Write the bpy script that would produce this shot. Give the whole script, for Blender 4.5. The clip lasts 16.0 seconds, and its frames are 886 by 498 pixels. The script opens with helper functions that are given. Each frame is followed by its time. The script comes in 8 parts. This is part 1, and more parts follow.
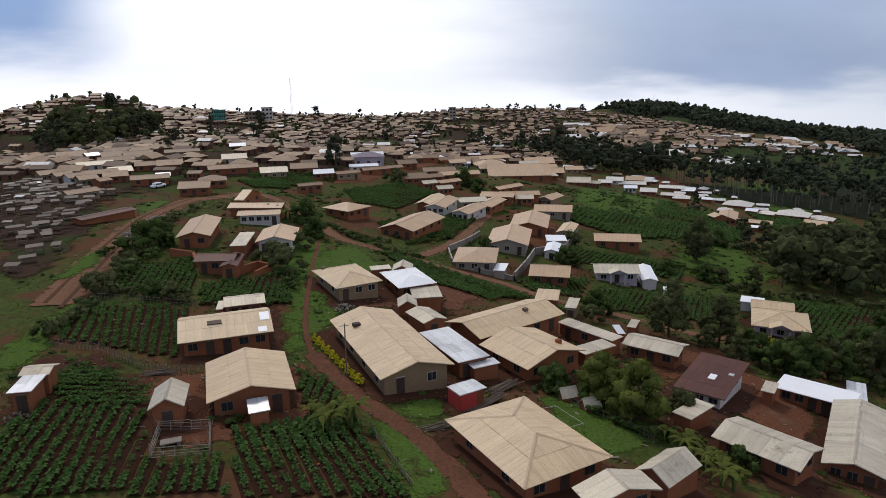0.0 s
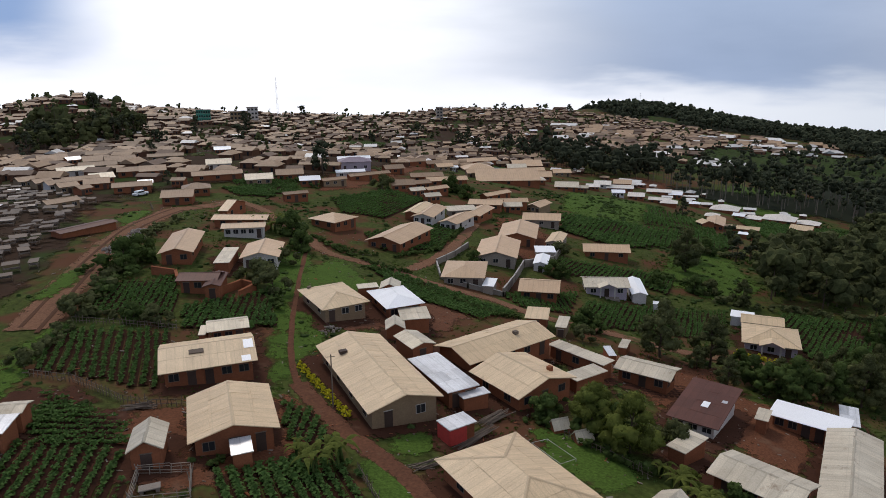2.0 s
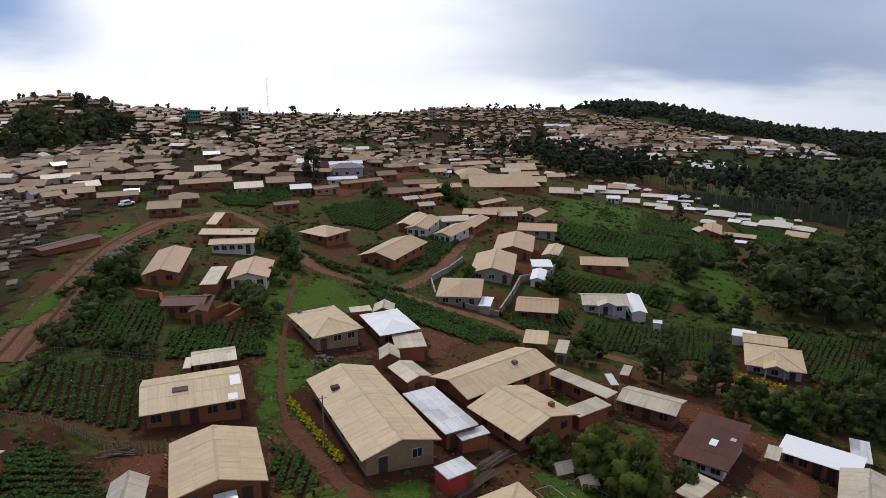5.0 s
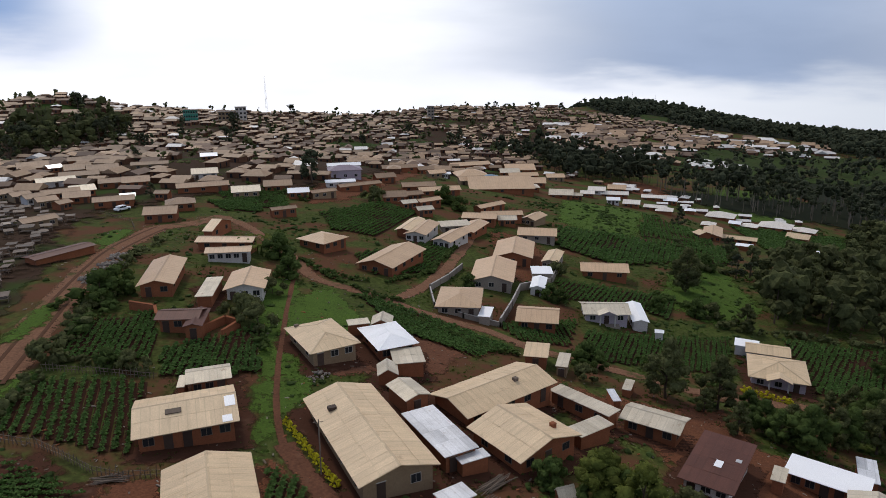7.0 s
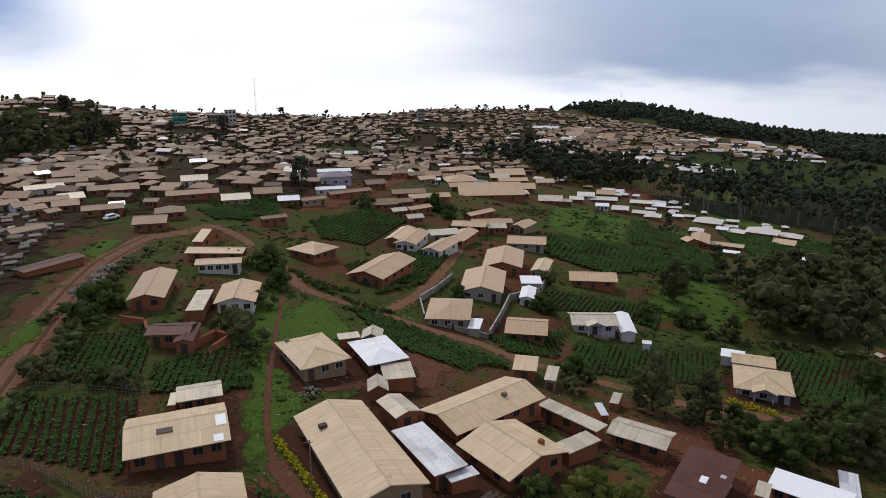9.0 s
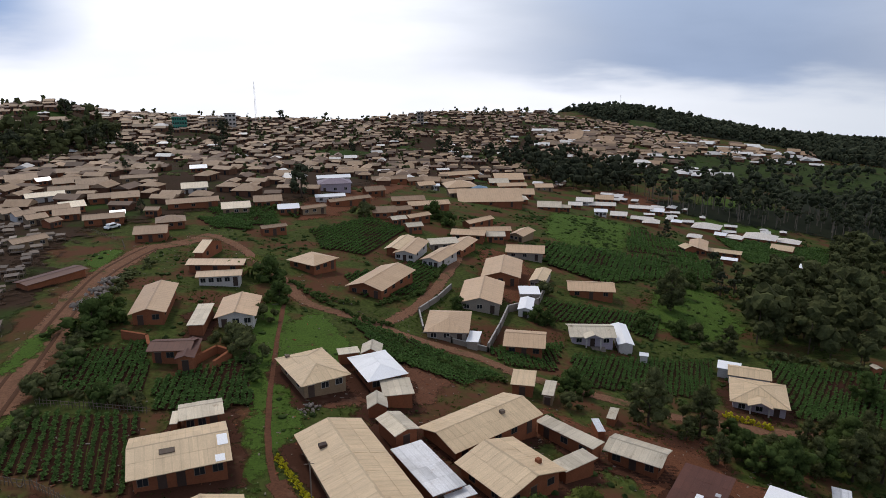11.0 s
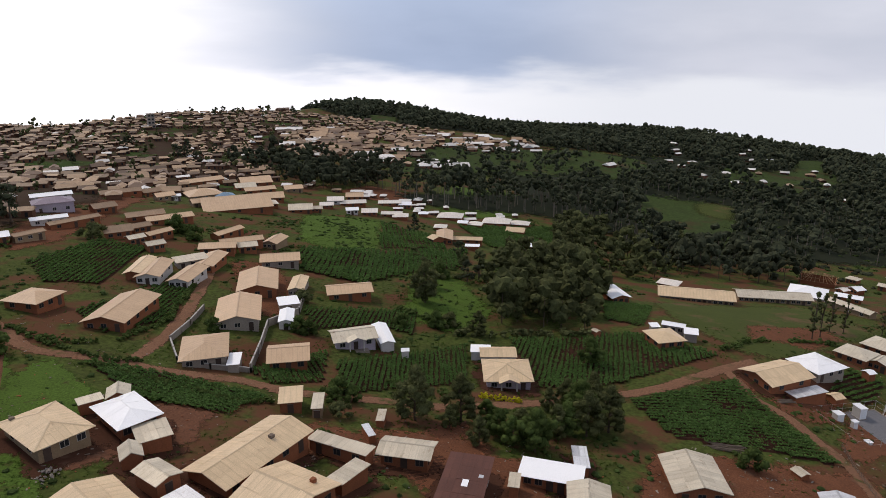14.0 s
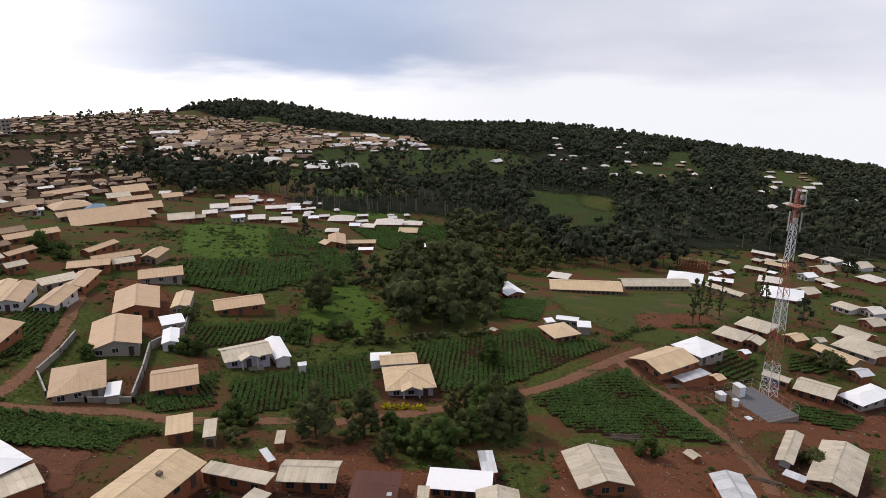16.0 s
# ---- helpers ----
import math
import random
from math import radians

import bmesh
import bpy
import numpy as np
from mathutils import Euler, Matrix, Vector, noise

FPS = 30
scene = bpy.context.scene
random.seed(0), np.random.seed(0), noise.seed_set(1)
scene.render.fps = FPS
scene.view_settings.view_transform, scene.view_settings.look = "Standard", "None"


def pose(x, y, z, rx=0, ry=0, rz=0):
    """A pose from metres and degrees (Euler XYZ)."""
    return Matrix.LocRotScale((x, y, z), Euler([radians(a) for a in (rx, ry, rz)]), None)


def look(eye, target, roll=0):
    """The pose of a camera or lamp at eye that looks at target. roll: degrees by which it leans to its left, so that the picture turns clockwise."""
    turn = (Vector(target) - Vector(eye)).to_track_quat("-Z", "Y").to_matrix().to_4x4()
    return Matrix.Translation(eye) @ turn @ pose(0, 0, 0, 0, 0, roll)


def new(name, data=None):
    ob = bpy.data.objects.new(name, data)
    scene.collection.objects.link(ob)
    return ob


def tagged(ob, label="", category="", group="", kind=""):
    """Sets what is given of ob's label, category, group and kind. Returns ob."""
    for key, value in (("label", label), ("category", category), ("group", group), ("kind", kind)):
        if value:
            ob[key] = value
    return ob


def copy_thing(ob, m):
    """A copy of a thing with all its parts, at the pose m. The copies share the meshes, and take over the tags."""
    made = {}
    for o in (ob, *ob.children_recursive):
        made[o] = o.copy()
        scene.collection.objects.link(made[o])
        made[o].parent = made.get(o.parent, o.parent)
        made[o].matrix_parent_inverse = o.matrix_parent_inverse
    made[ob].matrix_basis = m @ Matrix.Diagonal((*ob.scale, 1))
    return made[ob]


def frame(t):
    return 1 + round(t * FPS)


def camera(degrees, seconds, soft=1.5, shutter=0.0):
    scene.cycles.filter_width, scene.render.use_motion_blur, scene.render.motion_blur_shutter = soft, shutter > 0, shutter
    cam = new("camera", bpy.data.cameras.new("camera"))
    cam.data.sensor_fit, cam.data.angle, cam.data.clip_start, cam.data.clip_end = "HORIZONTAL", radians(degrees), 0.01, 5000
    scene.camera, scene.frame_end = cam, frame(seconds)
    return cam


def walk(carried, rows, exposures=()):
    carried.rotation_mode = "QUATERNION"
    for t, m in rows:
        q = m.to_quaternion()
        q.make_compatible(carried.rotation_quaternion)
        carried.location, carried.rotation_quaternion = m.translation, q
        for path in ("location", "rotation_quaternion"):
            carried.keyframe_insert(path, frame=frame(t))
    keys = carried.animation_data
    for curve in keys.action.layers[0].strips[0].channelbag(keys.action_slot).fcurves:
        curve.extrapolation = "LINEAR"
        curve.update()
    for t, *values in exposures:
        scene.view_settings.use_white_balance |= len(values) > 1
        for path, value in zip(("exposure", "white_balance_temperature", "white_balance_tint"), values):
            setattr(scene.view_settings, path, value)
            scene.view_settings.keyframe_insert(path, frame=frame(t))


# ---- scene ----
# the camera and its walk
cam = camera(66.32, 16.0, soft=0.8)
ROWS = [
    (0, -1.43, -3.87, 30.08, -2.73, -15.07, 0.78),
    (0.5, -1.47, -3.18, 30.75, -3.08, -15.16, 0.75),
    (1, -1.46, -2.54, 31.48, -3.30, -15.22, 0.67),
    (1.5, -1.46, -1.89, 32.19, -3.43, -15.33, 0.59),
    (2, -1.50, -1.15, 32.82, -3.80, -15.35, 0.49),
    (2.5, -1.54, -0.46, 33.41, -4.07, -15.44, 0.42),
    (3, -1.56, 0.22, 33.88, -4.31, -15.47, 0.38),
    (3.5, -1.69, 0.88, 34.41, -4.40, -15.53, 0.34),
    (4, -1.77, 1.65, 34.86, -4.53, -15.54, 0.29),
    (6.5, -1.66, 5.43, 36.68, -4.32, -15.80, 0.28),
    (7, -1.60, 5.65, 37.25, -4.56, -15.87, 0.30),
    (7.5, -1.50, 5.64, 37.80, -4.76, -15.81, 0.28),
    (8, -1.49, 5.49, 38.40, -5.03, -15.84, 0.34),
    (8.5, -1.46, 5.46, 38.90, -5.11, -15.82, 0.23),
    (9, -1.55, 5.37, 39.51, -5.36, -15.82, 0.09),
    (11.5, -1.47, 4.94, 42.60, -5.43, -15.83, 0.04),
    (12, -1.59, 4.47, 43.24, -12.96, -16.00, -0.03),
    (12.5, -1.84, 3.37, 44.41, -17.11, -16.18, -0.22),
    (13, -1.16, 4.23, 44.32, -19.20, -16.21, -0.17),
    (13.5, -0.92, 4.60, 44.50, -22.37, -16.20, -0.08),
    (14, -0.87, 5.33, 44.69, -26.48, -16.26, -0.08),
    (14.5, -1.26, 5.74, 45.08, -31.66, -16.36, -0.18),
    (15, -0.85, 6.62, 45.03, -33.72, -16.37, -0.14),
    (15.5, -0.28, 7.33, 45.09, -34.89, -16.37, -0.07),
    (16, 0.14, 8.00, 45.31, -35.94, -16.39, -0.00),
]
walk(cam, [(t, pose(x, y, z, 90 + pitch, roll, yaw)) for t, x, y, z, yaw, pitch, roll in ROWS],
     [(0, -0.45, 6380, 13), (12.8, -0.46, 6380, 13), (14.5, -0.18, 6860, 16), (16.0, -0.12, 6860, 16)])

# sky, sun and exposure
SUN_AZ, SUN_EL = radians(25), radians(50)      # sun behind thin cloud, ahead and to the left


def sky_world():
    w = bpy.data.worlds.new("overcast_sky")
    scene.world = w
    w.use_nodes = True
    n, l = w.node_tree.nodes, w.node_tree.links
    n.clear()
    out, bg = n.new("ShaderNodeOutputWorld"), n.new("ShaderNodeBackground")
    sky = n.new("ShaderNodeTexSky")
    sky.sky_type, sky.sun_disc = "NISHITA", False
    sky.sun_elevation, sky.sun_rotation = SUN_EL, -SUN_AZ
    sky.air_density, sky.dust_density = 1.0, 2.0
    co = n.new("ShaderNodeTexCoord")

    def math_node(op, a, b=None, c=None):
        m = n.new("ShaderNodeMath")
        m.operation = op
        for i, v in enumerate((a, b, c)):
            if v is None:
                continue
            if isinstance(v, (int, float)):
                m.inputs[i].default_value = v
            else:
                l.new(v, m.inputs[i])
        return m.outputs[0]

    def ramp(v, lo, hi):
        m = n.new("ShaderNodeMapRange")
        m.interpolation_type = "SMOOTHSTEP"
        m.inputs["From Min"].default_value, m.inputs["From Max"].default_value = lo, hi
        l.new(v, m.inputs["Value"])
        return m.outputs["Result"]

    def cloud(scale, detail, sx, sy, sz):
        mp = n.new("ShaderNodeMapping")
        mp.inputs["Scale"].default_value = (sx, sy, sz)
        t = n.new("ShaderNodeTexNoise")
        t.inputs["Scale"].default_value, t.inputs["Detail"].default_value = scale, detail
        l.new(co.outputs["Generated"], mp.inputs["Vector"])
        l.new(mp.outputs["Vector"], t.inputs["Vector"])
        return t.outputs["Fac"]

    def mix(f, a, b):
        m = n.new("ShaderNodeMixRGB")
        for i, v in enumerate((f, a, b)):
            if isinstance(v, tuple):
                m.inputs[i].default_value = v
            elif isinstance(v, (int, float)):
                m.inputs[i].default_value = v
            else:
                l.new(v, m.inputs[i])
        return m.outputs[0]
    sep = n.new("ShaderNodeSeparateXYZ")
    l.new(co.outputs["Generated"], sep.inputs[0])
    x, y, z = sep.outputs
    az = math_node("ARCTAN2", x, y)                       # bearing, clockwise from ahead
    big, fine = cloud(2.2, 5, 1, 1, 3.5), cloud(5.0, 6, 1, 1, 5.0)
    wob = math_node("MULTIPLY", math_node("SUBTRACT", big, 0.5), 1.3)
    wob2 = math_node("MULTIPLY", math_node("SUBTRACT", fine, 0.5), 0.10)
    # a grey bank of cloud that fills the sky to the right, above a bright gap along the hills
    side = math_node("ABSOLUTE", math_node("SUBTRACT", math_node("ADD", az, math_node("MULTIPLY", wob, 0.16)), 0.72))
    bank = math_node("MULTIPLY", ramp(side, 0.80, 0.30), ramp(math_node("ADD", z, math_node("ADD", wob2, math_node("MULTIPLY", wob, 0.06))), -0.06, -0.012))
    left = math_node("MULTIPLY", ramp(math_node("ADD", az, math_node("MULTIPLY", wob, 0.10)), -0.33, -0.47), ramp(math_node("ADD", z, wob2), -0.03, 0.05))
    near_side = mix(ramp(big, 0.35, 0.7), (0.43, 0.56, 0.79, 1), (0.56, 0.70, 0.95, 1))
    far_side = mix(ramp(big, 0.35, 0.7), (0.68, 0.76, 0.90, 1), (0.86, 0.93, 1.06, 1))
    grey = mix(ramp(az, 0.5, 0.85), near_side, far_side)
    white = mix(ramp(fine, 0.3, 0.75), (1.40, 1.45, 1.52, 1), (1.62, 1.66, 1.72, 1))
    white = mix(ramp(az, 0.15, 0.75), white, (1.0, 1.08, 1.17, 1))            # thinner, duller cloud to the right
    cover = mix(bank, white, grey)
    cover = mix(left, cover, (0.36, 0.55, 0.92, 1))
    cover = mix(ramp(z, 0.22, 0.6), cover, (0.62, 0.69, 0.82, 1))          # unseen darker sky overhead, added to cut the fill light
    thin = n.new("ShaderNodeMixRGB")
    thin.inputs[0].default_value = 0.93
    scaled = n.new("ShaderNodeMixRGB")
    scaled.blend_type = "MULTIPLY"
    scaled.inputs[0].default_value = 1.0
    scaled.inputs[2].default_value = (0.1, 0.1, 0.1, 1)
    l.new(sky.outputs[0], scaled.inputs[1])
    l.new(scaled.outputs[0], thin.inputs[1])
    l.new(cover, thin.inputs[2])
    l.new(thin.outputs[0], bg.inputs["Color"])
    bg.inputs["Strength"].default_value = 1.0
    l.new(bg.outputs[0], out.inputs[0])


sky_world()
sun = new("sun", bpy.data.lights.new("sun", "SUN"))
sun.data.energy, sun.data.angle, sun.data.color = 2.0, radians(11), (1.0, 0.92, 0.80)
sun.matrix_world = look((0, 0, 0), (math.sin(SUN_AZ) * math.cos(SUN_EL), -math.cos(SUN_AZ) * math.cos(SUN_EL), -math.sin(SUN_EL)))


# ---- materials
def mat(name, base, alt=None, rough=0.8, metal=0.0, scale=1.0, fine=12.0, vary=0.0, bump=0.15, stripe=0.0, spots=None, island=0.0, rugged=0.0, deep=0.05, leafy=0.0, fade=0.0):
    """A surface of two colours mixed at two scales, with relief; stripe: width in metres of corrugation along UV x;
    leafy: share of light let through; fade: how ragged the material thins out towards the rim (the mesh's edge attribute)."""
    m = bpy.data.materials.new(name)
    m.use_nodes = True
    n, l = m.node_tree.nodes, m.node_tree.links
    bsdf = n["Principled BSDF"]
    geo, info, tc = n.new("ShaderNodeNewGeometry"), n.new("ShaderNodeObjectInfo"), n.new("ShaderNodeTexCoord")
    alt = alt or tuple(c * 0.6 for c in base)

    def noise_fac(sc, detail=6):
        t = n.new("ShaderNodeTexNoise")
        t.inputs["Scale"].default_value, t.inputs["Detail"].default_value, t.inputs["Roughness"].default_value = sc, detail, 0.62
        l.new(geo.outputs["Position"], t.inputs["Vector"])
        return t.outputs["Fac"]

    def rng(v, lo, hi, a=0.0, b=1.0):
        r = n.new("ShaderNodeMapRange")
        for k, q in (("From Min", lo), ("From Max", hi), ("To Min", a), ("To Max", b)):
            r.inputs[k].default_value = q
        l.new(v, r.inputs["Value"])
        return r.outputs["Result"]

    def mix(f, a, b, mode="MIX"):
        x = n.new("ShaderNodeMixRGB")
        x.blend_type = mode
        for i, v in enumerate((f, a, b)):
            if isinstance(v, tuple):
                x.inputs[i].default_value = (*v[:3], 1)
            elif isinstance(v, (int, float)):
                x.inputs[i].default_value = v
            else:
                l.new(v, x.inputs[i])
        return x.outputs[0]
    col = mix(rng(noise_fac(scale), 0.35, 0.68), base, alt)
    f2 = noise_fac(fine)
    col = mix(0.55, col, mix(rng(f2, 0.3, 0.7), tuple(c * (0.72 - rugged) for c in base), tuple(min(1, c * (1.22 + rugged)) for c in base)))
    if spots:
        colour, lo, hi, sc = spots
        col = mix(rng(noise_fac(sc, 8), lo, hi), col, colour)
    if vary:
        col = mix(1.0, col, rng_colour(n, l, info.outputs["Random"], vary), "MULTIPLY")
    if island:
        col = mix(1.0, col, rng_colour(n, l, geo.outputs["Random Per Island"], island), "MULTIPLY")
    height = f2
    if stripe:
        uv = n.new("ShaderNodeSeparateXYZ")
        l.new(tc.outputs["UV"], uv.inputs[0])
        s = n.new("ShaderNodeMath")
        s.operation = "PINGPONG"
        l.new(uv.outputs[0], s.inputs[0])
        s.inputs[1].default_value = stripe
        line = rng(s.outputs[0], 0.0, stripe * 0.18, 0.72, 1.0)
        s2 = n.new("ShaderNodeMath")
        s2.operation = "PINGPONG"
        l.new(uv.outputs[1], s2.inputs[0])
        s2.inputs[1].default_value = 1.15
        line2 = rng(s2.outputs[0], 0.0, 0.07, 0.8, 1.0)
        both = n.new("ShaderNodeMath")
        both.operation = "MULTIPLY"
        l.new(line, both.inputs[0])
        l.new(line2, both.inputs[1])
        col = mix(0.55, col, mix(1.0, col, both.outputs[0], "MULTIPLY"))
        run = n.new("ShaderNodeMapping")          # rain streaks down the slope
        run.inputs["Scale"].default_value = (1.3, 0.2, 1)
        l.new(tc.outputs["UV"], run.inputs["Vector"])
        shift = n.new("ShaderNodeMath")
        shift.operation = "MULTIPLY"
        l.new(info.outputs["Random"], shift.inputs[0])
        shift.inputs[1].default_value = 0.0 if vary < 0.01 else 37.0
        st = n.new("ShaderNodeTexNoise")
        st.noise_dimensions = "4D"
        st.inputs["Scale"].default_value, st.inputs["Detail"].default_value = 1.6, 5
        l.new(run.outputs["Vector"], st.inputs["Vector"])
        l.new(shift.outputs[0], st.inputs["W"])
        col = mix(1.0, col, rng(st.outputs["Fac"], 0.3, 0.7, 0.92, 1.06), "MULTIPLY")
    l.new(col, bsdf.inputs["Base Color"])
    bsdf.inputs["Roughness"].default_value, bsdf.inputs["Metallic"].default_value = rough, metal
    bsdf.inputs["Specular IOR Level"].default_value = 0.05 if leafy or rough > 0.9 else 0.25
    b = n.new("ShaderNodeBump")
    b.inputs["Strength"].default_value, b.inputs["Distance"].default_value = bump, deep
    l.new(height, b.inputs["Height"])
    l.new(b.outputs[0], bsdf.inputs["Normal"])
    surface, out = bsdf.outputs[0], n["Material Output"]
    if leafy:
        tl, both = n.new("ShaderNodeBsdfTranslucent"), n.new("ShaderNodeMixShader")
        l.new(mix(1.0, col, (1.0, 1.15, 0.6), "MULTIPLY"), tl.inputs["Color"])
        both.inputs[0].default_value = leafy
        l.new(surface, both.inputs[1])
        l.new(tl.outputs[0], both.inputs[2])
        surface = both.outputs[0]
    if fade:
        at, add, clear, both = n.new("ShaderNodeAttribute"), n.new("ShaderNodeMath"), n.new("ShaderNodeBsdfTransparent"), n.new("ShaderNodeMixShader")
        at.attribute_name = "edge"
        l.new(at.outputs["Fac"], add.inputs[0])
        l.new(rng(noise_fac(fade, 8), 0.25, 0.75, -0.45, 0.45), add.inputs[1])
        l.new(rng(add.outputs[0], 0.34, 0.62), both.inputs[0])
        l.new(clear.outputs[0], both.inputs[1])
        l.new(surface, both.inputs[2])
        surface = both.outputs[0]
    l.new(surface, out.inputs["Surface"])
    return m


def rng_colour(n, l, value, amount):
    r = n.new("ShaderNodeMapRange")
    r.inputs["To Min"].default_value, r.inputs["To Max"].default_value = 1 - amount, 1 + amount * 0.6
    l.new(value, r.inputs["Value"])
    return r.outputs["Result"]


ROOF = {
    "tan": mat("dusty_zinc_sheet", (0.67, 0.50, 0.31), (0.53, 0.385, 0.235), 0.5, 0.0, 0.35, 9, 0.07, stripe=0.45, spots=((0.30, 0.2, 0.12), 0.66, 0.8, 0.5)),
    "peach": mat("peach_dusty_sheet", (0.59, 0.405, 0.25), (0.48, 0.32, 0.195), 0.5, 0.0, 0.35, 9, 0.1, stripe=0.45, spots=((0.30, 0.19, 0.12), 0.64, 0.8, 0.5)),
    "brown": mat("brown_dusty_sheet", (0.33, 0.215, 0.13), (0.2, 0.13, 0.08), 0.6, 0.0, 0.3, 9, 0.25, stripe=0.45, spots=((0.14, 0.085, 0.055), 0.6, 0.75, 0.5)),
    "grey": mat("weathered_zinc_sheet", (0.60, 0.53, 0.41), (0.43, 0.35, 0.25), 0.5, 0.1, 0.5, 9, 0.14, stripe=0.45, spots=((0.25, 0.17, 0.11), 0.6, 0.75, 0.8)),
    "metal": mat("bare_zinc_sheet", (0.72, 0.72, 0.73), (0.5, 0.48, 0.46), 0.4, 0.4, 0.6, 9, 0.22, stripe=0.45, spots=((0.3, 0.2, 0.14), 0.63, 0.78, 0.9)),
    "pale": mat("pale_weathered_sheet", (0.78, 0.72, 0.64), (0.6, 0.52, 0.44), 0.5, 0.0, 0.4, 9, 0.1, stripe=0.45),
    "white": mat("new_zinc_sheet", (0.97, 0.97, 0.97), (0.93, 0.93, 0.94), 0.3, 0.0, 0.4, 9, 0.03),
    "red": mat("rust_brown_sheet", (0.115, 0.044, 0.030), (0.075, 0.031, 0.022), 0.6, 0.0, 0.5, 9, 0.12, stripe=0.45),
}
WALL = {
    "mud": mat("mud_brick_wall", (0.27, 0.100, 0.050), (0.165, 0.065, 0.036), 0.95, 0, 0.6, 6, 0.15, bump=0.5),
    "plaster": mat("tan_plaster_wall", (0.27, 0.19, 0.115), (0.19, 0.12, 0.07), 0.9, 0, 0.5, 6, 0.1, bump=0.3),
    "white": mat("pale_painted_wall", (0.53, 0.50, 0.48), (0.41, 0.36, 0.33), 0.85, 0, 0.5, 6, 0.05),
    "grey": mat("grey_block_wall", (0.30, 0.255, 0.215), (0.21, 0.17, 0.14), 0.9, 0, 0.6, 6, 0.08, bump=0.3),
    "lilac": mat("pale_lilac_wall", (0.40, 0.35, 0.41), (0.33, 0.28, 0.33), 0.85, 0, 0.5, 6, 0.05),
}
MAST_RED = mat("faded_red_mast_paint", (0.42, 0.14, 0.09), (0.3, 0.12, 0.08), 0.6, 0, 1, 8)
MAST_WHITE = mat("pale_mast_paint", (0.72, 0.71, 0.70), (0.6, 0.58, 0.56), 0.6, 0, 1, 8)
TARP = mat("red_tarpaulin", (0.5, 0.06, 0.05), (0.36, 0.045, 0.04), 0.6, 0, 2, 8)
CABINET = mat("white_cabinet_paint", (0.75, 0.76, 0.77), (0.65, 0.66, 0.68), 0.5, 0, 1, 8)
GRAVEL = mat("grey_gravel", (0.16, 0.16, 0.17), (0.10, 0.10, 0.11), 1.0, 0, 2, 18, bump=0.8)
ROOF["purple"] = mat("dull_lilac_sheet", (0.2, 0.155, 0.2), (0.14, 0.11, 0.145), 0.5, 0, 0.5, 9, 0.1, stripe=0.45)
WALL["green"] = mat("green_painted_wall", (0.06, 0.26, 0.2), (0.05, 0.2, 0.16), 0.85, 0, 0.5, 6)
ROOF["blue"] = mat("faded_blue_sheet", (0.16, 0.27, 0.36), (0.13, 0.2, 0.27), 0.5, 0, 0.5, 9, 0.1, stripe=0.45)
TIMBER = mat("weathered_timber", (0.17, 0.13, 0.10), (0.10, 0.078, 0.06), 0.9, 0, 2, 14, 0.25)
PEN_WOOD = mat("pale_weathered_poles", (0.26, 0.22, 0.18), (0.16, 0.13, 0.105), 0.9, 0, 2, 14, 0.25)
RAW_TIMBER = mat("raw_roof_timber", (0.34, 0.2, 0.105), (0.24, 0.14, 0.075), 0.9, 0, 2, 10, 0.2)
DARK_DOOR = mat("dark_door_paint", (0.07, 0.045, 0.035), (0.045, 0.03, 0.025), 0.7, 0, 2, 14, 0.3)
PANE = mat("dark_window_pane", (0.025, 0.027, 0.03), (0.02, 0.02, 0.022), 0.25, 0, 1, 8)
FRAME = mat("pale_window_frame", (0.42, 0.40, 0.37), (0.3, 0.27, 0.24), 0.8, 0, 1, 8)
CONCRETE = mat("raw_concrete", (0.25, 0.215, 0.18), (0.17, 0.135, 0.11), 0.9, 0, 0.6, 7, 0.08)
SOIL = mat("red_brown_soil", (0.046, 0.021, 0.013), (0.026, 0.013, 0.009), 1.0, 0, 0.35, 4, bump=0.8)
ROAD = mat("beaten_earth_road", (0.190, 0.100, 0.060), (0.120, 0.062, 0.039), 1.0, 0, 0.35, 3, bump=0.8, spots=((0.06, 0.06, 0.02), 0.56, 0.66, 0.22), rugged=0.25, fade=1.3)
PATH = mat("dark_earth_path", (0.135, 0.061, 0.036), (0.080, 0.039, 0.025), 1.0, 0, 0.3, 3, bump=0.6, spots=((0.17, 0.11, 0.075), 0.6, 0.8, 0.4), rugged=0.25, fade=1.0)
GROUND = mat("grass_and_earth", (0.058, 0.076, 0.018), (0.040, 0.038, 0.015), 1.0, 0, 0.13, 1.3, bump=1.0, spots=((0.100, 0.046, 0.025), 0.47, 0.58, 0.09), rugged=0.5)
TOWN = mat("trodden_town_earth", (0.050, 0.029, 0.019), (0.028, 0.026, 0.012), 1.0, 0, 0.06, 0.7, bump=0.8, spots=((0.033, 0.06, 0.013), 0.53, 0.62, 0.03), fade=0.35)
BARE = mat("bare_earth", (0.070, 0.031, 0.019), (0.040, 0.019, 0.013), 1.0, 0, 0.4, 4, bump=0.9, spots=((0.13, 0.075, 0.05), 0.6, 0.78, 0.35), fade=1.0)
RUT = mat("dark_wheel_rut", (0.10, 0.052, 0.032), (0.07, 0.038, 0.024), 1.0, 0, 0.4, 4, bump=0.6, fade=1.8)
# the shade under the far trees is put into this floor colour
WOOD_SHADE = mat("shade_toned_forest_floor", (0.022, 0.026, 0.015), (0.014, 0.018, 0.011), 1.0, 0, 0.1, 1.0, fade=0.25)
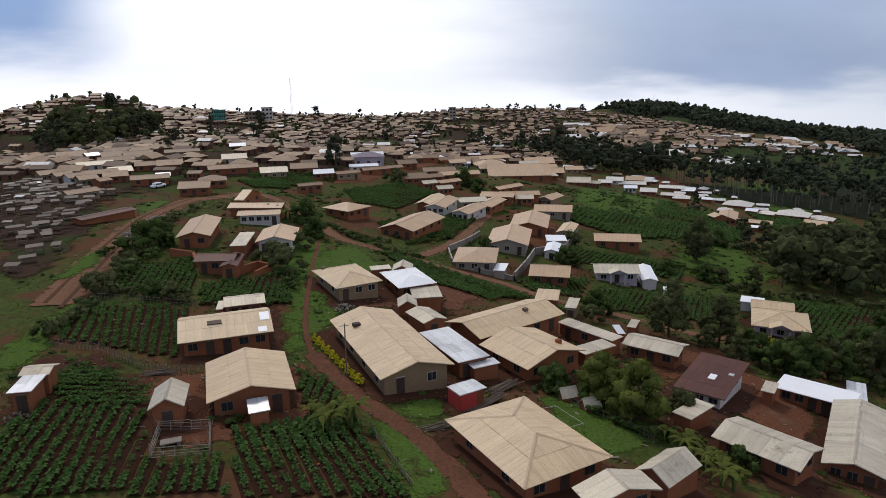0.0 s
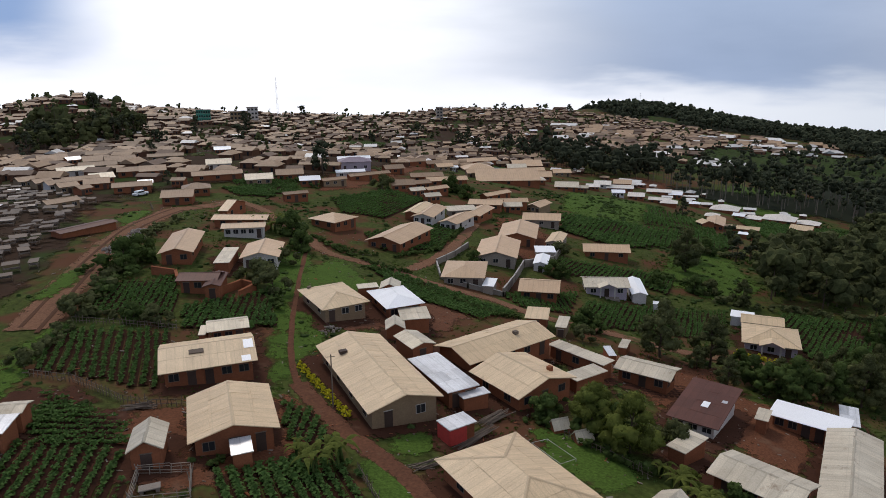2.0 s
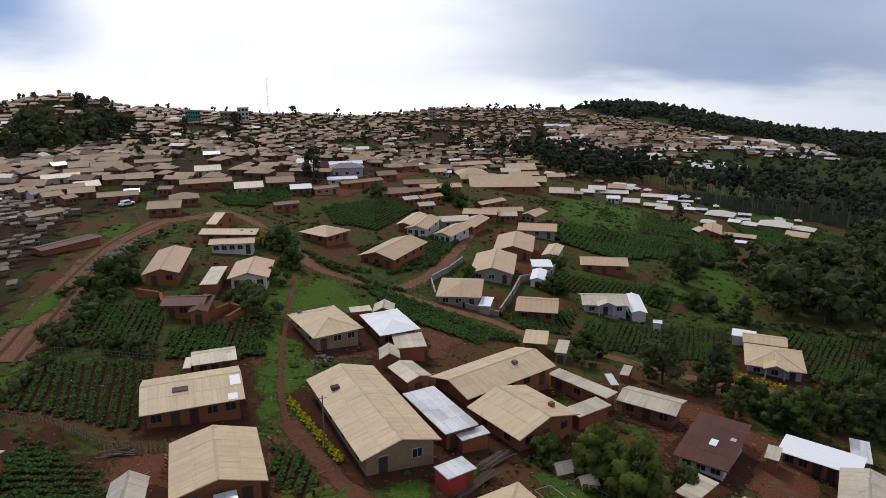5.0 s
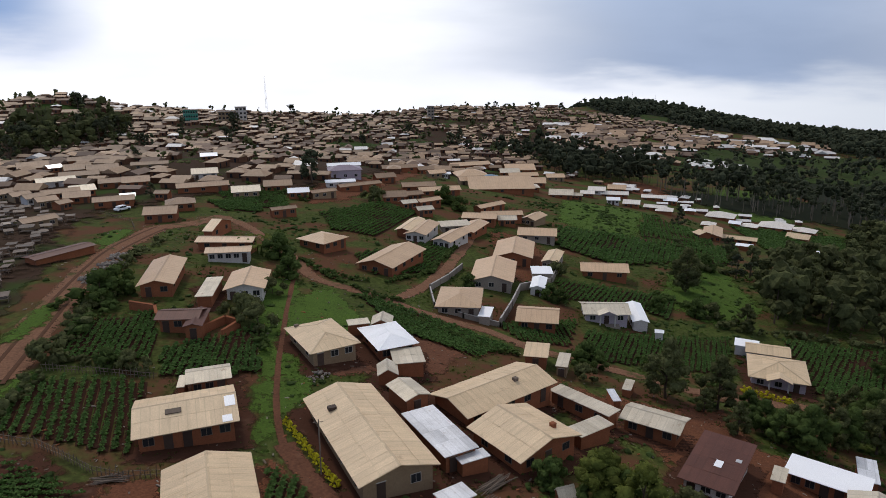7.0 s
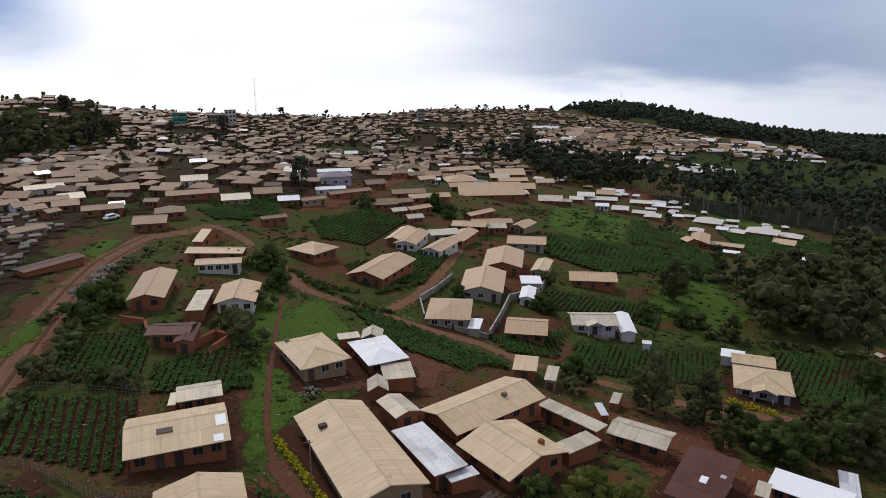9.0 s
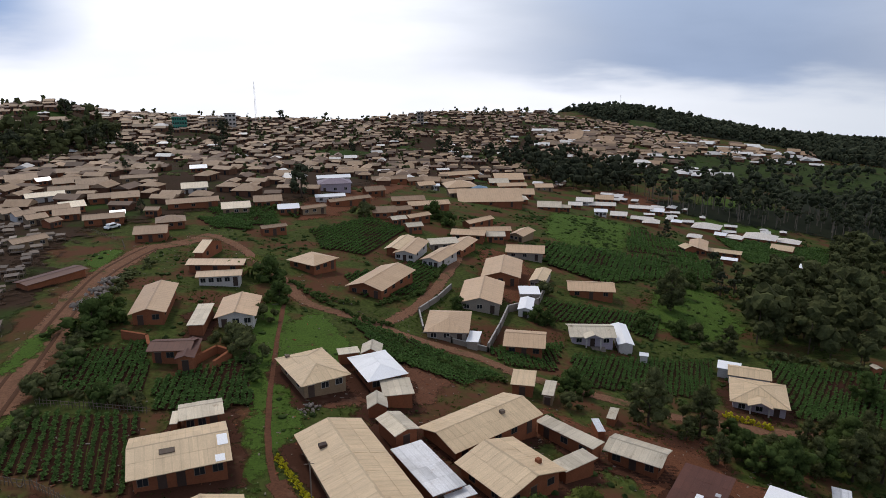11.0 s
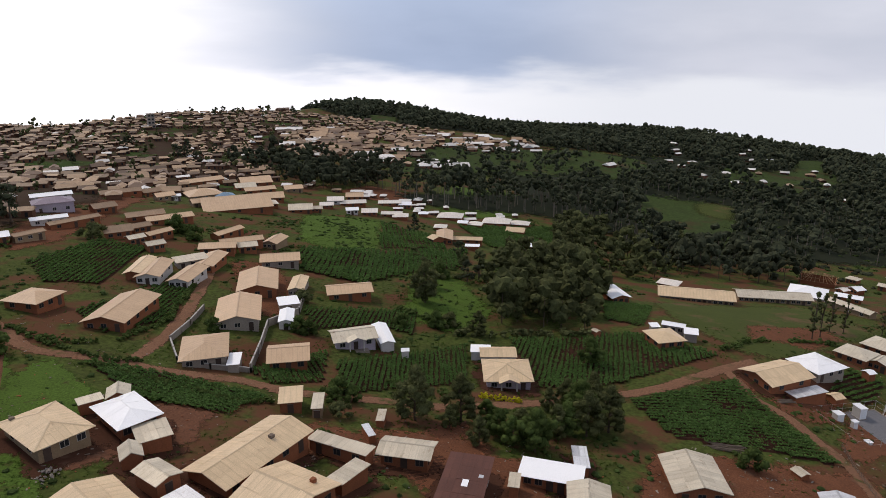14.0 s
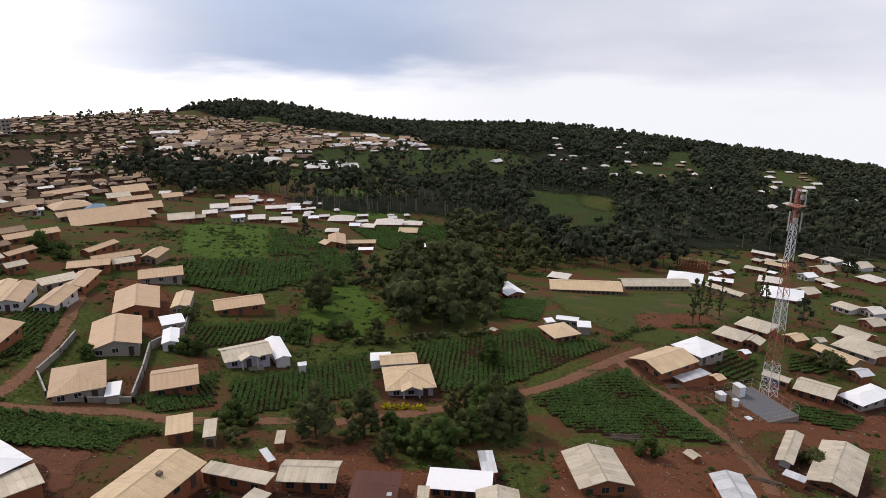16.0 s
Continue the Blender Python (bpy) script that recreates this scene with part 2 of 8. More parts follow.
DRYGRASS = mat("worn_dry_grass", (0.060, 0.074, 0.020), (0.040, 0.052, 0.016), 1.0, 0, 0.12, 1.5, bump=0.7, spots=((0.13, 0.075, 0.045), 0.55, 0.68, 0.08), fade=1.0)
YARD = mat("trodden_yard_earth", (0.145, 0.060, 0.032), (0.075, 0.033, 0.020), 1.0, 0, 0.3, 4, bump=0.9, spots=((0.15, 0.085, 0.055), 0.58, 0.75, 0.3), rugged=0.3, fade=1.0)
GRASS = mat("mown_green_grass", (0.066, 0.112, 0.020), (0.044, 0.070, 0.015), 1.0, 0, 0.25, 3.5, bump=1.0, spots=((0.05, 0.034, 0.017), 0.6, 0.7, 0.35), rugged=0.45, fade=1.0)
FAR_GRASS = mat("rough_hill_grass", (0.040, 0.062, 0.017), (0.030, 0.036, 0.014), 1.0, 0, 0.05, 0.5, bump=1.0, spots=((0.055, 0.040, 0.020), 0.55, 0.66, 0.04), rugged=0.4, fade=0.25)
CROP = mat("crop_leaf", (0.086, 0.150, 0.041), (0.055, 0.100, 0.029), 0.8, 0, 0.12, 2, island=0.35, leafy=0.3)
SHRUB = mat("shrub_leaf", (0.058, 0.088, 0.026), (0.036, 0.058, 0.018), 0.9, 0, 0.2, 2.5, island=0.35, rugged=0.25, bump=0.5, deep=0.12, leafy=0.25)
WEED = mat("weed_leaf", (0.062, 0.098, 0.022), (0.042, 0.068, 0.017), 0.9, 0, 0.3, 2, island=0.25, leafy=0.4)
LEAF = {
    "dark": mat("dark_leaf", (0.108, 0.116, 0.046), (0.068, 0.080, 0.034), 0.85, 0, 0.15, 2.2, 0.2, island=0.4, rugged=0.3, bump=0.5, deep=0.12, leafy=0.25),
    "far": mat("far_dark_leaf", (0.064, 0.071, 0.041), (0.039, 0.048, 0.029), 0.9, 0, 0.04, 0.9, 0.2, island=0.4, rugged=0.35, bump=0.5, deep=0.25, leafy=0.2),
    "mid": mat("green_leaf", (0.074, 0.106, 0.029), (0.048, 0.074, 0.022), 0.85, 0, 0.15, 2.2, 0.2, island=0.35, rugged=0.3, bump=0.5, deep=0.12, leafy=0.25),
    "light": mat("light_green_leaf", (0.135, 0.155, 0.034), (0.085, 0.105, 0.025), 0.85, 0, 0.15, 2.2, 0.2, island=0.35, rugged=0.3, bump=0.5, deep=0.1, leafy=0.3),
    "yellow": mat("yellow_hedge_leaf", (0.62, 0.54, 0.03), (0.42, 0.39, 0.03), 0.8, 0, 0.4, 3, 0.1, island=0.3, leafy=0.3),
}
PALE_BARK = mat("pale_smooth_bark", (0.21, 0.18, 0.145), (0.13, 0.105, 0.085), 0.95, 0, 1, 6)
BARK = mat("grey_brown_bark", (0.10, 0.075, 0.055), (0.06, 0.045, 0.035), 0.95, 0, 2, 12)


# ---- ground
KNOTS = []
for knots in (
    [(-23.7, 52.4, -0.4), (-5.9, 57.7, -2.8), (14.2, 43.1, -3.4), (-28.1, 65.1, -1.1), (-41.1, 109.7, 0.3), (40.6, 52.9, -9.1), (42.9, 67.2, -9.3), (-17.0, 94.0, -2.1), (-3.2, 98.9, -3.6), (34.9, 127.2, -11.6)],
    [(57.9, 107.8, -15.6), (18.9, 114.0, -8.8), (-21.3, 148.5, -2.7), (28.7, 253.6, -11.4), (107.9, 231.1, -24.7), (-34.8, 55.1, 0.3), (8.1, 51.7, -3.7), (-56.7, 57.3, -0.3), (-14.6, 19.7, -1.0), (29.6, 19.6, -4.1)],
    [(-68.0, 19.8, -1.6), (65.5, 69.5, -14.5), (127.6, 93.9, -20.5), (107.0, 89.7, -18.0), (164.4, 166.6, -34.1), (121.8, 155.6, -24.2), (124.9, 77.7, -23.9), (148.4, 225.8, -33.5), (80.5, 117.9, -17.9), (104.5, 107.0, -17.8)],
    [(168.6, 283.0, -37.1), (204.9, 137.3, -35.4), (235.9, 166.6, -44.3), (24.8, 142.0, -9.9), (-9.1, 133.5, -4.4), (-40.8, 348.6, -12.0), (-70.8, 292.1, -3.5), (-136.8, 290.5, -5.6), (-76.9, 187.6, -1.5), (147.3, 37.9, -27.5)],
    [(88.1, 18.9, -16.3), (-188.8, 374.6, -11.2), (-240.1, 387.3, -11.9), (-116.1, 361.9, -7.6), (-119.4, 272.6, -3.1), (-297.0, 467.4, -3.9), (-281.0, 476.0, -3.4), (-262.9, 484.9, 2.7), (-247.6, 491.3, 7.1), (-235.1, 497.0, 10.2)],
    [(-223.5, 501.7, 11.4), (-208.8, 505.7, 5.5), (-199.8, 527.3, 0.8), (-165.2, 594.1, -5.8), (-84.2, 611.0, -13.2), (-11.2, 660.1, -18.7), (73.5, 710.8, -16.5), (148.8, 803.3, -20.4), (296.2, 899.1, -26.1), (422.2, 875.2, -43.6)],
    [(153.4, 732.7, -22.5), (334.7, 907.2, -28.4), (459.6, 876.8, -54.0), (582.1, 800.6, -62.0), (696.5, 680.2, -63.0), (781.9, 552.4, -78.0), (842.8, 432.0, -89.0), (873.1, 354.5, -98.0)],
):
    KNOTS += knots
KNOTS = np.array(KNOTS, float)


def spline(points):
    a = points[:, :2] / 100
    d = np.linalg.norm(a[:, None] - a[None], axis=2)
    k = np.where(d > 0, d * d * np.log(d + 1e-9), 0) + np.eye(len(a)) * 0.003
    b = np.c_[np.ones(len(a)), a]
    w = np.linalg.solve(np.block([[k, b], [b.T, np.zeros((3, 3))]]), np.r_[points[:, 2], 0, 0, 0])
    return a, w


KNOT_XY, KNOT_W = spline(KNOTS)
RIM_AZ, RIM_R = np.radians([-180.0, -59.8, -31.1, -20.6, -2.5, 8.2, 20.2, 180.0]), np.array([510, 537, 592, 594, 666, 764, 968, 968], float)


def ground_z(x, y):
    """Height of the ground: hills up to the ridge all round, falling away behind it."""
    x, y = np.atleast_1d(np.asarray(x, float)), np.atleast_1d(np.asarray(y, float))
    r, rim = np.hypot(x, y), np.interp(np.arctan2(x, y), RIM_AZ, RIM_R)
    k = np.where(r > rim, rim / np.maximum(r, 1), 1.0)
    q = np.stack([x * k, y * k], 1) / 100
    out = np.empty(len(q))
    for i in range(0, len(q), 20000):
        d = np.linalg.norm(q[i:i + 20000, None] - KNOT_XY[None], axis=2)
        out[i:i + 20000] = np.where(d > 0, d * d * np.log(d + 1e-9), 0) @ KNOT_W[:-3] + KNOT_W[-3] + q[i:i + 20000] @ KNOT_W[-2:]
    return out - np.maximum(r - rim, 0) * 0.14


def gz(x, y):
    return float(ground_z(x, y)[0])


def mesh(name, verts, faces, material, uvs=None):
    me = bpy.data.meshes.new(name)
    me.from_pydata(verts, [], faces)
    for m in (material if isinstance(material, (list, tuple)) else [material]):
        me.materials.append(m)
    if uvs is not None:
        layer = me.uv_layers.new(name="UVMap")
        flat = [c for f in faces for i in f for c in uvs[i]]
        layer.data.foreach_set("uv", flat)
    me.update()
    return me


def steps(lo, mid_lo, mid_hi, hi, fine):
    inner = list(np.arange(mid_lo, mid_hi + 0.1, fine))
    a, d = [], fine
    p = mid_hi
    while p < hi:
        d *= 1.12
        p += d
        a.append(p)
    b, d, p = [], fine, mid_lo
    while p > lo:
        d *= 1.12
        p -= d
        b.append(p)
    return np.array(b[::-1] + inner + a)


def build_ground():
    xs, ys = steps(-4000, -110, 190, 4000, 2.0), steps(-1500, 10, 260, 4500, 2.0)
    gx, gy = np.meshgrid(xs, ys)
    z = ground_z(gx.ravel(), gy.ravel())
    v = np.stack([gx.ravel(), gy.ravel(), z], 1)
    w = len(xs)
    i = np.arange(len(ys) - 1)[:, None] * w + np.arange(w - 1)[None]
    f = np.stack([i, i + 1, i + w + 1, i + w], -1).reshape(-1, 4)
    ob = new("ground", mesh("ground", v.tolist(), f.tolist(), GROUND))
    ob.data.shade_smooth()
    tagged(ob, "rolling green hillside ground with bare earth patches", "ground", kind="structure")


build_ground()


def inside(poly, x, y):
    x, y = np.asarray(x, float), np.asarray(y, float)
    r = np.zeros(x.shape, bool)
    j = len(poly) - 1
    for i in range(len(poly)):
        (x1, y1), (x2, y2) = poly[i], poly[j]
        if y1 != y2:
            r ^= ((y1 > y) != (y2 > y)) & (x < (x2 - x1) * (y - y1) / (y2 - y1) + x1)
        j = i
    return r


WAYS, TAKEN, FIELDS = [], [], []          # trodden ways and built-on spots, kept free of weeds


def edged(me, values):
    """Give a ground mesh its edge value: 1 inside, 0 at the rim."""
    me.attributes.new("edge", "FLOAT", "POINT").data.foreach_set("value", values)
    return me


def strip(name, line, width, lift, material, label, category="road"):
    """A beaten way laid on the ground along a line, with uneven edges."""
    pts = [Vector((*p, 0)) for p in line]
    dense = []
    for i in range(len(pts) - 1):
        p0, p1, p2, p3 = pts[max(i - 1, 0)], pts[i], pts[i + 1], pts[min(i + 2, len(pts) - 1)]
        k = max(2, int((p2 - p1).length / 1.5))
        for s in range(k):
            t = s / k
            dense.append(0.5 * ((2 * p1) + (p2 - p0) * t + (2 * p0 - 5 * p1 + 4 * p2 - p3) * t * t + (3 * p1 - p0 - 3 * p2 + p3) * t ** 3))
    dense.append(pts[-1])
    WAYS.extend((p.x, p.y, width / 2 + 0.3) for p in dense)
    v, f, n = [], [], 7
    for i, p in enumerate(dense):
        d = (dense[min(i + 1, len(dense) - 1)] - dense[max(i - 1, 0)]).normalized()
        side = Vector((-d.y, d.x, 0))
        for k in range(n):
            s = k / (n - 1) * 2 - 1
            wid = width / 2 * (1 + 0.35 * noise.noise(p * 0.16 + Vector((s * 2, 0, 3))))
            q = p + side * s * wid
            crown = lift * (1 - abs(s) ** 4) - (0.05 if abs(s) > 0.99 else 0)
            v.append((q.x, q.y, crown))
    z = ground_z([a[0] for a in v], [a[1] for a in v])
    v = [(a, b, c + zz) for (a, b, c), zz in zip(v, z)]
    for i in range(len(dense) - 1):
        for k in range(n - 1):
            a = i * n + k
            f.append((a, a + 1, a + n + 1, a + n))
    ob = new(name, edged(mesh(name, v, f, material), [1 - abs(k / (n - 1) * 2 - 1) ** 2.5 for _ in dense for k in range(n)]))
    ob.data.shade_smooth()
    return tagged(ob, label, category, kind="structure")


def patch(name, poly, lift, material, label, category="ground", ragged=0.8, step=0.8, keep_clear=False):
    """A patch of another soil on the ground, with a ragged outline."""
    if keep_clear:
        FIELDS.append(poly)
    xs = np.arange(min(p[0] for p in poly) - 5 * step, max(p[0] for p in poly) + 5 * step, step)
    ys = np.arange(min(p[1] for p in poly) - 5 * step, max(p[1] for p in poly) + 5 * step, step)
    gx, gy = np.meshgrid(xs, ys)
    jx = np.array([noise.noise((a * 0.45, b * 0.45, 1.7)) + 0.6 * noise.noise((a * 1.1, b * 1.1, 4.2)) for a, b in zip(gx.ravel(), gy.ravel())]).reshape(gx.shape) * ragged * 2.2
    ok = inside(poly, gx + jx, gy + jx * 0.8)
    z = ground_z(gx.ravel(), gy.ravel()).reshape(gx.shape)
    soft = ok.astype(float)
    for _ in range(4):
        pad_ = np.pad(soft, 1, mode='edge')
        soft = (pad_[:-2, 1:-1] + pad_[2:, 1:-1] + pad_[1:-1, :-2] + pad_[1:-1, 2:] + pad_[1:-1, 1:-1] * 2) / 6
    rise = np.clip(soft * 2.5, 0.25, 1.0)
    idx, v, f, rim = {}, [], [], []
    for j in range(len(ys) - 1):
        for i in range(len(xs) - 1):
            if max(soft[j, i], soft[j, i + 1], soft[j + 1, i], soft[j + 1, i + 1]) > 0.04:
                q = []
                for jj, ii in ((j, i), (j, i + 1), (j + 1, i + 1), (j + 1, i)):
                    if (jj, ii) not in idx:
                        idx[jj, ii] = len(v)
                        v.append((xs[ii], ys[jj], z[jj, ii] + lift * rise[jj, ii]))
                        rim.append(float(soft[jj, ii]))
                    q.append(idx[jj, ii])
                f.append(q)
    if not f:
        return None
    ob = new(name, edged(mesh(name, v, f, material), rim))
    ob.data.shade_smooth()
    return tagged(ob, label, category, kind="structure")


def field(poly, heading, spacing, size, gap, label, plants=True, seed=1):
    """A ploughed plot: soil ridges with a row of leafy plants on each; heading: bearing of the rows in degrees."""
    FIELDS.append(poly)
    rnd = random.Random(seed)
    d = Vector((math.sin(radians(heading)), math.cos(radians(heading))))
    s = Vector((d.y, -d.x))
    c = Vector((sum(p[0] for p in poly) / len(poly), sum(p[1] for p in poly) / len(poly)))
    rad = max((Vector(p) - c).length for p in poly) + 1
    rows = int(rad * 2 / spacing)
    v, f, pv, pf = [], [], [], []
    spots = []
    for r in range(rows):
        off = -rad + r * spacing
        line = [c + s * (off + 0.12 * math.sin(k * 0.3 + r)) + d * (-rad + k * 1.0) for k in range(int(rad * 2))]
        ok = inside(poly, [p.x for p in line], [p.y for p in line])
        z = ground_z([p.x for p in line], [p.y for p in line])
        prev = None
        for p, zz, good in zip(line, z, ok):
            if good:
                b = len(v)
                hgt = 0.2 + rnd.uniform(-0.05, 0.05)
                for t, up in ((-0.5, 0.03), (-0.2, hgt), (0.2, hgt), (0.5, 0.03)):
                    q = p + s * spacing * t
                    v.append((q.x, q.y, zz + up))
                if prev is not None:
                    for k in range(3):
                        f.append((prev + k, prev + k + 1, b + k + 1, b + k))
                for e in np.arange(0, 1, gap):
                    spots.append((p.x + d.x * e + rnd.gauss(0, 0.06), p.y + d.y * e + rnd.gauss(0, 0.06), zz + hgt))
                prev = b
            else:
                prev = None
    soil = new("ploughed_soil", mesh("ploughed_soil", v, f, SOIL))
    tagged(soil, "ploughed red-brown soil ridges of a crop plot", "soil", kind="structure")
    if plants:
        for x, y, z in spots:
            k = noise.noise((x * 0.12, y * 0.12, seed))
            if rnd.random() < 0.05 + max(0, -k - 0.1) * 1.3:
                continue
            sz = size * rnd.uniform(0.7, 1.45) * (1 + 0.4 * k)
            turn = rnd.uniform(0, 6.28)
            for q in range(4):
                a = turn + q * 1.57 + rnd.uniform(-0.4, 0.4)
                ca, sa = math.cos(a), math.sin(a)
                up = rnd.uniform(0.35, 1.0) * sz
                b = len(pv)
                w = sz * 0.36
                pv += [(x, y, z), (x + ca * sz * 0.5 - sa * w, y + sa * sz * 0.5 + ca * w, z + up),
                       (x + ca * sz, y + sa * sz, z + up * 0.7), (x + ca * sz * 0.5 + sa * w, y + sa * sz * 0.5 - ca * w, z + up)]
                pf.append((b, b + 1, b + 2, b + 3))
        ob = new("crop_rows", mesh("crop_rows", pv, pf, CROP))
        tagged(ob, label, "crops", kind="stuff")


def part(name, me, parent, label=""):
    ob = new(name, me)
    ob.parent = parent
    if label:
        ob["label"] = label
    return ob


# ---- trees and bushes
def leaf_cloud(rnd, blobs, per, size, squash=0.8):
    """Many small leaf faces gathered in uneven clumps: blobs are (centre, radius)."""
    v, f = [], []
    for c, r in blobs:
        for _ in range(per):
            d = Vector((rnd.gauss(0, 1), rnd.gauss(0, 1), rnd.gauss(0, 1))).normalized()
            rr = r * rnd.uniform(0.55, 1.12)
            p = c + Vector((d.x * rr, d.y * rr, d.z * rr * squash))
            nrm = (d + Vector((rnd.uniform(-.7, .7), rnd.uniform(-.7, .7), rnd.uniform(-.2, .9)))).normalized()
            t = nrm.orthogonal().normalized()
            t.rotate(Matrix.Rotation(rnd.uniform(0, 6.28), 3, nrm))
            b = nrm.cross(t)
            s = size * rnd.uniform(0.55, 1.3)
            k = len(v)
            v += [tuple(p - t * s), tuple(p + b * s * 0.55 + nrm * s * 0.15), tuple(p + t * s), tuple(p - b * s * 0.55 + nrm * s * 0.15)]
            f.append((k, k + 1, k + 2, k + 3))
    return v, f


def ball(level):
    bm = bmesh.new()
    bmesh.ops.create_icosphere(bm, subdivisions=level, radius=1)
    v, f = [v.co.copy() for v in bm.verts], [[q.index for q in p.verts] for p in bm.faces]
    bm.free()
    return v, f


BALLS = {1: ball(1), 2: ball(2)}


def clumps_of(rnd, blobs, level, squash=0.8, rough=0.22):
    """Dense masses of foliage: lumpy, uneven clumps, one round each (centre, radius)."""
    v, f = [], []
    shape, faces = BALLS[level]
    for c, r in blobs:
        b, o = len(v), Vector((rnd.uniform(-99, 99), rnd.uniform(-99, 99), 0))
        for p in shape:
            k = r * (1 + rough * 2.4 * noise.noise(p * 1.6 + o) + rnd.uniform(-rough, rough) * 1.2)
            v.append((c.x + p.x * k, c.y + p.y * k, c.z + p.z * k * squash))
        f += [tuple(i + b for i in q) for q in faces]
    return v, f


def foliage(rnd, blobs, per, size, level, squash=0.8, core=0.8):
    """Clumps with loose leaves on and round them."""
    v, f = clumps_of(rnd, [(c, r * core) for c, r in blobs], level, squash)
    a, b = leaf_cloud(rnd, blobs, per, size, squash)
    k = len(v)
    return v + a, f + [tuple(i + k for i in q) for q in b]


def limb(v, f, p, q, r0, r1, n=6):
    d = (q - p).normalized()
    s = d.orthogonal().normalized()
    t = d.cross(s)
    b = len(v)
    for c, r in ((p, r0), (q, r1)):
        for i in range(n):
            a = i / n * 6.2832
            v.append(tuple(c + s * math.cos(a) * r + t * math.sin(a) * r))
    for i in range(n):
        j = (i + 1) % n
        f.append((b + i, b + j, b + n + j, b + n + i))


def make_tree(name, height, spread, leaf, seed, bare=0.35, clumps=26, per=60, size=0.34, stout=0.8, leaves=0.85, level=2):
    """A tree 'height' high: tapered trunk, limbs and a crown of leaf clumps."""
    rnd = random.Random(seed)
    root = new(name)
    v, f = [], []
    base, fork = Vector((0, 0, -0.4)), Vector((rnd.uniform(-.2, .2), rnd.uniform(-.2, .2), height * bare))
    limb(v, f, base, fork, height * 0.035 * stout, height * 0.026 * stout)
    topp = Vector((rnd.uniform(-.3, .3), rnd.uniform(-.3, .3), height * 0.86))
    limb(v, f, fork, topp, height * 0.026 * stout, height * 0.006)
    blobs = []
    for i in range(clumps):
        a, t = rnd.uniform(0, 6.28), rnd.uniform(0, 1)
        z = height * (bare + (0.96 - bare) * t)
        prof = math.sin(min(1.0, 0.18 + t * 0.92) * math.pi) ** 0.7
        rr = spread * prof * math.sqrt(rnd.uniform(0.1, 1))
        c = Vector((math.cos(a) * rr, math.sin(a) * rr, z))
        blobs.append((c, spread * rnd.uniform(0.22, 0.42)))
        if i % 3 == 0:
            s = fork.lerp(topp, max(0, t * 0.8 - 0.1))
            limb(v, f, s, c, height * 0.011, height * 0.003, 5)
    part("trunk", mesh("trunk", v, f, BARK), root)
    cv, cf = foliage(rnd, blobs, int(per * leaves), size * 0.8, level, core=0.7)
    crown = part("crown", mesh("crown", cv, cf, LEAF[leaf]), root)
    if level > 1:
        crown.data.shade_smooth()
    return root


def banana(name, seed, height=3.2):
    """A banana plant: a thick stalk and long arching, drooping leaves."""
    rnd = random.Random(seed)
    root = new(name)
    v, f = [], []
    for k in range(3):
        o = Vector((rnd.uniform(-.7, .7), rnd.uniform(-.7, .7), -0.3))
        t = o + Vector((rnd.uniform(-.2, .2), rnd.uniform(-.2, .2), height * 0.5))
        limb(v, f, o, t, 0.14, 0.09)
    part("stalk", mesh("stalk", v, f, LEAF["mid"]), root)
    for k in range(15):
        a = k * 2.4 + rnd.uniform(-.3, .3)
        ln = height * rnd.uniform(0.5, 0.8)
        o = Vector((rnd.uniform(-.6, .6), rnd.uniform(-.6, .6), height * 0.45))
        d, s = Vector((math.cos(a), math.sin(a), 0)), Vector((-math.sin(a), math.cos(a), 0))
        lv, lf = [], []
        for i in range(7):
            t = i / 6
            c = o + d * ln * t * 0.8 + Vector((0, 0, ln * (1.05 * t - 1.15 * t * t)))
            w = 0.2 * math.sin(min(1, t * 1.05 + 0.06) * math.pi) + 0.02
            lv += [tuple(c - s * w - Vector((0, 0, w * .4))), tuple(c), tuple(c + s * w - Vector((0, 0, w * .4)))]
            if i:
                b = i * 3
                lf += [(b - 3, b - 2, b + 1, b), (b - 2, b - 1, b + 2, b + 1)]
        part("leaf", mesh("leaf", lv, lf, LEAF["light"]), root)
    return root


LIBRARY = {}
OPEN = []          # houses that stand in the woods


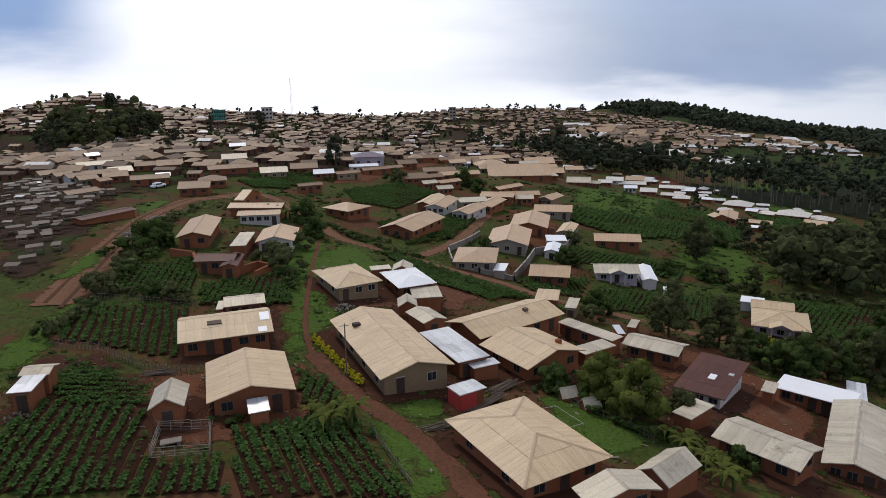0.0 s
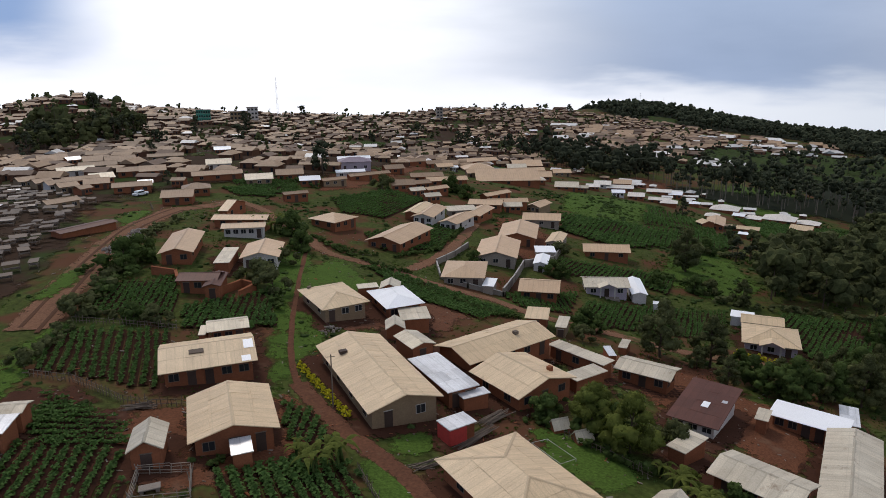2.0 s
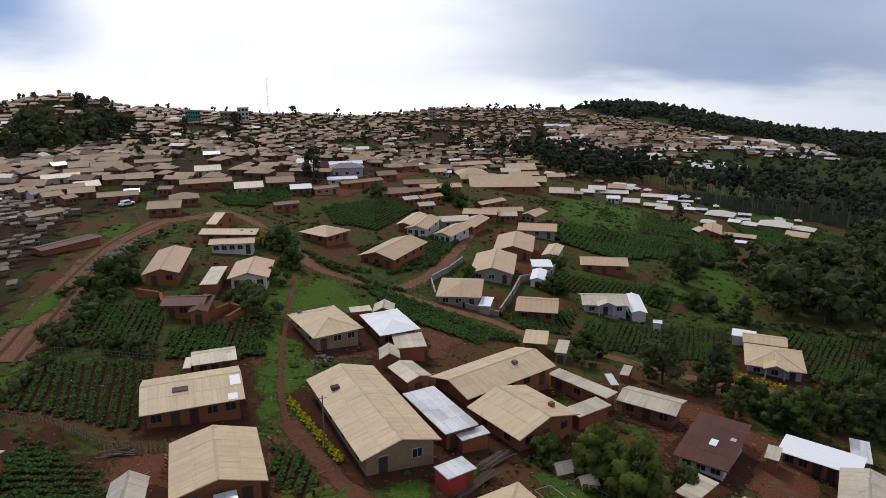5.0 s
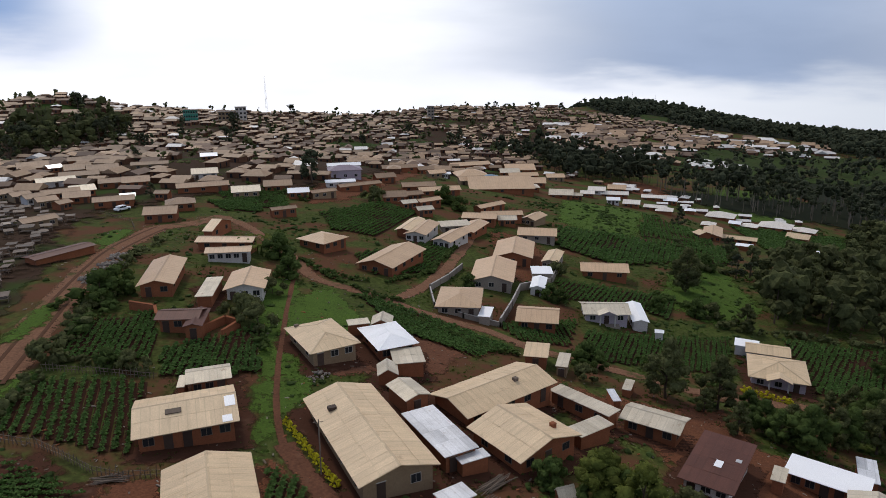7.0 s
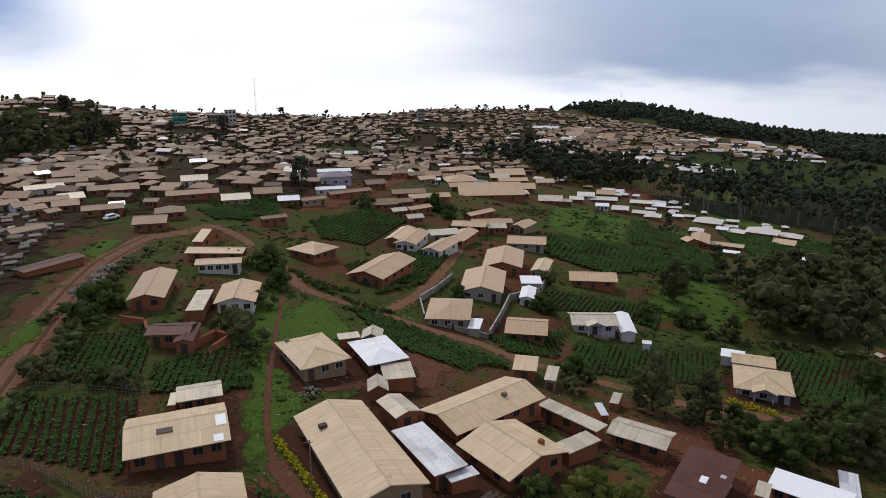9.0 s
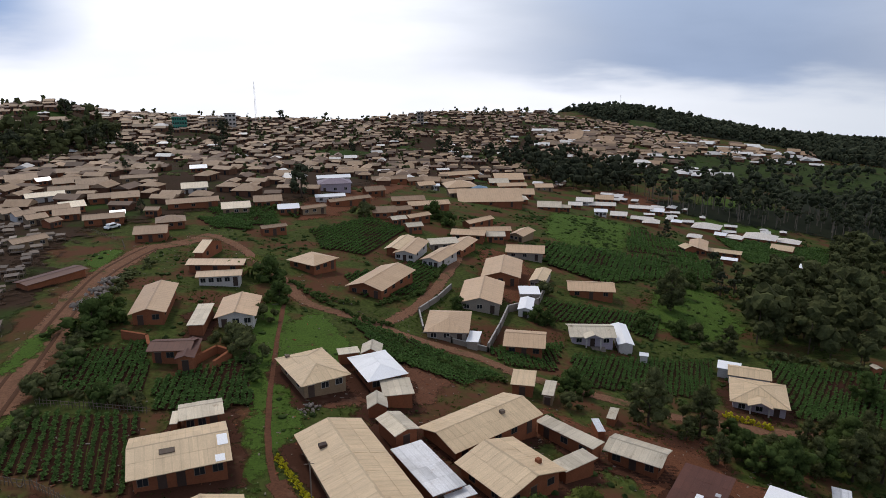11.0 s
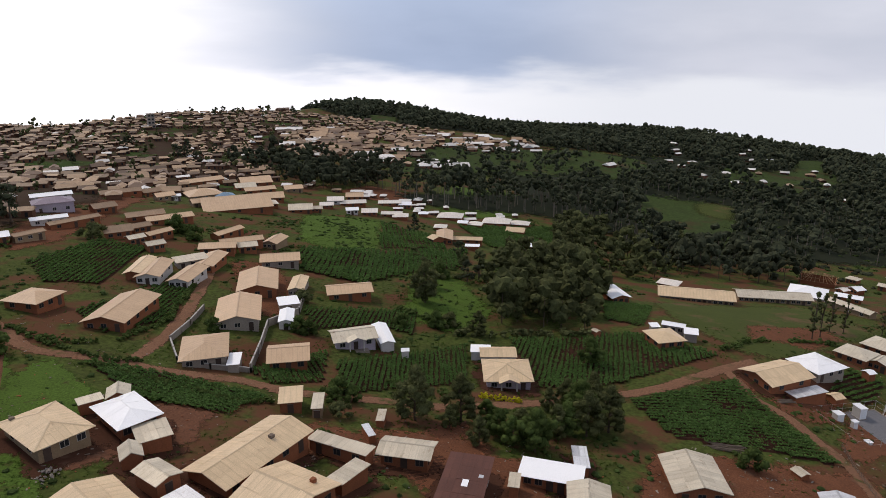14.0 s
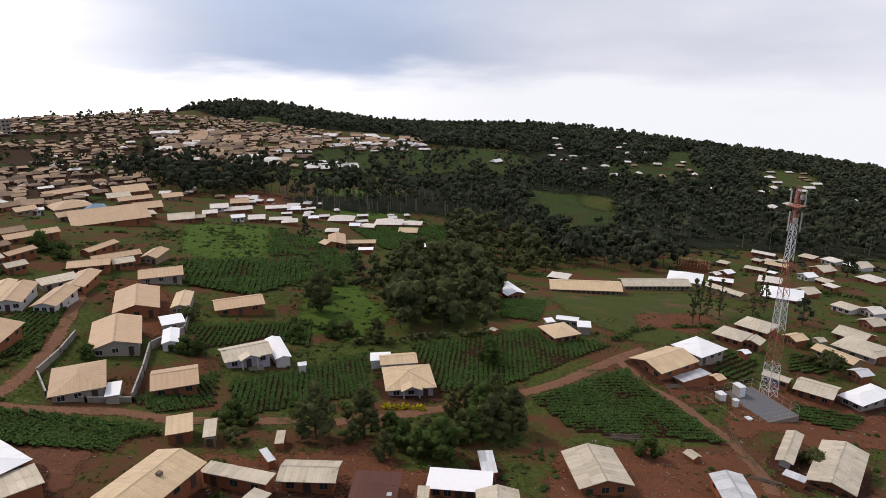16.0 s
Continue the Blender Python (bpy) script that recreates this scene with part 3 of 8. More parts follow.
def plant(kind, x, y, height=5.0, label="", category="tree", group=""):
    """Stand a tree or bush on the ground; the first of a kind is built, later ones are copies of it."""
    makers = {
        "broad": lambda s: make_tree("tree", 6.0, 2.5, "mid", 10 + s, 0.22, 38, 110, 0.18),
        "dark": lambda s: make_tree("tree", 7.0, 2.2, "dark", 20 + s, 0.16, 40, 110, 0.2),
        "distant": lambda s: make_tree("tree", 7.0, 2.2, "far", 25 + s, 0.16, 18, 40, 0.3, leaves=0.5, level=1),
        "light": lambda s: make_tree("tree", 5.0, 2.5, "light", 30 + s, 0.2, 40, 120, 0.15),
        "tall": lambda s: make_tree("tree", 14.0, 3.2, "dark", 40 + s, 0.12, 60, 90, 0.42),
        "bush": lambda s: make_tree("bush", 1.9, 1.5, ("mid", "dark", "mid")[s], 50 + s, 0.1, 18, 60, 0.17),
        "hedge": lambda s: make_tree("hedge_bush", 1.3, 0.62, "yellow", 60 + s, 0.05, 18, 60, 0.1, leaves=0.7),
        "slim": lambda s: make_tree("tree", 13.0, 1.7, "dark", 80 + s, 0.14, 30, 46, 0.22, 0.4, leaves=0.55),
        "banana": lambda s: banana("banana_plant", 70 + s),
    }
    tall = {"broad": 6.0, "dark": 7.0, "distant": 7.0, "light": 5.0, "tall": 14.0, "bush": 1.9, "hedge": 1.3, "banana": 3.2, "slim": 13.0}
    if kind == "dark" and math.hypot(x, y) > 190:
        kind = "distant"
    scale = height / tall[kind]
    rnd = random.Random(int(x * 31 + y * 17))
    key = (kind, rnd.randrange(3))
    m = pose(x, y, gz(x, y) - 0.05, 0, 0, rnd.uniform(0, 360)) @ Matrix.Scale(scale, 4)
    if key not in LIBRARY:
        ob = makers[kind](key[1])
        ob.matrix_world = m
        LIBRARY[key] = ob
    else:
        src = LIBRARY[key]
        ob = copy_thing(src, m)
        ob.matrix_basis = m
    names = {"bush": ("bushy green shrub with dense leaves", "bush"), "hedge": ("clipped yellow-leaved hedge bush beside the path", "hedge"),
             "banana": ("banana plant with long drooping leaves", "banana plant"), "dark": ("dense tree with dark green leaves", "tree"), "distant": ("dense dark green tree standing among the houses", "tree"), "slim": ("slim tree with a bare stem", "tree"),
             "tall": ("tall dark tree with a narrow crown", "tree"), "light": ("leafy tree with light green crown", "tree"), "broad": ("leafy green tree with a broad crown", "tree")}
    return tagged(ob, label or names[kind][0], names[kind][1], group or names[kind][1] + "s of the village")


def woods(name, poly, cell, height, leaf, seed, label, thin=0.15, faces=48, jitter=0.45, clear=(), leaf_size=0.075, low=0.38, stem=None, level=1, wide=0.36, count=6, vary=(0.5, 1.55, 0.9)):
    """A far wood: one mesh of many trees, each a stem and a ragged crown."""
    rnd = random.Random(seed)
    xs = np.arange(min(p[0] for p in poly), max(p[0] for p in poly), cell)
    ys = np.arange(min(p[1] for p in poly), max(p[1] for p in poly), cell)
    pts = [(a + rnd.uniform(-jitter, jitter) * cell, b + rnd.uniform(-jitter, jitter) * cell) for a in xs for b in ys]
    ok = inside(poly, [p[0] for p in pts], [p[1] for p in pts])
    for hole in clear:
        ok &= ~inside(hole, [p[0] for p in pts], [p[1] for p in pts])
    pts = [p for p, k in zip(pts, ok) if k and rnd.random() > thin]
    if not pts:
        return
    if OPEN:          # trees left out round these houses and towards the camera, to keep them in view
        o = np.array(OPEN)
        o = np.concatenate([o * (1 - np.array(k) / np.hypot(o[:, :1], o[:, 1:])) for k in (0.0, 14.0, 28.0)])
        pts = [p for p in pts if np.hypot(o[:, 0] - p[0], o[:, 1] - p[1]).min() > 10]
    z = ground_z([p[0] for p in pts], [p[1] for p in pts])
    v, f, tv, tf = [], [], [], []
    for (x, y), zz in zip(pts, z):
        h = height * rnd.triangular(*vary)
        o = Vector((x, y, zz))
        limb(tv, tf, o, o + Vector((0, 0, h * 0.7)), h * 0.016, h * 0.008, 4)
        r = h * wide * rnd.uniform(0.75, 1.25)
        blobs = []
        for q in range(count):
            t, a = rnd.random(), rnd.uniform(0, 6.28)
            out = r * (0.25 + 0.75 * math.sin(min(1.0, 0.2 + t) * 2.6)) * rnd.uniform(0.2, 1.0)
            blobs.append((o + Vector((math.cos(a) * out, math.sin(a) * out, h * (low + (0.95 - low) * t))), r * rnd.uniform(0.28, 0.62)))
        a, b = foliage(rnd, blobs, faces // (count * 2), h * leaf_size * 0.6, level, 1.0)
        k = len(v)
        v += a
        f += [tuple(i + k for i in q) for q in b]
    k = len(v)
    ob = new(name, mesh(name, v + tv, f + [tuple(i + k for i in q) for q in tf], [LEAF[leaf], stem or BARK]))
    mi = [0] * len(f) + [1] * len(tf)
    ob.data.polygons.foreach_set("material_index", mi)
    tagged(ob, label, "woods", kind="stuff")


# ---- far houses
FAR_ROOF = [mat("far_tan_roofs", (0.36, 0.240, 0.145), (0.20, 0.130, 0.082), 0.6, 0, 0.12, 1.0, island=0.5),
            mat("far_bright_roofs", (0.72, 0.69, 0.65), (0.52, 0.48, 0.43), 0.5, 0, 0.05, 1.0, island=0.3),
            mat("far_mud_walls", (0.15, 0.073, 0.045), (0.08, 0.043, 0.03), 0.95, 0, 0.05, 1.0, island=0.6),
            mat("far_dark_roofs", (0.17, 0.11, 0.075), (0.115, 0.076, 0.056), 0.7, 0, 0.05, 1.0, island=0.4)]


def far_house(v, f, mi, x, y, z, yaw, L, W, e, tan, roof, hip=False):
    c, s = math.cos(yaw), math.sin(yaw)

    def add(pts, faces, m):
        b = len(v)
        v.extend((x + px * c - py * s, y + px * s + py * c, z + pz) for px, py, pz in pts)
        f.extend(tuple(i + b for i in q) for q in faces)
        mi.extend([m] * len(faces))
    a, b, h = L / 2, W / 2, W / 2 * tan
    wa, wb, g = a - min(0.4, a * 0.12), b - min(0.4, b * 0.12), 0.0 if hip else h - 0.1
    add([(-wa, -wb, -2), (wa, -wb, -2), (wa, wb, -2), (-wa, wb, -2), (-wa, -wb, e), (wa, -wb, e), (wa, wb, e), (-wa, wb, e), (-wa, 0, e + g), (wa, 0, e + g)],
        [(0, 1, 5, 4), (1, 2, 6, 9, 5), (2, 3, 7, 6), (3, 0, 4, 8, 7)], 2)
    r = a - b * 0.9 if hip else a
    add([(-a, -b, e), (a, -b, e), (r, 0, e + h), (-r, 0, e + h), (a, b, e), (-a, b, e)], [(0, 1, 2, 3), (4, 5, 3, 2), (1, 4, 2), (5, 0, 3)], roof)
    for i in range(2):
        px = -wa * 0.5 + i * wa
        add([(px - 0.45, -wb - 0.03, 0.4), (px + 0.45, -wb - 0.03, 0.4), (px + 0.45, -wb - 0.03, e - 0.5), (px - 0.45, -wb - 0.03, e - 0.5)], [(0, 1, 2, 3)], 4)


def single_house(x, y, z, yaw, L, W, e, tan, skin, place, hip=False):
    """A small house of the town as a thing of its own."""
    v, f, mi = [], [], []
    far_house(v, f, mi, 0, 0, 0, 0, L, W, e, tan, skin, hip)
    root = new("house")
    root.matrix_world = pose(x, y, z, 0, 0, math.degrees(yaw))
    mats = FAR_ROOF + [PANE]
    part("wall", mesh("wall", v[:10], f[:4], mats[2]), root)
    part("roof", mesh("roof", v[10:16], [tuple(i - 10 for i in q) for q in f[4:8]], mats[skin]), root)
    part("window", mesh("window", v[16:20], [(0, 1, 2, 3)], mats[4]), root)
    part("door", mesh("door", v[20:24], [(0, 1, 2, 3)], mats[4]), root)
    colour = {0: "tan", 1: "bright", 3: "dark"}[skin]
    return tagged(root, f"small mud house with a {colour} metal roof in the town", "house", "houses of the " + place)


def far_town(name, poly, cell, seed, bright, drop, label, size=(7, 12), heading=0.0, skip=(), eaves=(2.0, 2.6), dull=0.1, single=0, band=(0, 9000), gaps=-0.3, hips=0.35, in_woods=False):
    rnd = random.Random(seed)
    xs = np.arange(min(p[0] for p in poly), max(p[0] for p in poly), cell)
    ys = np.arange(min(p[1] for p in poly), max(p[1] for p in poly), cell * 0.95)
    ch, sh = math.cos(radians(heading)), math.sin(radians(heading))
    cx, cy = xs.mean(), ys.mean()
    pts = []
    for a in xs:
        for b in ys:
            p, q = a - cx + rnd.uniform(-.28, .28) * cell, b - cy + rnd.uniform(-.28, .28) * cell
            pts.append((cx + p * ch - q * sh, cy + p * sh + q * ch))
    ok = inside(poly, [p[0] for p in pts], [p[1] for p in pts])
    for hole in skip:
        ok &= ~inside(hole, [p[0] for p in pts], [p[1] for p in pts])
    taken = np.array(TAKEN, float).reshape(-1, 3)
    for i, p in enumerate(pts):
        if ok[i] and len(taken) and (np.hypot(taken[:, 0] - p[0], taken[:, 1] - p[1]) < taken[:, 2] + size[1] * 0.45).any():
            ok[i] = False
    pts = [p for p, k in zip(pts, ok) if k and rnd.random() > drop and band[0] <= math.hypot(*p) < band[1] and noise.noise((p[0] * 0.02, p[1] * 0.02, seed)) > gaps]
    z = ground_z([p[0] for p in pts], [p[1] for p in pts])
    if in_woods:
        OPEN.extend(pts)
    v, f, mi = [], [], []
    order = sorted(range(len(pts)), key=lambda i: math.hypot(*pts[i]))
    near = set(order[:single])
    for i, ((x, y), zz) in enumerate(zip(pts, z)):
        turn = radians(heading) + 0.5 * noise.noise((x * 0.01, y * 0.01, seed + 5)) + rnd.gauss(0, 0.08) + (math.pi / 2 if rnd.random() < 0.22 else 0)
        L = rnd.uniform(*size)
        W = L * rnd.uniform(0.55, 0.85)
        k = rnd.random()
        skin = 1 if k < bright else 3 if k > 1 - dull else 0
        e, t = rnd.uniform(*eaves), rnd.uniform(0.28, 0.52)
        hip = rnd.random() < hips
        if i in near:
            single_house(x, y, zz, turn, L, W, e, t, skin, name.replace("_", " "), hip)
        else:
            far_house(v, f, mi, x, y, zz, turn, L, W, e, t, skin, hip)
    if not v:
        return None
    ob = new(name, mesh(name, v, f, FAR_ROOF + [PANE]))
    ob.data.polygons.foreach_set("material_index", mi)
    return tagged(ob, label, "houses", kind="stuff")


STALL_SHEETS = [mat("brown_stall_sheet", (0.115, 0.08, 0.058), (0.06, 0.043, 0.033), 0.6, 0, 0.4, 3, 0.35, island=0.35),
                mat("grey_stall_sheet", (0.24, 0.195, 0.155), (0.13, 0.105, 0.085), 0.5, 0.1, 0.4, 3, 0.3, island=0.35),
                mat("bright_stall_sheet", (0.70, 0.69, 0.67), (0.5, 0.47, 0.43), 0.45, 0.1, 0.4, 3, 0.2, island=0.2)]


def stall(rnd, L, W, h):
    """The pieces of an open market stall: four posts, a counter, and a sheet roof with a slight fall."""
    pv, pf = [], []
    a, b = L / 2 - 0.15, W / 2 - 0.12
    for x in (-a, a):
        for y in (-b, b):
            limb(pv, pf, Vector((x, y, -0.5)), Vector((x, y, h + y * 0.14)), 0.06, 0.05, 4)
    cv = [(x, y, z) for z in (0.7, 0.78) for x, y in ((-a, -b), (a, -b), (a, b * 0.4), (-a, b * 0.4))]
    rv, t, sag = [], 0.03, rnd.uniform(-0.12, 0.12)
    for dz in (0, -t):
        rv += [(-L / 2, -W / 2, h - W * 0.07 + dz), (L / 2, -W / 2, h - W * 0.07 + sag + dz), (L / 2, W / 2, h + W * 0.07 + dz), (-L / 2, W / 2, h + W * 0.07 - sag + dz)]
    six = [(0, 1, 2, 3), (7, 6, 5, 4), (0, 4, 5, 1), (1, 5, 6, 2), (2, 6, 7, 3), (3, 7, 4, 0)]
    box_faces = [(3, 2, 1, 0), (4, 5, 6, 7), (0, 1, 5, 4), (1, 2, 6, 5), (2, 3, 7, 6), (3, 0, 4, 7)]
    return (pv, pf), (cv, box_faces), (rv, six)


def market(poly, cell=3.4, lane=4.6, heading=24, single=90, seed=21):
    """Rows of low open stalls: the nearest are things of their own, the rest one mesh."""
    rnd = random.Random(seed)
    c, s = math.cos(radians(heading)), math.sin(radians(heading))
    cx, cy = sum(p[0] for p in poly) / len(poly), sum(p[1] for p in poly) / len(poly)
    spots = []
    for i in range(-40, 41):
        for j in range(-30, 31):
            u, w = i * cell + rnd.uniform(-0.6, 0.6) + j * 0.7, j * lane + rnd.uniform(-1.0, 1.0)
            spots.append((cx + u * c - w * s, cy + u * s + w * c))
    ok = inside(poly, [q[0] for q in spots], [q[1] for q in spots])
    taken = np.array(TAKEN, float)
    spots = [q for q, k in zip(spots, ok) if k and rnd.random() > 0.2 and noise.noise((q[0] * 0.08, q[1] * 0.08, 3)) > -0.3 and (np.hypot(taken[:, 0] - q[0], taken[:, 1] - q[1]) > taken[:, 2] + 1.2).all()]
    spots.sort(key=lambda q: math.hypot(*q))
    rest, faces, mi = [], [], []
    for n, (x, y) in enumerate(spots):
        L, W, h = rnd.uniform(1.5, 3.2), rnd.uniform(1.0, 2.1), rnd.uniform(1.2, 1.9)
        k = rnd.random()
        skin = 2 if k < 0.05 else 1 if k < 0.2 else 0
        m = pose(x, y, gz(x, y), 0, 0, heading + rnd.gauss(0, 9))
        posts, counter, sheet = stall(rnd, L, W, h)
        if n < single:
            root = new("market_stall")
            root.matrix_world = m
            for q in range(4):
                part("post", mesh("post", posts[0][q * 8:q * 8 + 8], posts[1][:4], TIMBER), root)
            part("counter", mesh("counter", *counter, TIMBER), root)
            part("roof", mesh("roof", *sheet, STALL_SHEETS[skin]), root)
            tagged(root, "open wooden market stall under a " + ("brown", "grey", "bright")[skin] + " metal sheet", "stall", "stalls of the market")
        else:
            for (v, f), which in ((posts, 3), (counter, 3), (sheet, skin)):
                b = len(rest)
                rest += [tuple(m @ Vector(q)) for q in v]
                faces += [tuple(i + b for i in q) for q in f]
                mi += [which] * len(f)
    if rest:
        ob = new("market", mesh("market", rest, faces, STALL_SHEETS + [TIMBER]))
        ob.data.polygons.foreach_set("material_index", mi)
        tagged(ob, "crowded rows of low wooden market stalls under metal sheets", "stalls", kind="stuff")


def undergrowth(name, poly, count, size, material, seed, label, keep=()):
    """Weeds and low shrubs: many small leaf tufts, thicker in patches."""
    rnd = random.Random(seed)
    x0, x1 = min(p[0] for p in poly), max(p[0] for p in poly)
    y0, y1 = min(p[1] for p in poly), max(p[1] for p in poly)
    pts = [(rnd.uniform(x0, x1), rnd.uniform(y0, y1)) for _ in range(count)]
    ok = inside(poly, [p[0] for p in pts], [p[1] for p in pts])
    for hole in tuple(keep) + tuple(FIELDS):
        ok &= ~inside(hole, [p[0] for p in pts], [p[1] for p in pts])
    free = np.array(WAYS + TAKEN, float)
    for i, p in enumerate(pts):
        if ok[i] and (np.hypot(free[:, 0] - p[0], free[:, 1] - p[1]) < free[:, 2]).any():
            ok[i] = False
    pts = [p for p, k in zip(pts, ok) if k and noise.noise((p[0] * 0.06, p[1] * 0.06, seed)) + 0.5 * noise.noise((p[0] * 0.3, p[1] * 0.3, seed)) > rnd.uniform(0.0, 0.4)]
    z = ground_z([p[0] for p in pts], [p[1] for p in pts])
    v, f = [], []
    for (x, y), zz in zip(pts, z):
        s = size * rnd.uniform(0.5, 1.5)
        spot = [(Vector((x, y, zz + s * (0.4 if size < 0.45 else 0.2))), s)]
        a, b = leaf_cloud(rnd, spot, 9, s * 0.45, 0.5) if size < 0.45 else foliage(rnd, spot, 5, s * 0.3, 1, 0.6)
        k = len(v)
        v += a
        f += [tuple(i + k for i in q) for q in b]
    ob = new(name, mesh(name, v, f, material))
    tagged(ob, label, "weeds", kind="stuff")


def hedgerow(name, line, height, leaf, label, seed=1):
    """A rough row of shrubs along a line."""
    rnd = random.Random(seed)
    v, f = [], []
    for (x0, y0), (x1, y1) in zip(line, line[1:]):
        k = max(1, int(math.dist((x0, y0), (x1, y1)) / (height * 0.5)))
        for i in range(k):
            t = (i + rnd.random()) / k
            x, y = x0 + (x1 - x0) * t + rnd.gauss(0, height * 0.3), y0 + (y1 - y0) * t + rnd.gauss(0, height * 0.3)
            if noise.noise((x * 0.15, y * 0.15, seed)) < -0.25:
                continue
            h = height * rnd.uniform(0.45, 1.25)
            z = gz(x, y)
            blobs = [(Vector((x + rnd.gauss(0, h * .3), y + rnd.gauss(0, h * .3), z + h * rnd.uniform(0.3, 0.75))), h * rnd.uniform(0.25, 0.45)) for _ in range(4)]
            a, b = foliage(rnd, blobs, 14, 0.08 + h * 0.05, 1)
            q = len(v)
            v += a
            f += [tuple(m + q for m in g) for g in b]
    ob = new(name, mesh(name, v, f, LEAF[leaf]))
    tagged(ob, label, "shrubs", kind="stuff")


# ---- buildings
def box(name, lo, hi, material, bevel=0.0):
    bm = bmesh.new()
    bmesh.ops.create_cube(bm, size=1.0)
    for v in bm.verts:
        v.co = Vector([lo[i] if v.co[i] < 0 else hi[i] for i in range(3)])
    if bevel:
        bmesh.ops.bevel(bm, geom=list(bm.edges), offset=bevel, segments=1, affect="EDGES")
    me = bpy.data.meshes.new(name)
    bm.to_mesh(me)
    bm.free()
    me.materials.append(material)
    return me


def apron(x, y, yaw, L, W):
    """Trodden bare earth round a house."""
    c, s = math.cos(radians(yaw)), math.sin(radians(yaw))
    a, b = L / 2 + 1.3, W / 2 + 1.6
    poly = [(x + p * c - q * s, y + p * s + q * c) for p, q in ((-a, -b), (a, -b), (a, b), (-a, b))]
    patch("bare_earth", poly, 0.07 + 0.004 * (len(TAKEN) % 12), BARE, "trodden bare earth round a house", "ground", 1.2, 0.7)


def slopes(L, W, kind, tan):
    """The planes of a roof as corner lists: the eave first, then up the slope. L along x, W along y, eaves at height 0."""
    a, b = L / 2, W / 2
    if kind == "gu":
        h = b * tan
        return [[(-a, -b, 0), (a, -b, 0), (a, 0, h), (-a, 0, h)], [(a, b, 0), (-a, b, 0), (-a, 0, h), (a, 0, h)]]
    if kind == "gv":
        h = a * tan
        return [[(-a, b, 0), (-a, -b, 0), (0, -b, h), (0, b, h)], [(a, -b, 0), (a, b, 0), (0, b, h), (0, -b, h)]]
    if kind == "m":
        h = W * tan
        return [[(-a, -b, 0), (a, -b, 0), (a, b, h), (-a, b, h)]]
    m = min(a, b)
    h = m * tan
    rx, ry = max(a - b, 0), max(b - a, 0)
    if rx > 0.05:
        return [[(-a, -b, 0), (a, -b, 0), (rx, 0, h), (-rx, 0, h)], [(a, b, 0), (-a, b, 0), (-rx, 0, h), (rx, 0, h)],
                [(a, -b, 0), (a, b, 0), (rx, 0, h)], [(-a, b, 0), (-a, -b, 0), (-rx, 0, h)]]
    return [[(-a, b, 0), (-a, -b, 0), (0, -ry, h), (0, ry, h)] if ry > 0.05 else [(-a, b, 0), (-a, -b, 0), (0, 0, h)],
            [(a, -b, 0), (a, b, 0), (0, ry, h), (0, -ry, h)] if ry > 0.05 else [(a, -b, 0), (a, b, 0), (0, 0, h)],
            [(-a, -b, 0), (a, -b, 0), (0, -ry, h)], [(a, b, 0), (-a, b, 0), (0, ry, h)]]


def clip(poly, axis, value, keep_above):
    out = []
    for i in range(len(poly)):
        p, q = poly[i - 1], poly[i]
        ip, iq = (p[axis] >= value) == keep_above, (q[axis] >= value) == keep_above
        if ip != iq:
            t = (value - p[axis]) / (q[axis] - p[axis])
            out.append((p[0] + (q[0] - p[0]) * t, p[1] + (q[1] - p[1]) * t))
        if iq:
            out.append(q)
    return out


def roof_mesh(planes, thick, material):
    """The roof skin: each slope a plate of its own, with UV in metres along the eave and up the slope."""
    v, f, uv = [], [], []
    for pl in planes:
        p = [Vector(q) for q in pl]
        u = (p[1] - p[0]).normalized()
        nrm = u.cross(p[2] - p[1]).normalized()
        up = nrm.cross(u)
        b, k = len(v), len(p)
        for q in p:
            v.append(tuple(q))
            uv.append(((q - p[0]).dot(u), (q - p[0]).dot(up)))
        for q in p:
            v.append(tuple(q - nrm * thick))
            uv.append(((q - p[0]).dot(u), (q - p[0]).dot(up)))
        f.append(tuple(range(b, b + k)))
        f.append(tuple(range(b + 2 * k - 1, b + k - 1, -1)))
        for i in range(k):
            j = (i + 1) % k
            f.append((b + i, b + k + i, b + k + j, b + j))
    return mesh("roof", v, f, material, uv)


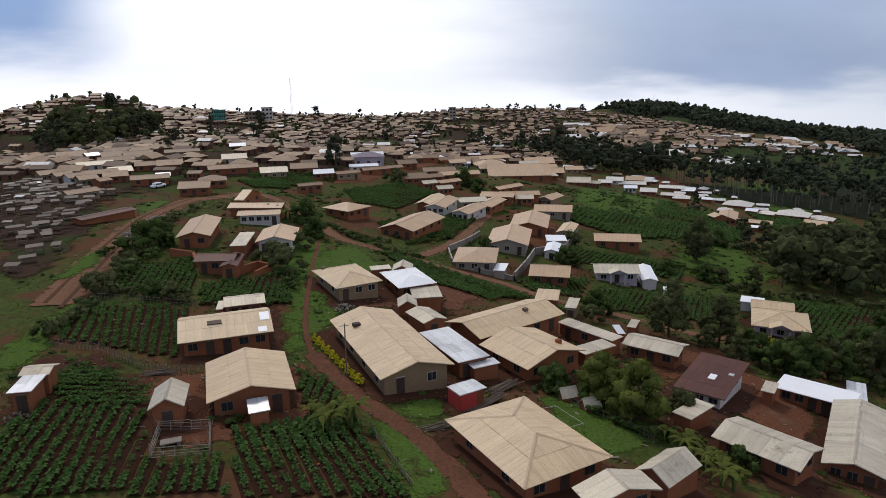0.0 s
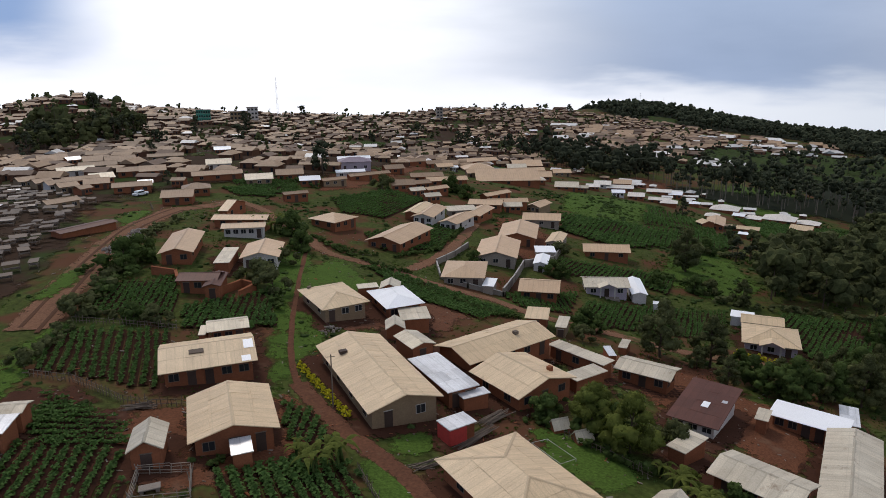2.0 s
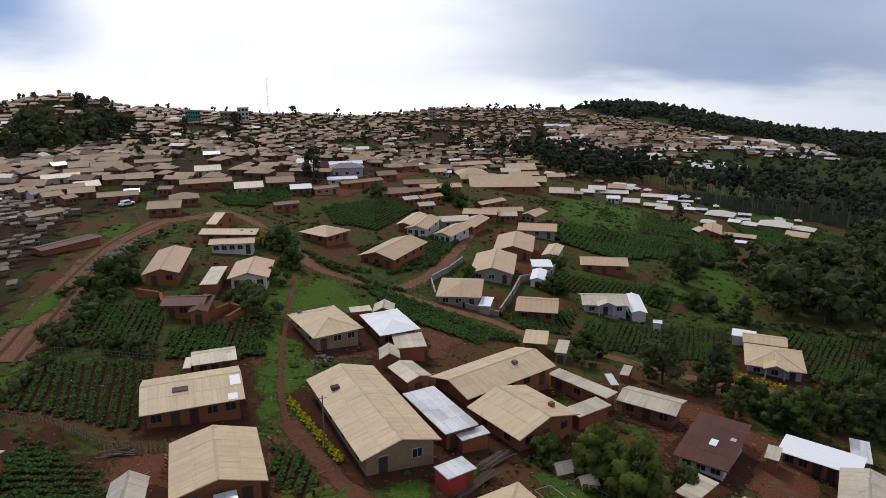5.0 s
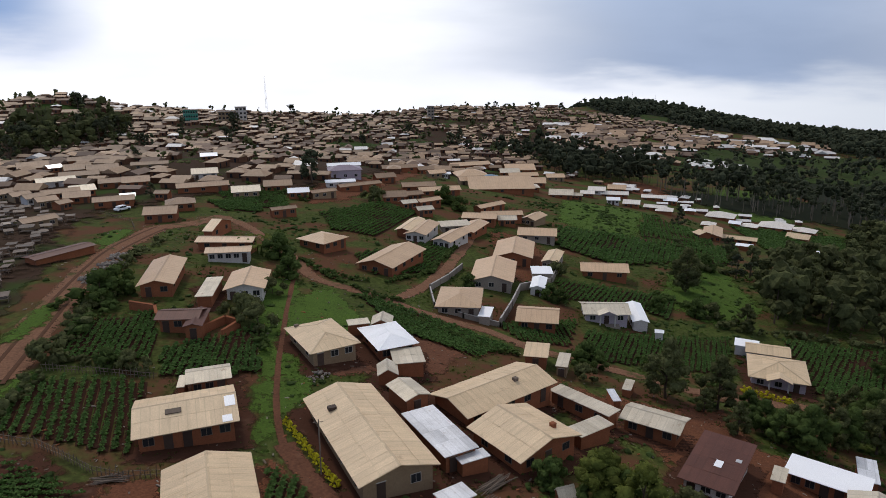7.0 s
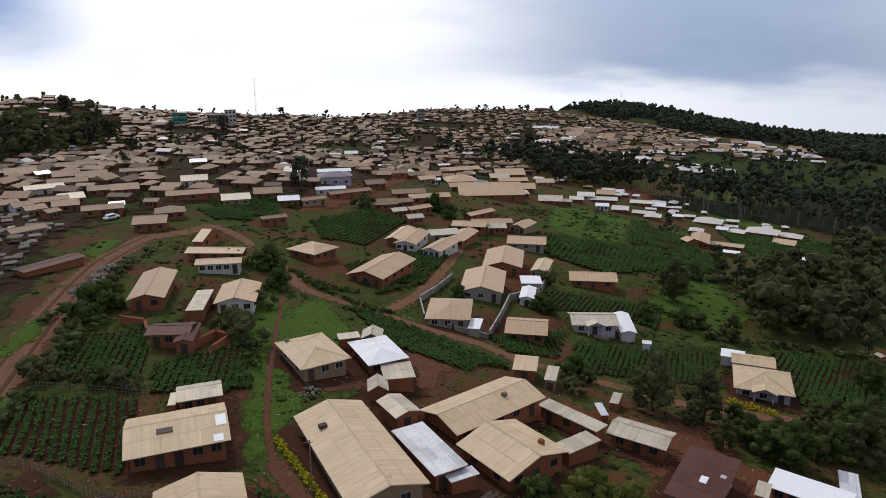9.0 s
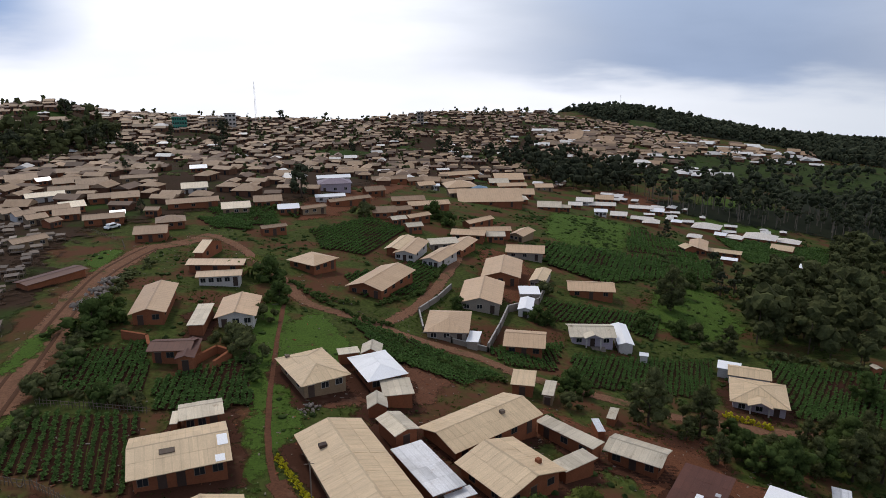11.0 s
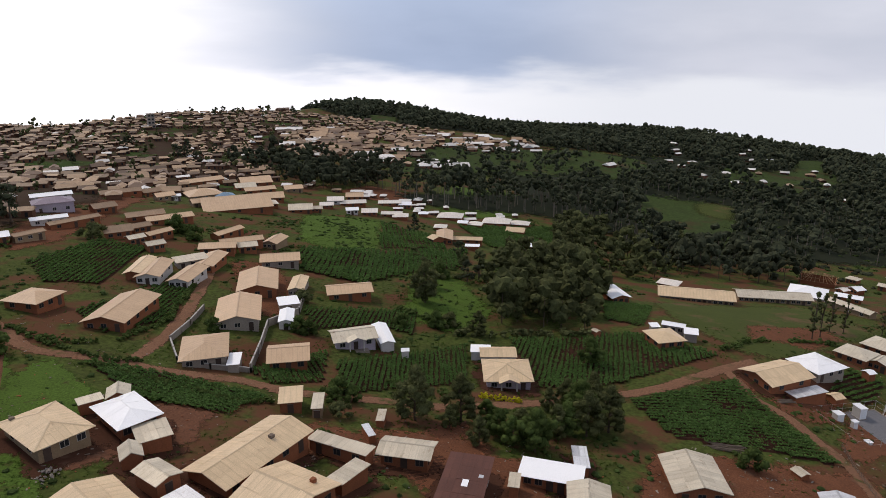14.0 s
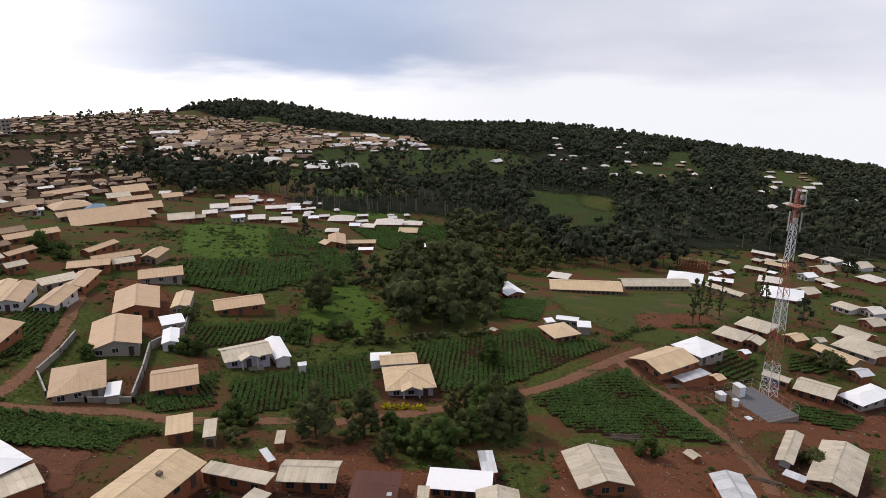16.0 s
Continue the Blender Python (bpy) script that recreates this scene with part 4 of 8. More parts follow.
def sheets(roof, planes, width, length, material, rnd):
    """Single roofing sheets on each slope, overlapping and a little uneven."""
    for pl in planes:
        p = [Vector(q) for q in pl]
        u = (p[1] - p[0]).normalized()
        nrm = u.cross(p[2] - p[1]).normalized()
        up = nrm.cross(u)
        flat = [((q - p[0]).dot(u), (q - p[0]).dot(up)) for q in p]
        lo, hi = min(q[0] for q in flat), max(q[0] for q in flat)
        top = max(q[1] for q in flat)
        nu, nv = max(1, round((hi - lo) / width)), max(1, round(top / length))
        for j in range(nv):
            for i in range(nu):
                a, b = lo + (hi - lo) * i / nu, lo + (hi - lo) * (i + 1) / nu
                c, d = top * j / nv, top * (j + 1) / nv
                cell = [q for q in flat]
                for axis, val, above in ((0, a, True), (0, b, False), (1, c, True), (1, d, False)):
                    cell = clip(cell, axis, val, above) if cell else cell
                if len(cell) < 3:
                    continue
                mu, mv = (a + b) / 2, (c + d) / 2
                area = abs(sum(cell[k - 1][0] * cell[k][1] - cell[k][0] * cell[k - 1][1] for k in range(len(cell)))) / 2
                if area < 0.08:
                    continue
                lift, tilt, skew = 0.012 + rnd.uniform(0, 0.02), rnd.uniform(-0.012, 0.012), rnd.uniform(-0.01, 0.01)
                v, uv = [], []
                for s, w in cell:
                    s2, w2 = mu + (s - mu) * 0.996, mv + (w - mv) * 0.997 - (0.02 if j == 0 else 0)
                    hgt = lift + (s - mu) * tilt + (w - mv) * skew
                    v.append(p[0] + u * s2 + up * w2 + nrm * (hgt + 0.012))
                    uv.append((s, w))
                k = len(v)
                v += [q - nrm * 0.012 for q in v]
                uv += uv
                f = [tuple(range(k))] + [(m, k + m, k + (m + 1) % k, (m + 1) % k) for m in range(k)]
                part("roof_sheet", mesh("roof_sheet", [tuple(q) for q in v], f, material, uv), roof)


def house(name, x, y, yaw, L, W, kind="gu", tan=0.28, eave=2.25, roof="tan", wall="mud", label="", category="house",
          over=0.6, near=False, windows=None, doors=None, porch=False, group="", chimney=None, seed=0):
    """A small building: walls with doors and windows on its sides, and a sheet roof. windows, doors: for each side f, r, b, l a count."""
    rnd = random.Random(seed + int(abs(x * 7 + y * 13)))
    TAKEN.append((x, y, (L + W) / 4))
    if near:
        apron(x, y, yaw, L, W)
    root = new(name)
    root.matrix_world = pose(x, y, gz(x, y), 0, 0, yaw)
    a, b = L / 2 - over, W / 2 - over
    planes = [[(p[0], p[1], p[2] + eave) for p in pl] for pl in slopes(L, W, kind, tan)]
    # walls, with gable tops under the roof
    top = []
    for px, py in ((-a, -b), (a, -b), (a, b), (-a, b)):
        zz = eave - 0.02
        if kind == "gu":
            zz += (W / 2 - abs(py)) * tan
        elif kind == "gv":
            zz += (L / 2 - abs(px)) * tan
        elif kind == "m":
            zz += (py + W / 2) * tan
        else:
            zz += over * tan
        top.append((px, py, zz - 0.08))
    v = [(px, py, -1.6) for px, py, _ in top] + top
    f = [(0, 1, 5, 4), (1, 2, 6, 5), (2, 3, 7, 6), (3, 0, 4, 7), (4, 5, 6, 7)]
    if kind == "gu":
        v += [(-a, 0, eave + W / 2 * tan - 0.1), (a, 0, eave + W / 2 * tan - 0.1)]
        f = [(0, 1, 5, 4), (1, 2, 6, 9, 5), (2, 3, 7, 6), (3, 0, 4, 8, 7), (4, 5, 9, 8), (6, 7, 8, 9)]
    if kind == "gv":
        v += [(0, -b, eave + L / 2 * tan - 0.1), (0, b, eave + L / 2 * tan - 0.1)]
        f = [(0, 1, 5, 8, 4), (1, 2, 6, 5), (2, 3, 7, 9, 6), (3, 0, 4, 7), (5, 6, 9, 8), (7, 4, 8, 9)]
    part("wall", mesh("wall", v, f, WALL[wall]), root)
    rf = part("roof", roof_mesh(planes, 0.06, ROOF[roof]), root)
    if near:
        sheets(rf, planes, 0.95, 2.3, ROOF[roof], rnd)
    # ridge cap
    ridge = {"gu": ((-L / 2, 0, 0), (L / 2, 0, 0), W / 2), "gv": ((0, -W / 2, 0), (0, W / 2, 0), L / 2)}.get(kind)
    if ridge:
        h = eave + ridge[2] * tan + 0.05
        p, q = Vector(ridge[0]), Vector(ridge[1])
        d = (q - p).normalized()
        s = Vector((-d.y, d.x, 0)) * 0.16
        drop = Vector((0, 0, 0.16 * tan + 0.005))
        vv = [p + s - drop, p, p - s - drop, q + s - drop, q, q - s - drop]
        vv = [(c.x, c.y, c.z + h) for c in vv]
        part("ridge_cap", mesh("ridge_cap", vv, [(0, 1, 4, 3), (1, 2, 5, 4)], ROOF[roof]), root)
    elif kind == "h" and near:
        for pl in planes:
            if len(pl) == 3:
                for k in (0, 1):
                    p, q = Vector(pl[k]), Vector(pl[2])
                    d = (q - p).normalized()
                    s = Vector((-d.y, d.x, 0)).normalized() * 0.15
                    lift = Vector((0, 0, 0.06))
                    drop = Vector((0, 0, 0.03))
                    vv = [p + s + drop, p + lift, p - s + drop, q + s + drop, q + lift, q - s + drop]
                    part("hip_cap", mesh("hip_cap", [tuple(c) for c in vv], [(0, 1, 4, 3), (1, 2, 5, 4)], ROOF[roof]), root)
    # openings
    sides = {"f": ((-a, -b), (a, -b), 0), "r": ((a, -b), (a, b), 90), "b": ((a, b), (-a, b), 180), "l": ((-a, b), (-a, -b), 270)}
    windows = {"f": 2, "r": 2, "b": 1, "l": 2} if windows is None else windows
    doors = {"f": 1} if doors is None else doors
    for side, (p, q, turn) in sides.items():
        nw, nd = windows.get(side, 0), doors.get(side, 0)
        tot = nw + nd
        if not tot:
            continue
        order = ["w"] * nw + ["d"] * nd
        rnd.shuffle(order)
        length = math.dist(p, q)
        for i, o in enumerate(order):
            t = (i + 0.5) / tot
            if length / tot < 1.0 or eave < 1.9:
                continue
            m = pose(p[0] + (q[0] - p[0]) * t, p[1] + (q[1] - p[1]) * t, 0, 0, 0, turn)
            if o == "d":
                fr = part("door", box("door", (-0.45, -0.05, -0.05), (0.45, 0.03, min(2.0, eave - 0.45)), DARK_DOOR), root)
                fr.matrix_local = m
                part("door_frame", box("door_frame", (-0.53, -0.03, min(2.0, eave - 0.45)), (0.53, 0.03, min(2.0, eave - 0.45) + 0.1), FRAME if wall != "mud" else TIMBER), fr)
            else:
                wd = min(0.5, length / tot * 0.3)
                w = part("window", box("window", (-wd - 0.07, -0.03, 0.9), (wd + 0.07, 0.02, min(1.95, eave - 0.4)), FRAME if wall != "mud" else TIMBER), root)
                w.matrix_local = m
                pane = box("pane", (-wd, -0.045, 0.97), (-0.03, 0.0, min(1.88, eave - 0.47)), PANE)
                part("pane", pane, w)
                part("pane", box("pane", (0.03, -0.045, 0.97), (wd, 0.0, min(1.88, eave - 0.47)), PANE), w)
    if porch:
        for px in (-a * 0.35, a * 0.35):
            part("post", box("post", (px - 0.12, -b - 1.3, -0.4), (px + 0.12, -b - 1.06, eave + 0.3), WALL["white"], 0.02), root)
        g = [[(q[0], q[1] - b - 0.6, q[2] + eave + 0.25) for q in pl] for pl in slopes(L * 0.42, 2.4, "gv", 0.42)]
        part("porch_roof", roof_mesh(g, 0.06, ROOF[roof]), root)
        aa = L * 0.21 - 0.2
        part("porch_gable", mesh("porch_gable", [(-aa, -b - 1.5, eave + 0.25), (aa, -b - 1.5, eave + 0.25), (0, -b - 1.5, eave + 0.2 + aa * 0.42)], [(0, 1, 2)], WALL[wall]), root)
        part("porch_floor", box("porch_floor", (-a * 0.6, -b - 1.6, -1.0), (a * 0.6, -b + 0.0, 0.12), CONCRETE, 0.03), root)
    if chimney:
        cx, cy = chimney
        zz = eave + (W / 2 - abs(cy)) * tan if kind == "gu" else eave + (L / 2 - abs(cx)) * tan
        part("smoke_vent", box("smoke_vent", (cx - 0.3, cy - 0.3, zz - 0.1), (cx + 0.3, cy + 0.3, zz + 0.55), WALL["mud"], 0.04), root)
    BUILT[root.name] = (L, W, kind, tan, eave)
    return tagged(root, label or "small mud-brick house with a tan sheet-metal roof", category, group)


BUILT = {}


def on_roof(root, name, x, y, w, d, tall, material, label=""):
    """A piece laid or stood on a roof, at x, y of its plan."""
    L, W, kind, tan, eave = BUILT[root.name]
    up = {"gu": (W / 2 - abs(y)) * tan, "gv": (L / 2 - abs(x)) * tan, "m": (y + W / 2) * tan}.get(kind, min(L / 2 - abs(x), W / 2 - abs(y)) * tan)
    slope = math.degrees(math.atan(tan))
    rx = (slope if y < 0 else -slope) if kind == "gu" else slope if kind == "m" else 0
    ry = (-slope if x < 0 else slope) if kind == "gv" else 0
    if tall > 0.2:
        rx = ry = 0
    ob = part(name, box(name, (-w / 2, -d / 2, -0.02), (w / 2, d / 2, tall), material, 0.005), root, label)
    ob.matrix_local = pose(x, y, eave + up + 0.055, rx, ry, 0)
    return ob


def heap(name, x, y, radius, count, size, material, label, category, seed=1):
    """A loose heap of rough pieces, each a part."""
    rnd = random.Random(seed)
    root = new(name)
    root.location = (x, y, gz(x, y))
    shapes = []
    for k in range(4):
        bm = bmesh.new()
        bmesh.ops.create_icosphere(bm, subdivisions=1, radius=1)
        for v in bm.verts:
            v.co = v.co * rnd.uniform(0.7, 1.15)
            v.co.z *= 0.7
        me = bpy.data.meshes.new("stone")
        bm.to_mesh(me)
        bm.free()
        me.materials.append(material)
        shapes.append(me)
    for k in range(count):
        a, r = rnd.uniform(0, 6.28), radius * math.sqrt(rnd.random())
        s = size * rnd.uniform(0.5, 1.3)
        ob = part("stone", shapes[k % 4], root)
        ob.matrix_local = pose(math.cos(a) * r, math.sin(a) * r, s * 0.5 + max(0, radius * 0.25 * (1 - r / radius)), rnd.uniform(0, 360), rnd.uniform(0, 360), 0) @ Matrix.Scale(s, 4)
    return tagged(root, label, category)


def timber_pile(name, x, y, yaw, length, count, spread, material, label, seed=1):
    rnd = random.Random(seed)
    root = new(name)
    root.matrix_world = pose(x, y, gz(x, y), 0, 0, yaw)
    for k in range(count):
        oy, oz = rnd.uniform(-spread, spread), 0.08 + rnd.random() * spread * 0.45
        t, ox = rnd.gauss(0, 0.12), rnd.uniform(-0.5, 0.5)
        ln = length * rnd.uniform(0.6, 1.1)
        stick("pole", (ox - ln / 2, oy - t * ln / 2, oz), (ox + ln / 2, oy + t * ln / 2, oz + rnd.uniform(-.05, .15)), 0.06, material, root)
    return tagged(root, label, "timber pile")


def lone_pole(x, y, height, label):
    root = new("utility_pole")
    root.location = (x, y, gz(x, y))
    stick("pole", (0, 0, -0.5), (0.05, 0, height), 0.08, TIMBER, root, 8)
    stick("crossarm", (-0.5, 0, height - 0.3), (0.5, 0, height - 0.25), 0.04, TIMBER, root)
    return tagged(root, label, "pole")


def mid(x, y, yaw, L, W, kind="gu", roof="tan", wall="mud", label="", tan=0.34, eave=2.2, group="houses of the village"):
    """A smaller or farther house."""
    words = {"tan": "dusty tan", "peach": "peach-tan", "brown": "dusty brown", "grey": "weathered grey", "pale": "pale weathered", "white": "bright white", "metal": "bare zinc", "red": "rust-brown", "blue": "blue", "purple": "dull lilac"}[roof]
    walls = {"mud": "mud-brick", "white": "pale-walled", "grey": "grey block", "plaster": "plastered", "lilac": "lilac-walled"}[wall]
    return house("house", x, y, yaw, L, W, kind, tan, eave, roof, wall, label or f"{walls} house with a {words} sheet-metal roof", windows={"f": 2}, doors={"f": 1},
                 group=group, over=min(0.5, W * 0.1))


def stick(name, p, q, r, material, parent, n=5):
    v, f = [], []
    limb(v, f, Vector(p), Vector(q), r, r * 0.8, n)
    f += [tuple(range(n - 1, -1, -1)), tuple(range(n, 2 * n))]
    return part(name, mesh(name, v, f, material), parent)


def fence(line, height, gap, label, seed=1, rails=(0.35, 0.75), wood=TIMBER):
    """A fence of rough sticks: a post every gap metres, and rails."""
    rnd = random.Random(seed)
    root = new("stick_fence")
    root.location = (line[0][0], line[0][1], gz(*line[0]))
    o = root.location.copy()
    proto = None
    for (x0, y0), (x1, y1) in zip(line, line[1:]):
        d = math.dist((x0, y0), (x1, y1))
        k = max(1, int(d / gap))
        pts = []
        for i in range(k + 1):
            x, y = x0 + (x1 - x0) * i / k, y0 + (y1 - y0) * i / k
            pts.append(Vector((x, y, gz(x, y))) - o)
        for p in pts[:-1]:
            if proto is None:
                v, f = [], []
                limb(v, f, Vector((0, 0, -0.3)), Vector((0, 0, 1)), 0.05, 0.035, 5)
                proto = mesh("post", v, f, wood)
            ob = part("post", proto, root)
            ob.matrix_local = Matrix.Translation(p) @ pose(0, 0, 0, rnd.gauss(0, 5), rnd.gauss(0, 5), rnd.uniform(0, 360)) @ Matrix.Diagonal((1, 1, height * rnd.uniform(0.75, 1.2), 1))
        step = max(1, int(3.0 / gap))
        for i in range(0, k, step):
            for t in rails:
                a, b = pts[i], pts[min(i + step, k)]
                stick("rail", a + Vector((0, 0, height * t + rnd.uniform(-.08, .08))), b + Vector((0, 0, height * t + rnd.uniform(-.08, .08))), 0.035, wood, root)
    return tagged(root, label, "fence")


def block_wall(line, height, label, thick=0.2, skin=None):
    """A low wall of blocks that follows the ground, with a coping and piers."""
    root = new("boundary_wall")
    root.location = (line[0][0], line[0][1], gz(*line[0]))
    o = root.location.copy()
    for (x0, y0), (x1, y1) in zip(line, line[1:]):
        d = Vector((x1 - x0, y1 - y0, 0))
        s = Vector((-d.y, d.x, 0)).normalized() * thick / 2
        p, q = Vector((x0, y0, gz(x0, y0))) - o, Vector((x1, y1, gz(x1, y1))) - o
        for name, lo, hi, wd in (("wall", -0.8, height, 1.0), ("coping", height + 0.003, height + 0.09, 1.35)):
            v = [e + k * s * wd + Vector((0, 0, z)) for z in (lo, hi) for e, k in ((p, -1), (q, -1), (q, 1), (p, 1))]
            part(name, mesh(name, [tuple(c) for c in v], [(3, 2, 1, 0), (4, 5, 6, 7), (0, 1, 5, 4), (1, 2, 6, 5), (2, 3, 7, 6), (3, 0, 4, 7)], skin or (CONCRETE if name == "wall" else FRAME)), root)
        k = max(1, int(d.length / 4))
        for i in range(k + 1):
            c = p.lerp(q, i / k)
            part("pier", box("pier", (c.x - 0.17, c.y - 0.17, c.z - 0.8), (c.x + 0.17, c.y + 0.17, c.z + height + 0.14), skin or CONCRETE, 0.02), root)
    return tagged(root, label, "wall")


def tower(x, y, height, yaw):
    """A four-legged lattice mast in red and white bands, with aerials near its top."""
    root = new("lattice_tower")
    root.matrix_world = pose(x, y, gz(x, y), 0, 0, yaw)
    n = 24

    def half(t):
        return 0.95 * (1 - t) + 0.3
    for i in range(n):
        t0, t1 = i / n, (i + 1) / n
        z0, z1 = height * t0, height * t1
        band = MAST_RED if (i // 4) % 2 else MAST_WHITE
        a, b = half(t0), half(t1)
        c0 = [Vector((sx * a, sy * a, z0)) for sx, sy in ((-1, -1), (1, -1), (1, 1), (-1, 1))]
        c1 = [Vector((sx * b, sy * b, z1)) for sx, sy in ((-1, -1), (1, -1), (1, 1), (-1, 1))]
        for k in range(4):
            stick("leg", c0[k], c1[k], 0.07, band, root)
        for k in range(4):
            j = (k + 1) % 4
            stick("brace", c0[k], c1[j], 0.036, band, root, 4)
            stick("brace", c0[j], c1[k], 0.036, band, root, 4)
            stick("ring", c1[k], c1[j], 0.032, band, root, 4)
    for k, (z, r, ln) in enumerate(((0.985, 1.5, 3.0), (0.985, 1.5, 3.0), (0.985, 1.5, 3.0), (0.89, 1.25, 4.0), (0.89, 1.25, 4.0), (0.89, 1.25, 4.0))):
        a = k * 2.094 + 0.4
        c = Vector((math.cos(a) * r, math.sin(a) * r, height * z - ln / 2))
        ob = part("aerial_panel", box("aerial_panel", (-0.16, -0.09, -ln / 2), (0.16, 0.09, ln / 2), FRAME, 0.03), root, "tall pale aerial panel")
        ob.matrix_local = Matrix.Translation(c) @ pose(0, 0, 0, 0, 0, math.degrees(a) + 90)
        stick("bracket", c, (c.x * 0.3, c.y * 0.3, c.z), 0.05, MAST_RED, root)
    part("platform", box("platform", (-1.3, -1.3, height * 0.985 - 3.3), (1.3, 1.3, height * 0.985 - 3.2), MAST_RED), root)
    for k in range(2):
        v, f = [], []
        limb(v, f, Vector((0.8, 0.2 - k, height * (0.955 - k * 0.1))), Vector((1.15, 0.2 - k, height * (0.955 - k * 0.1))), 0.5, 0.6, 12)
        f.append(tuple(range(12, 24)))
        part("dish", mesh("dish", v, f, FRAME), root, "round pale dish")
    return tagged(root, "tall red and white lattice mast with aerials", "mast")


def far_mast(x, y, height):
    root = new("distant_mast")
    root.location = (x, y, gz(x, y))
    for k in range(3):
        a = k * 2.094
        stick("leg", (math.cos(a) * 1.0, math.sin(a) * 1.0, -2), (math.cos(a) * 0.3, math.sin(a) * 0.3, height), 0.05, MAST_WHITE if k else MAST_RED, root)
    for i in range(10):
        r0 = 1.0 - 0.7 * i / 10
        for k in range(3):
            a, b = k * 2.094, (k + 1) * 2.094
            stick("brace", (math.cos(a) * r0, math.sin(a) * r0, height * i / 10), (math.cos(b) * r0, math.sin(b) * r0, height * (i + 1) / 10), 0.03, MAST_WHITE, root, 4)
    return tagged(root, "thin lattice radio mast on the ridge", "mast", "masts on the ridge")


def block(x, y, yaw, L, W, kind, storeys, wall, label, cols=5):
    """A flat-roofed building of several storeys, with a window in each bay."""
    root = new("storey_building")
    root.matrix_world = pose(x, y, gz(x, y), 0, 0, yaw)
    h = storeys * 3.0
    part("wall", box("wall", (-L / 2, -W / 2, -3), (L / 2, W / 2, h), WALL[wall]), root)
    part("roof", box("roof", (-L / 2 - 0.4, -W / 2 - 0.4, h + 0.003), (L / 2 + 0.4, W / 2 + 0.4, h + 0.35), CONCRETE), root)
    for s in range(storeys):
        for c in range(cols):
            px = -L / 2 + L * (c + 0.5) / cols
            w = part("window", box("window", (px - L / cols * 0.3, -W / 2 - 0.06, s * 3 + 0.9), (px + L / cols * 0.3, -W / 2 + 0.05, s * 3 + 2.3), PANE), root)
            part("sill", box("sill", (px - L / cols * 0.35, -W / 2 - 0.16, s * 3 + 0.72), (px + L / cols * 0.35, -W / 2 + 0.05, s * 3 + 0.88), FRAME), w)
    return tagged(root, label, "building")


def frame_house(x, y, yaw, L, W, kind="h"):
    """A house still being built: mud walls and the open timbers of its hipped roof."""
    root = new("unfinished_house")
    root.matrix_world = pose(x, y, gz(x, y), 0, 0, yaw)
    a, b, e, h = L / 2, W / 2, 2.6, 2.6 + W * 0.22
    for p, q in (((-a + .5, -b + .5), (a - .5, -b + .7)), ((-a + .5, b - .7), (a - .5, b - .5)), ((-a + .5, -b + .7), (-a + .7, b - .7)), ((a - .7, -b + .7), (a - .5, b - .7))):
        part("wall", box("wall", (*p, -1.0), (*q, e - 0.1), WALL["mud"]), root)
    r = a - b * 0.9
    stick("ridge_beam", (-r, 0, h), (r, 0, h), 0.09, RAW_TIMBER, root)
    n = 9
    for i in range(n + 1):
        px = -a + L * i / n
        for s in (-1, 1):
            stick("rafter", (px, s * b, e), (max(-r, min(r, px)), 0, h), 0.07, RAW_TIMBER, root)
    for i in range(1, 5):
        py = -b + W * i / 5
        for s in (-1, 1):
            stick("rafter", (s * a, py, e), (s * r, 0, h), 0.07, RAW_TIMBER, root)
    for t in (0.0, 0.35, 0.7):
        z = e + (h - e) * t + 0.08
        cx, cy = a + (r - a) * t, b * (1 - t)
        for s in (-1, 1):
            stick("batten", (-cx, s * cy, z), (cx, s * cy, z), 0.06, RAW_TIMBER, root)
            stick("batten", (s * cx, -cy, z), (s * cx, cy, z), 0.06, RAW_TIMBER, root)
    TAKEN.append((x, y, (L + W) / 4))
    return tagged(root, "unfinished mud house with bare brown roof timbers", "house")


# ---- roads and plots
WIDE_ROAD = [(-49.7, 83.5), (-50.7, 90.4), (-52.1, 100.8), (-54.2, 114.5), (-57.2, 138.8), (-56.5, 154.7), (-55.1, 163.8), (-48.6, 170.3), (-44.0, 179.0)]
strip("road", WIDE_ROAD, 7.6, 0.12, ROAD, "wide beaten-earth road with wheel ruts")
for a in (-1.6, 1.9):
    strip("wheel_rut", [(p[0] + a * 0.8, p[1] - a * 0.5) for p in WIDE_ROAD[:7]], 0.9, 0.16, RUT, "dark worn wheel rut in the earth road", "road")
strip("track", [(-12.8, 68.2), (-15.3, 76.7), (-17.2, 91.5), (-19.7, 123.2), (-19.9, 139.6)], 1.15, 0.11, PATH, "narrow foot track worn in the grass", "path")
strip("path", [(3.2, 41.3), (-0.7, 50.4), (-6.3, 58.3), (-10.8, 65.4), (-13.6, 70.6)], 3.2, 0.12, PATH, "dark earth footpath between the houses", "path")
strip("road_cross", [(-48.6, 170.3), (-43.3, 175.8), (-34.9, 165.1), (-27.2, 149.8), (-21.4, 140.6), (-16.7, 129.7), (-10.4, 125.5), (-3.9, 121.9), (2.4, 117.1), (9.1, 113.7), (14.3, 111.5), (19.1, 107.5), (25.5, 103.3)], 3.6, 0.14, ROAD, "beaten-earth road crossing the village")
strip("road_east", [(18.6, 107.2), (25.5, 103.3), (31.3, 101.0), (36.8, 99.0), (42.1, 96.3), (52.0, 95.1), (65.2, 94.0), (70.9, 92.4), (79.8, 91.8), (88.3, 91.4), (98.8, 92.1), (109.4, 93.1), (118.6, 94.3)], 3.8, 0.12, ROAD, "red earth road along the slope")
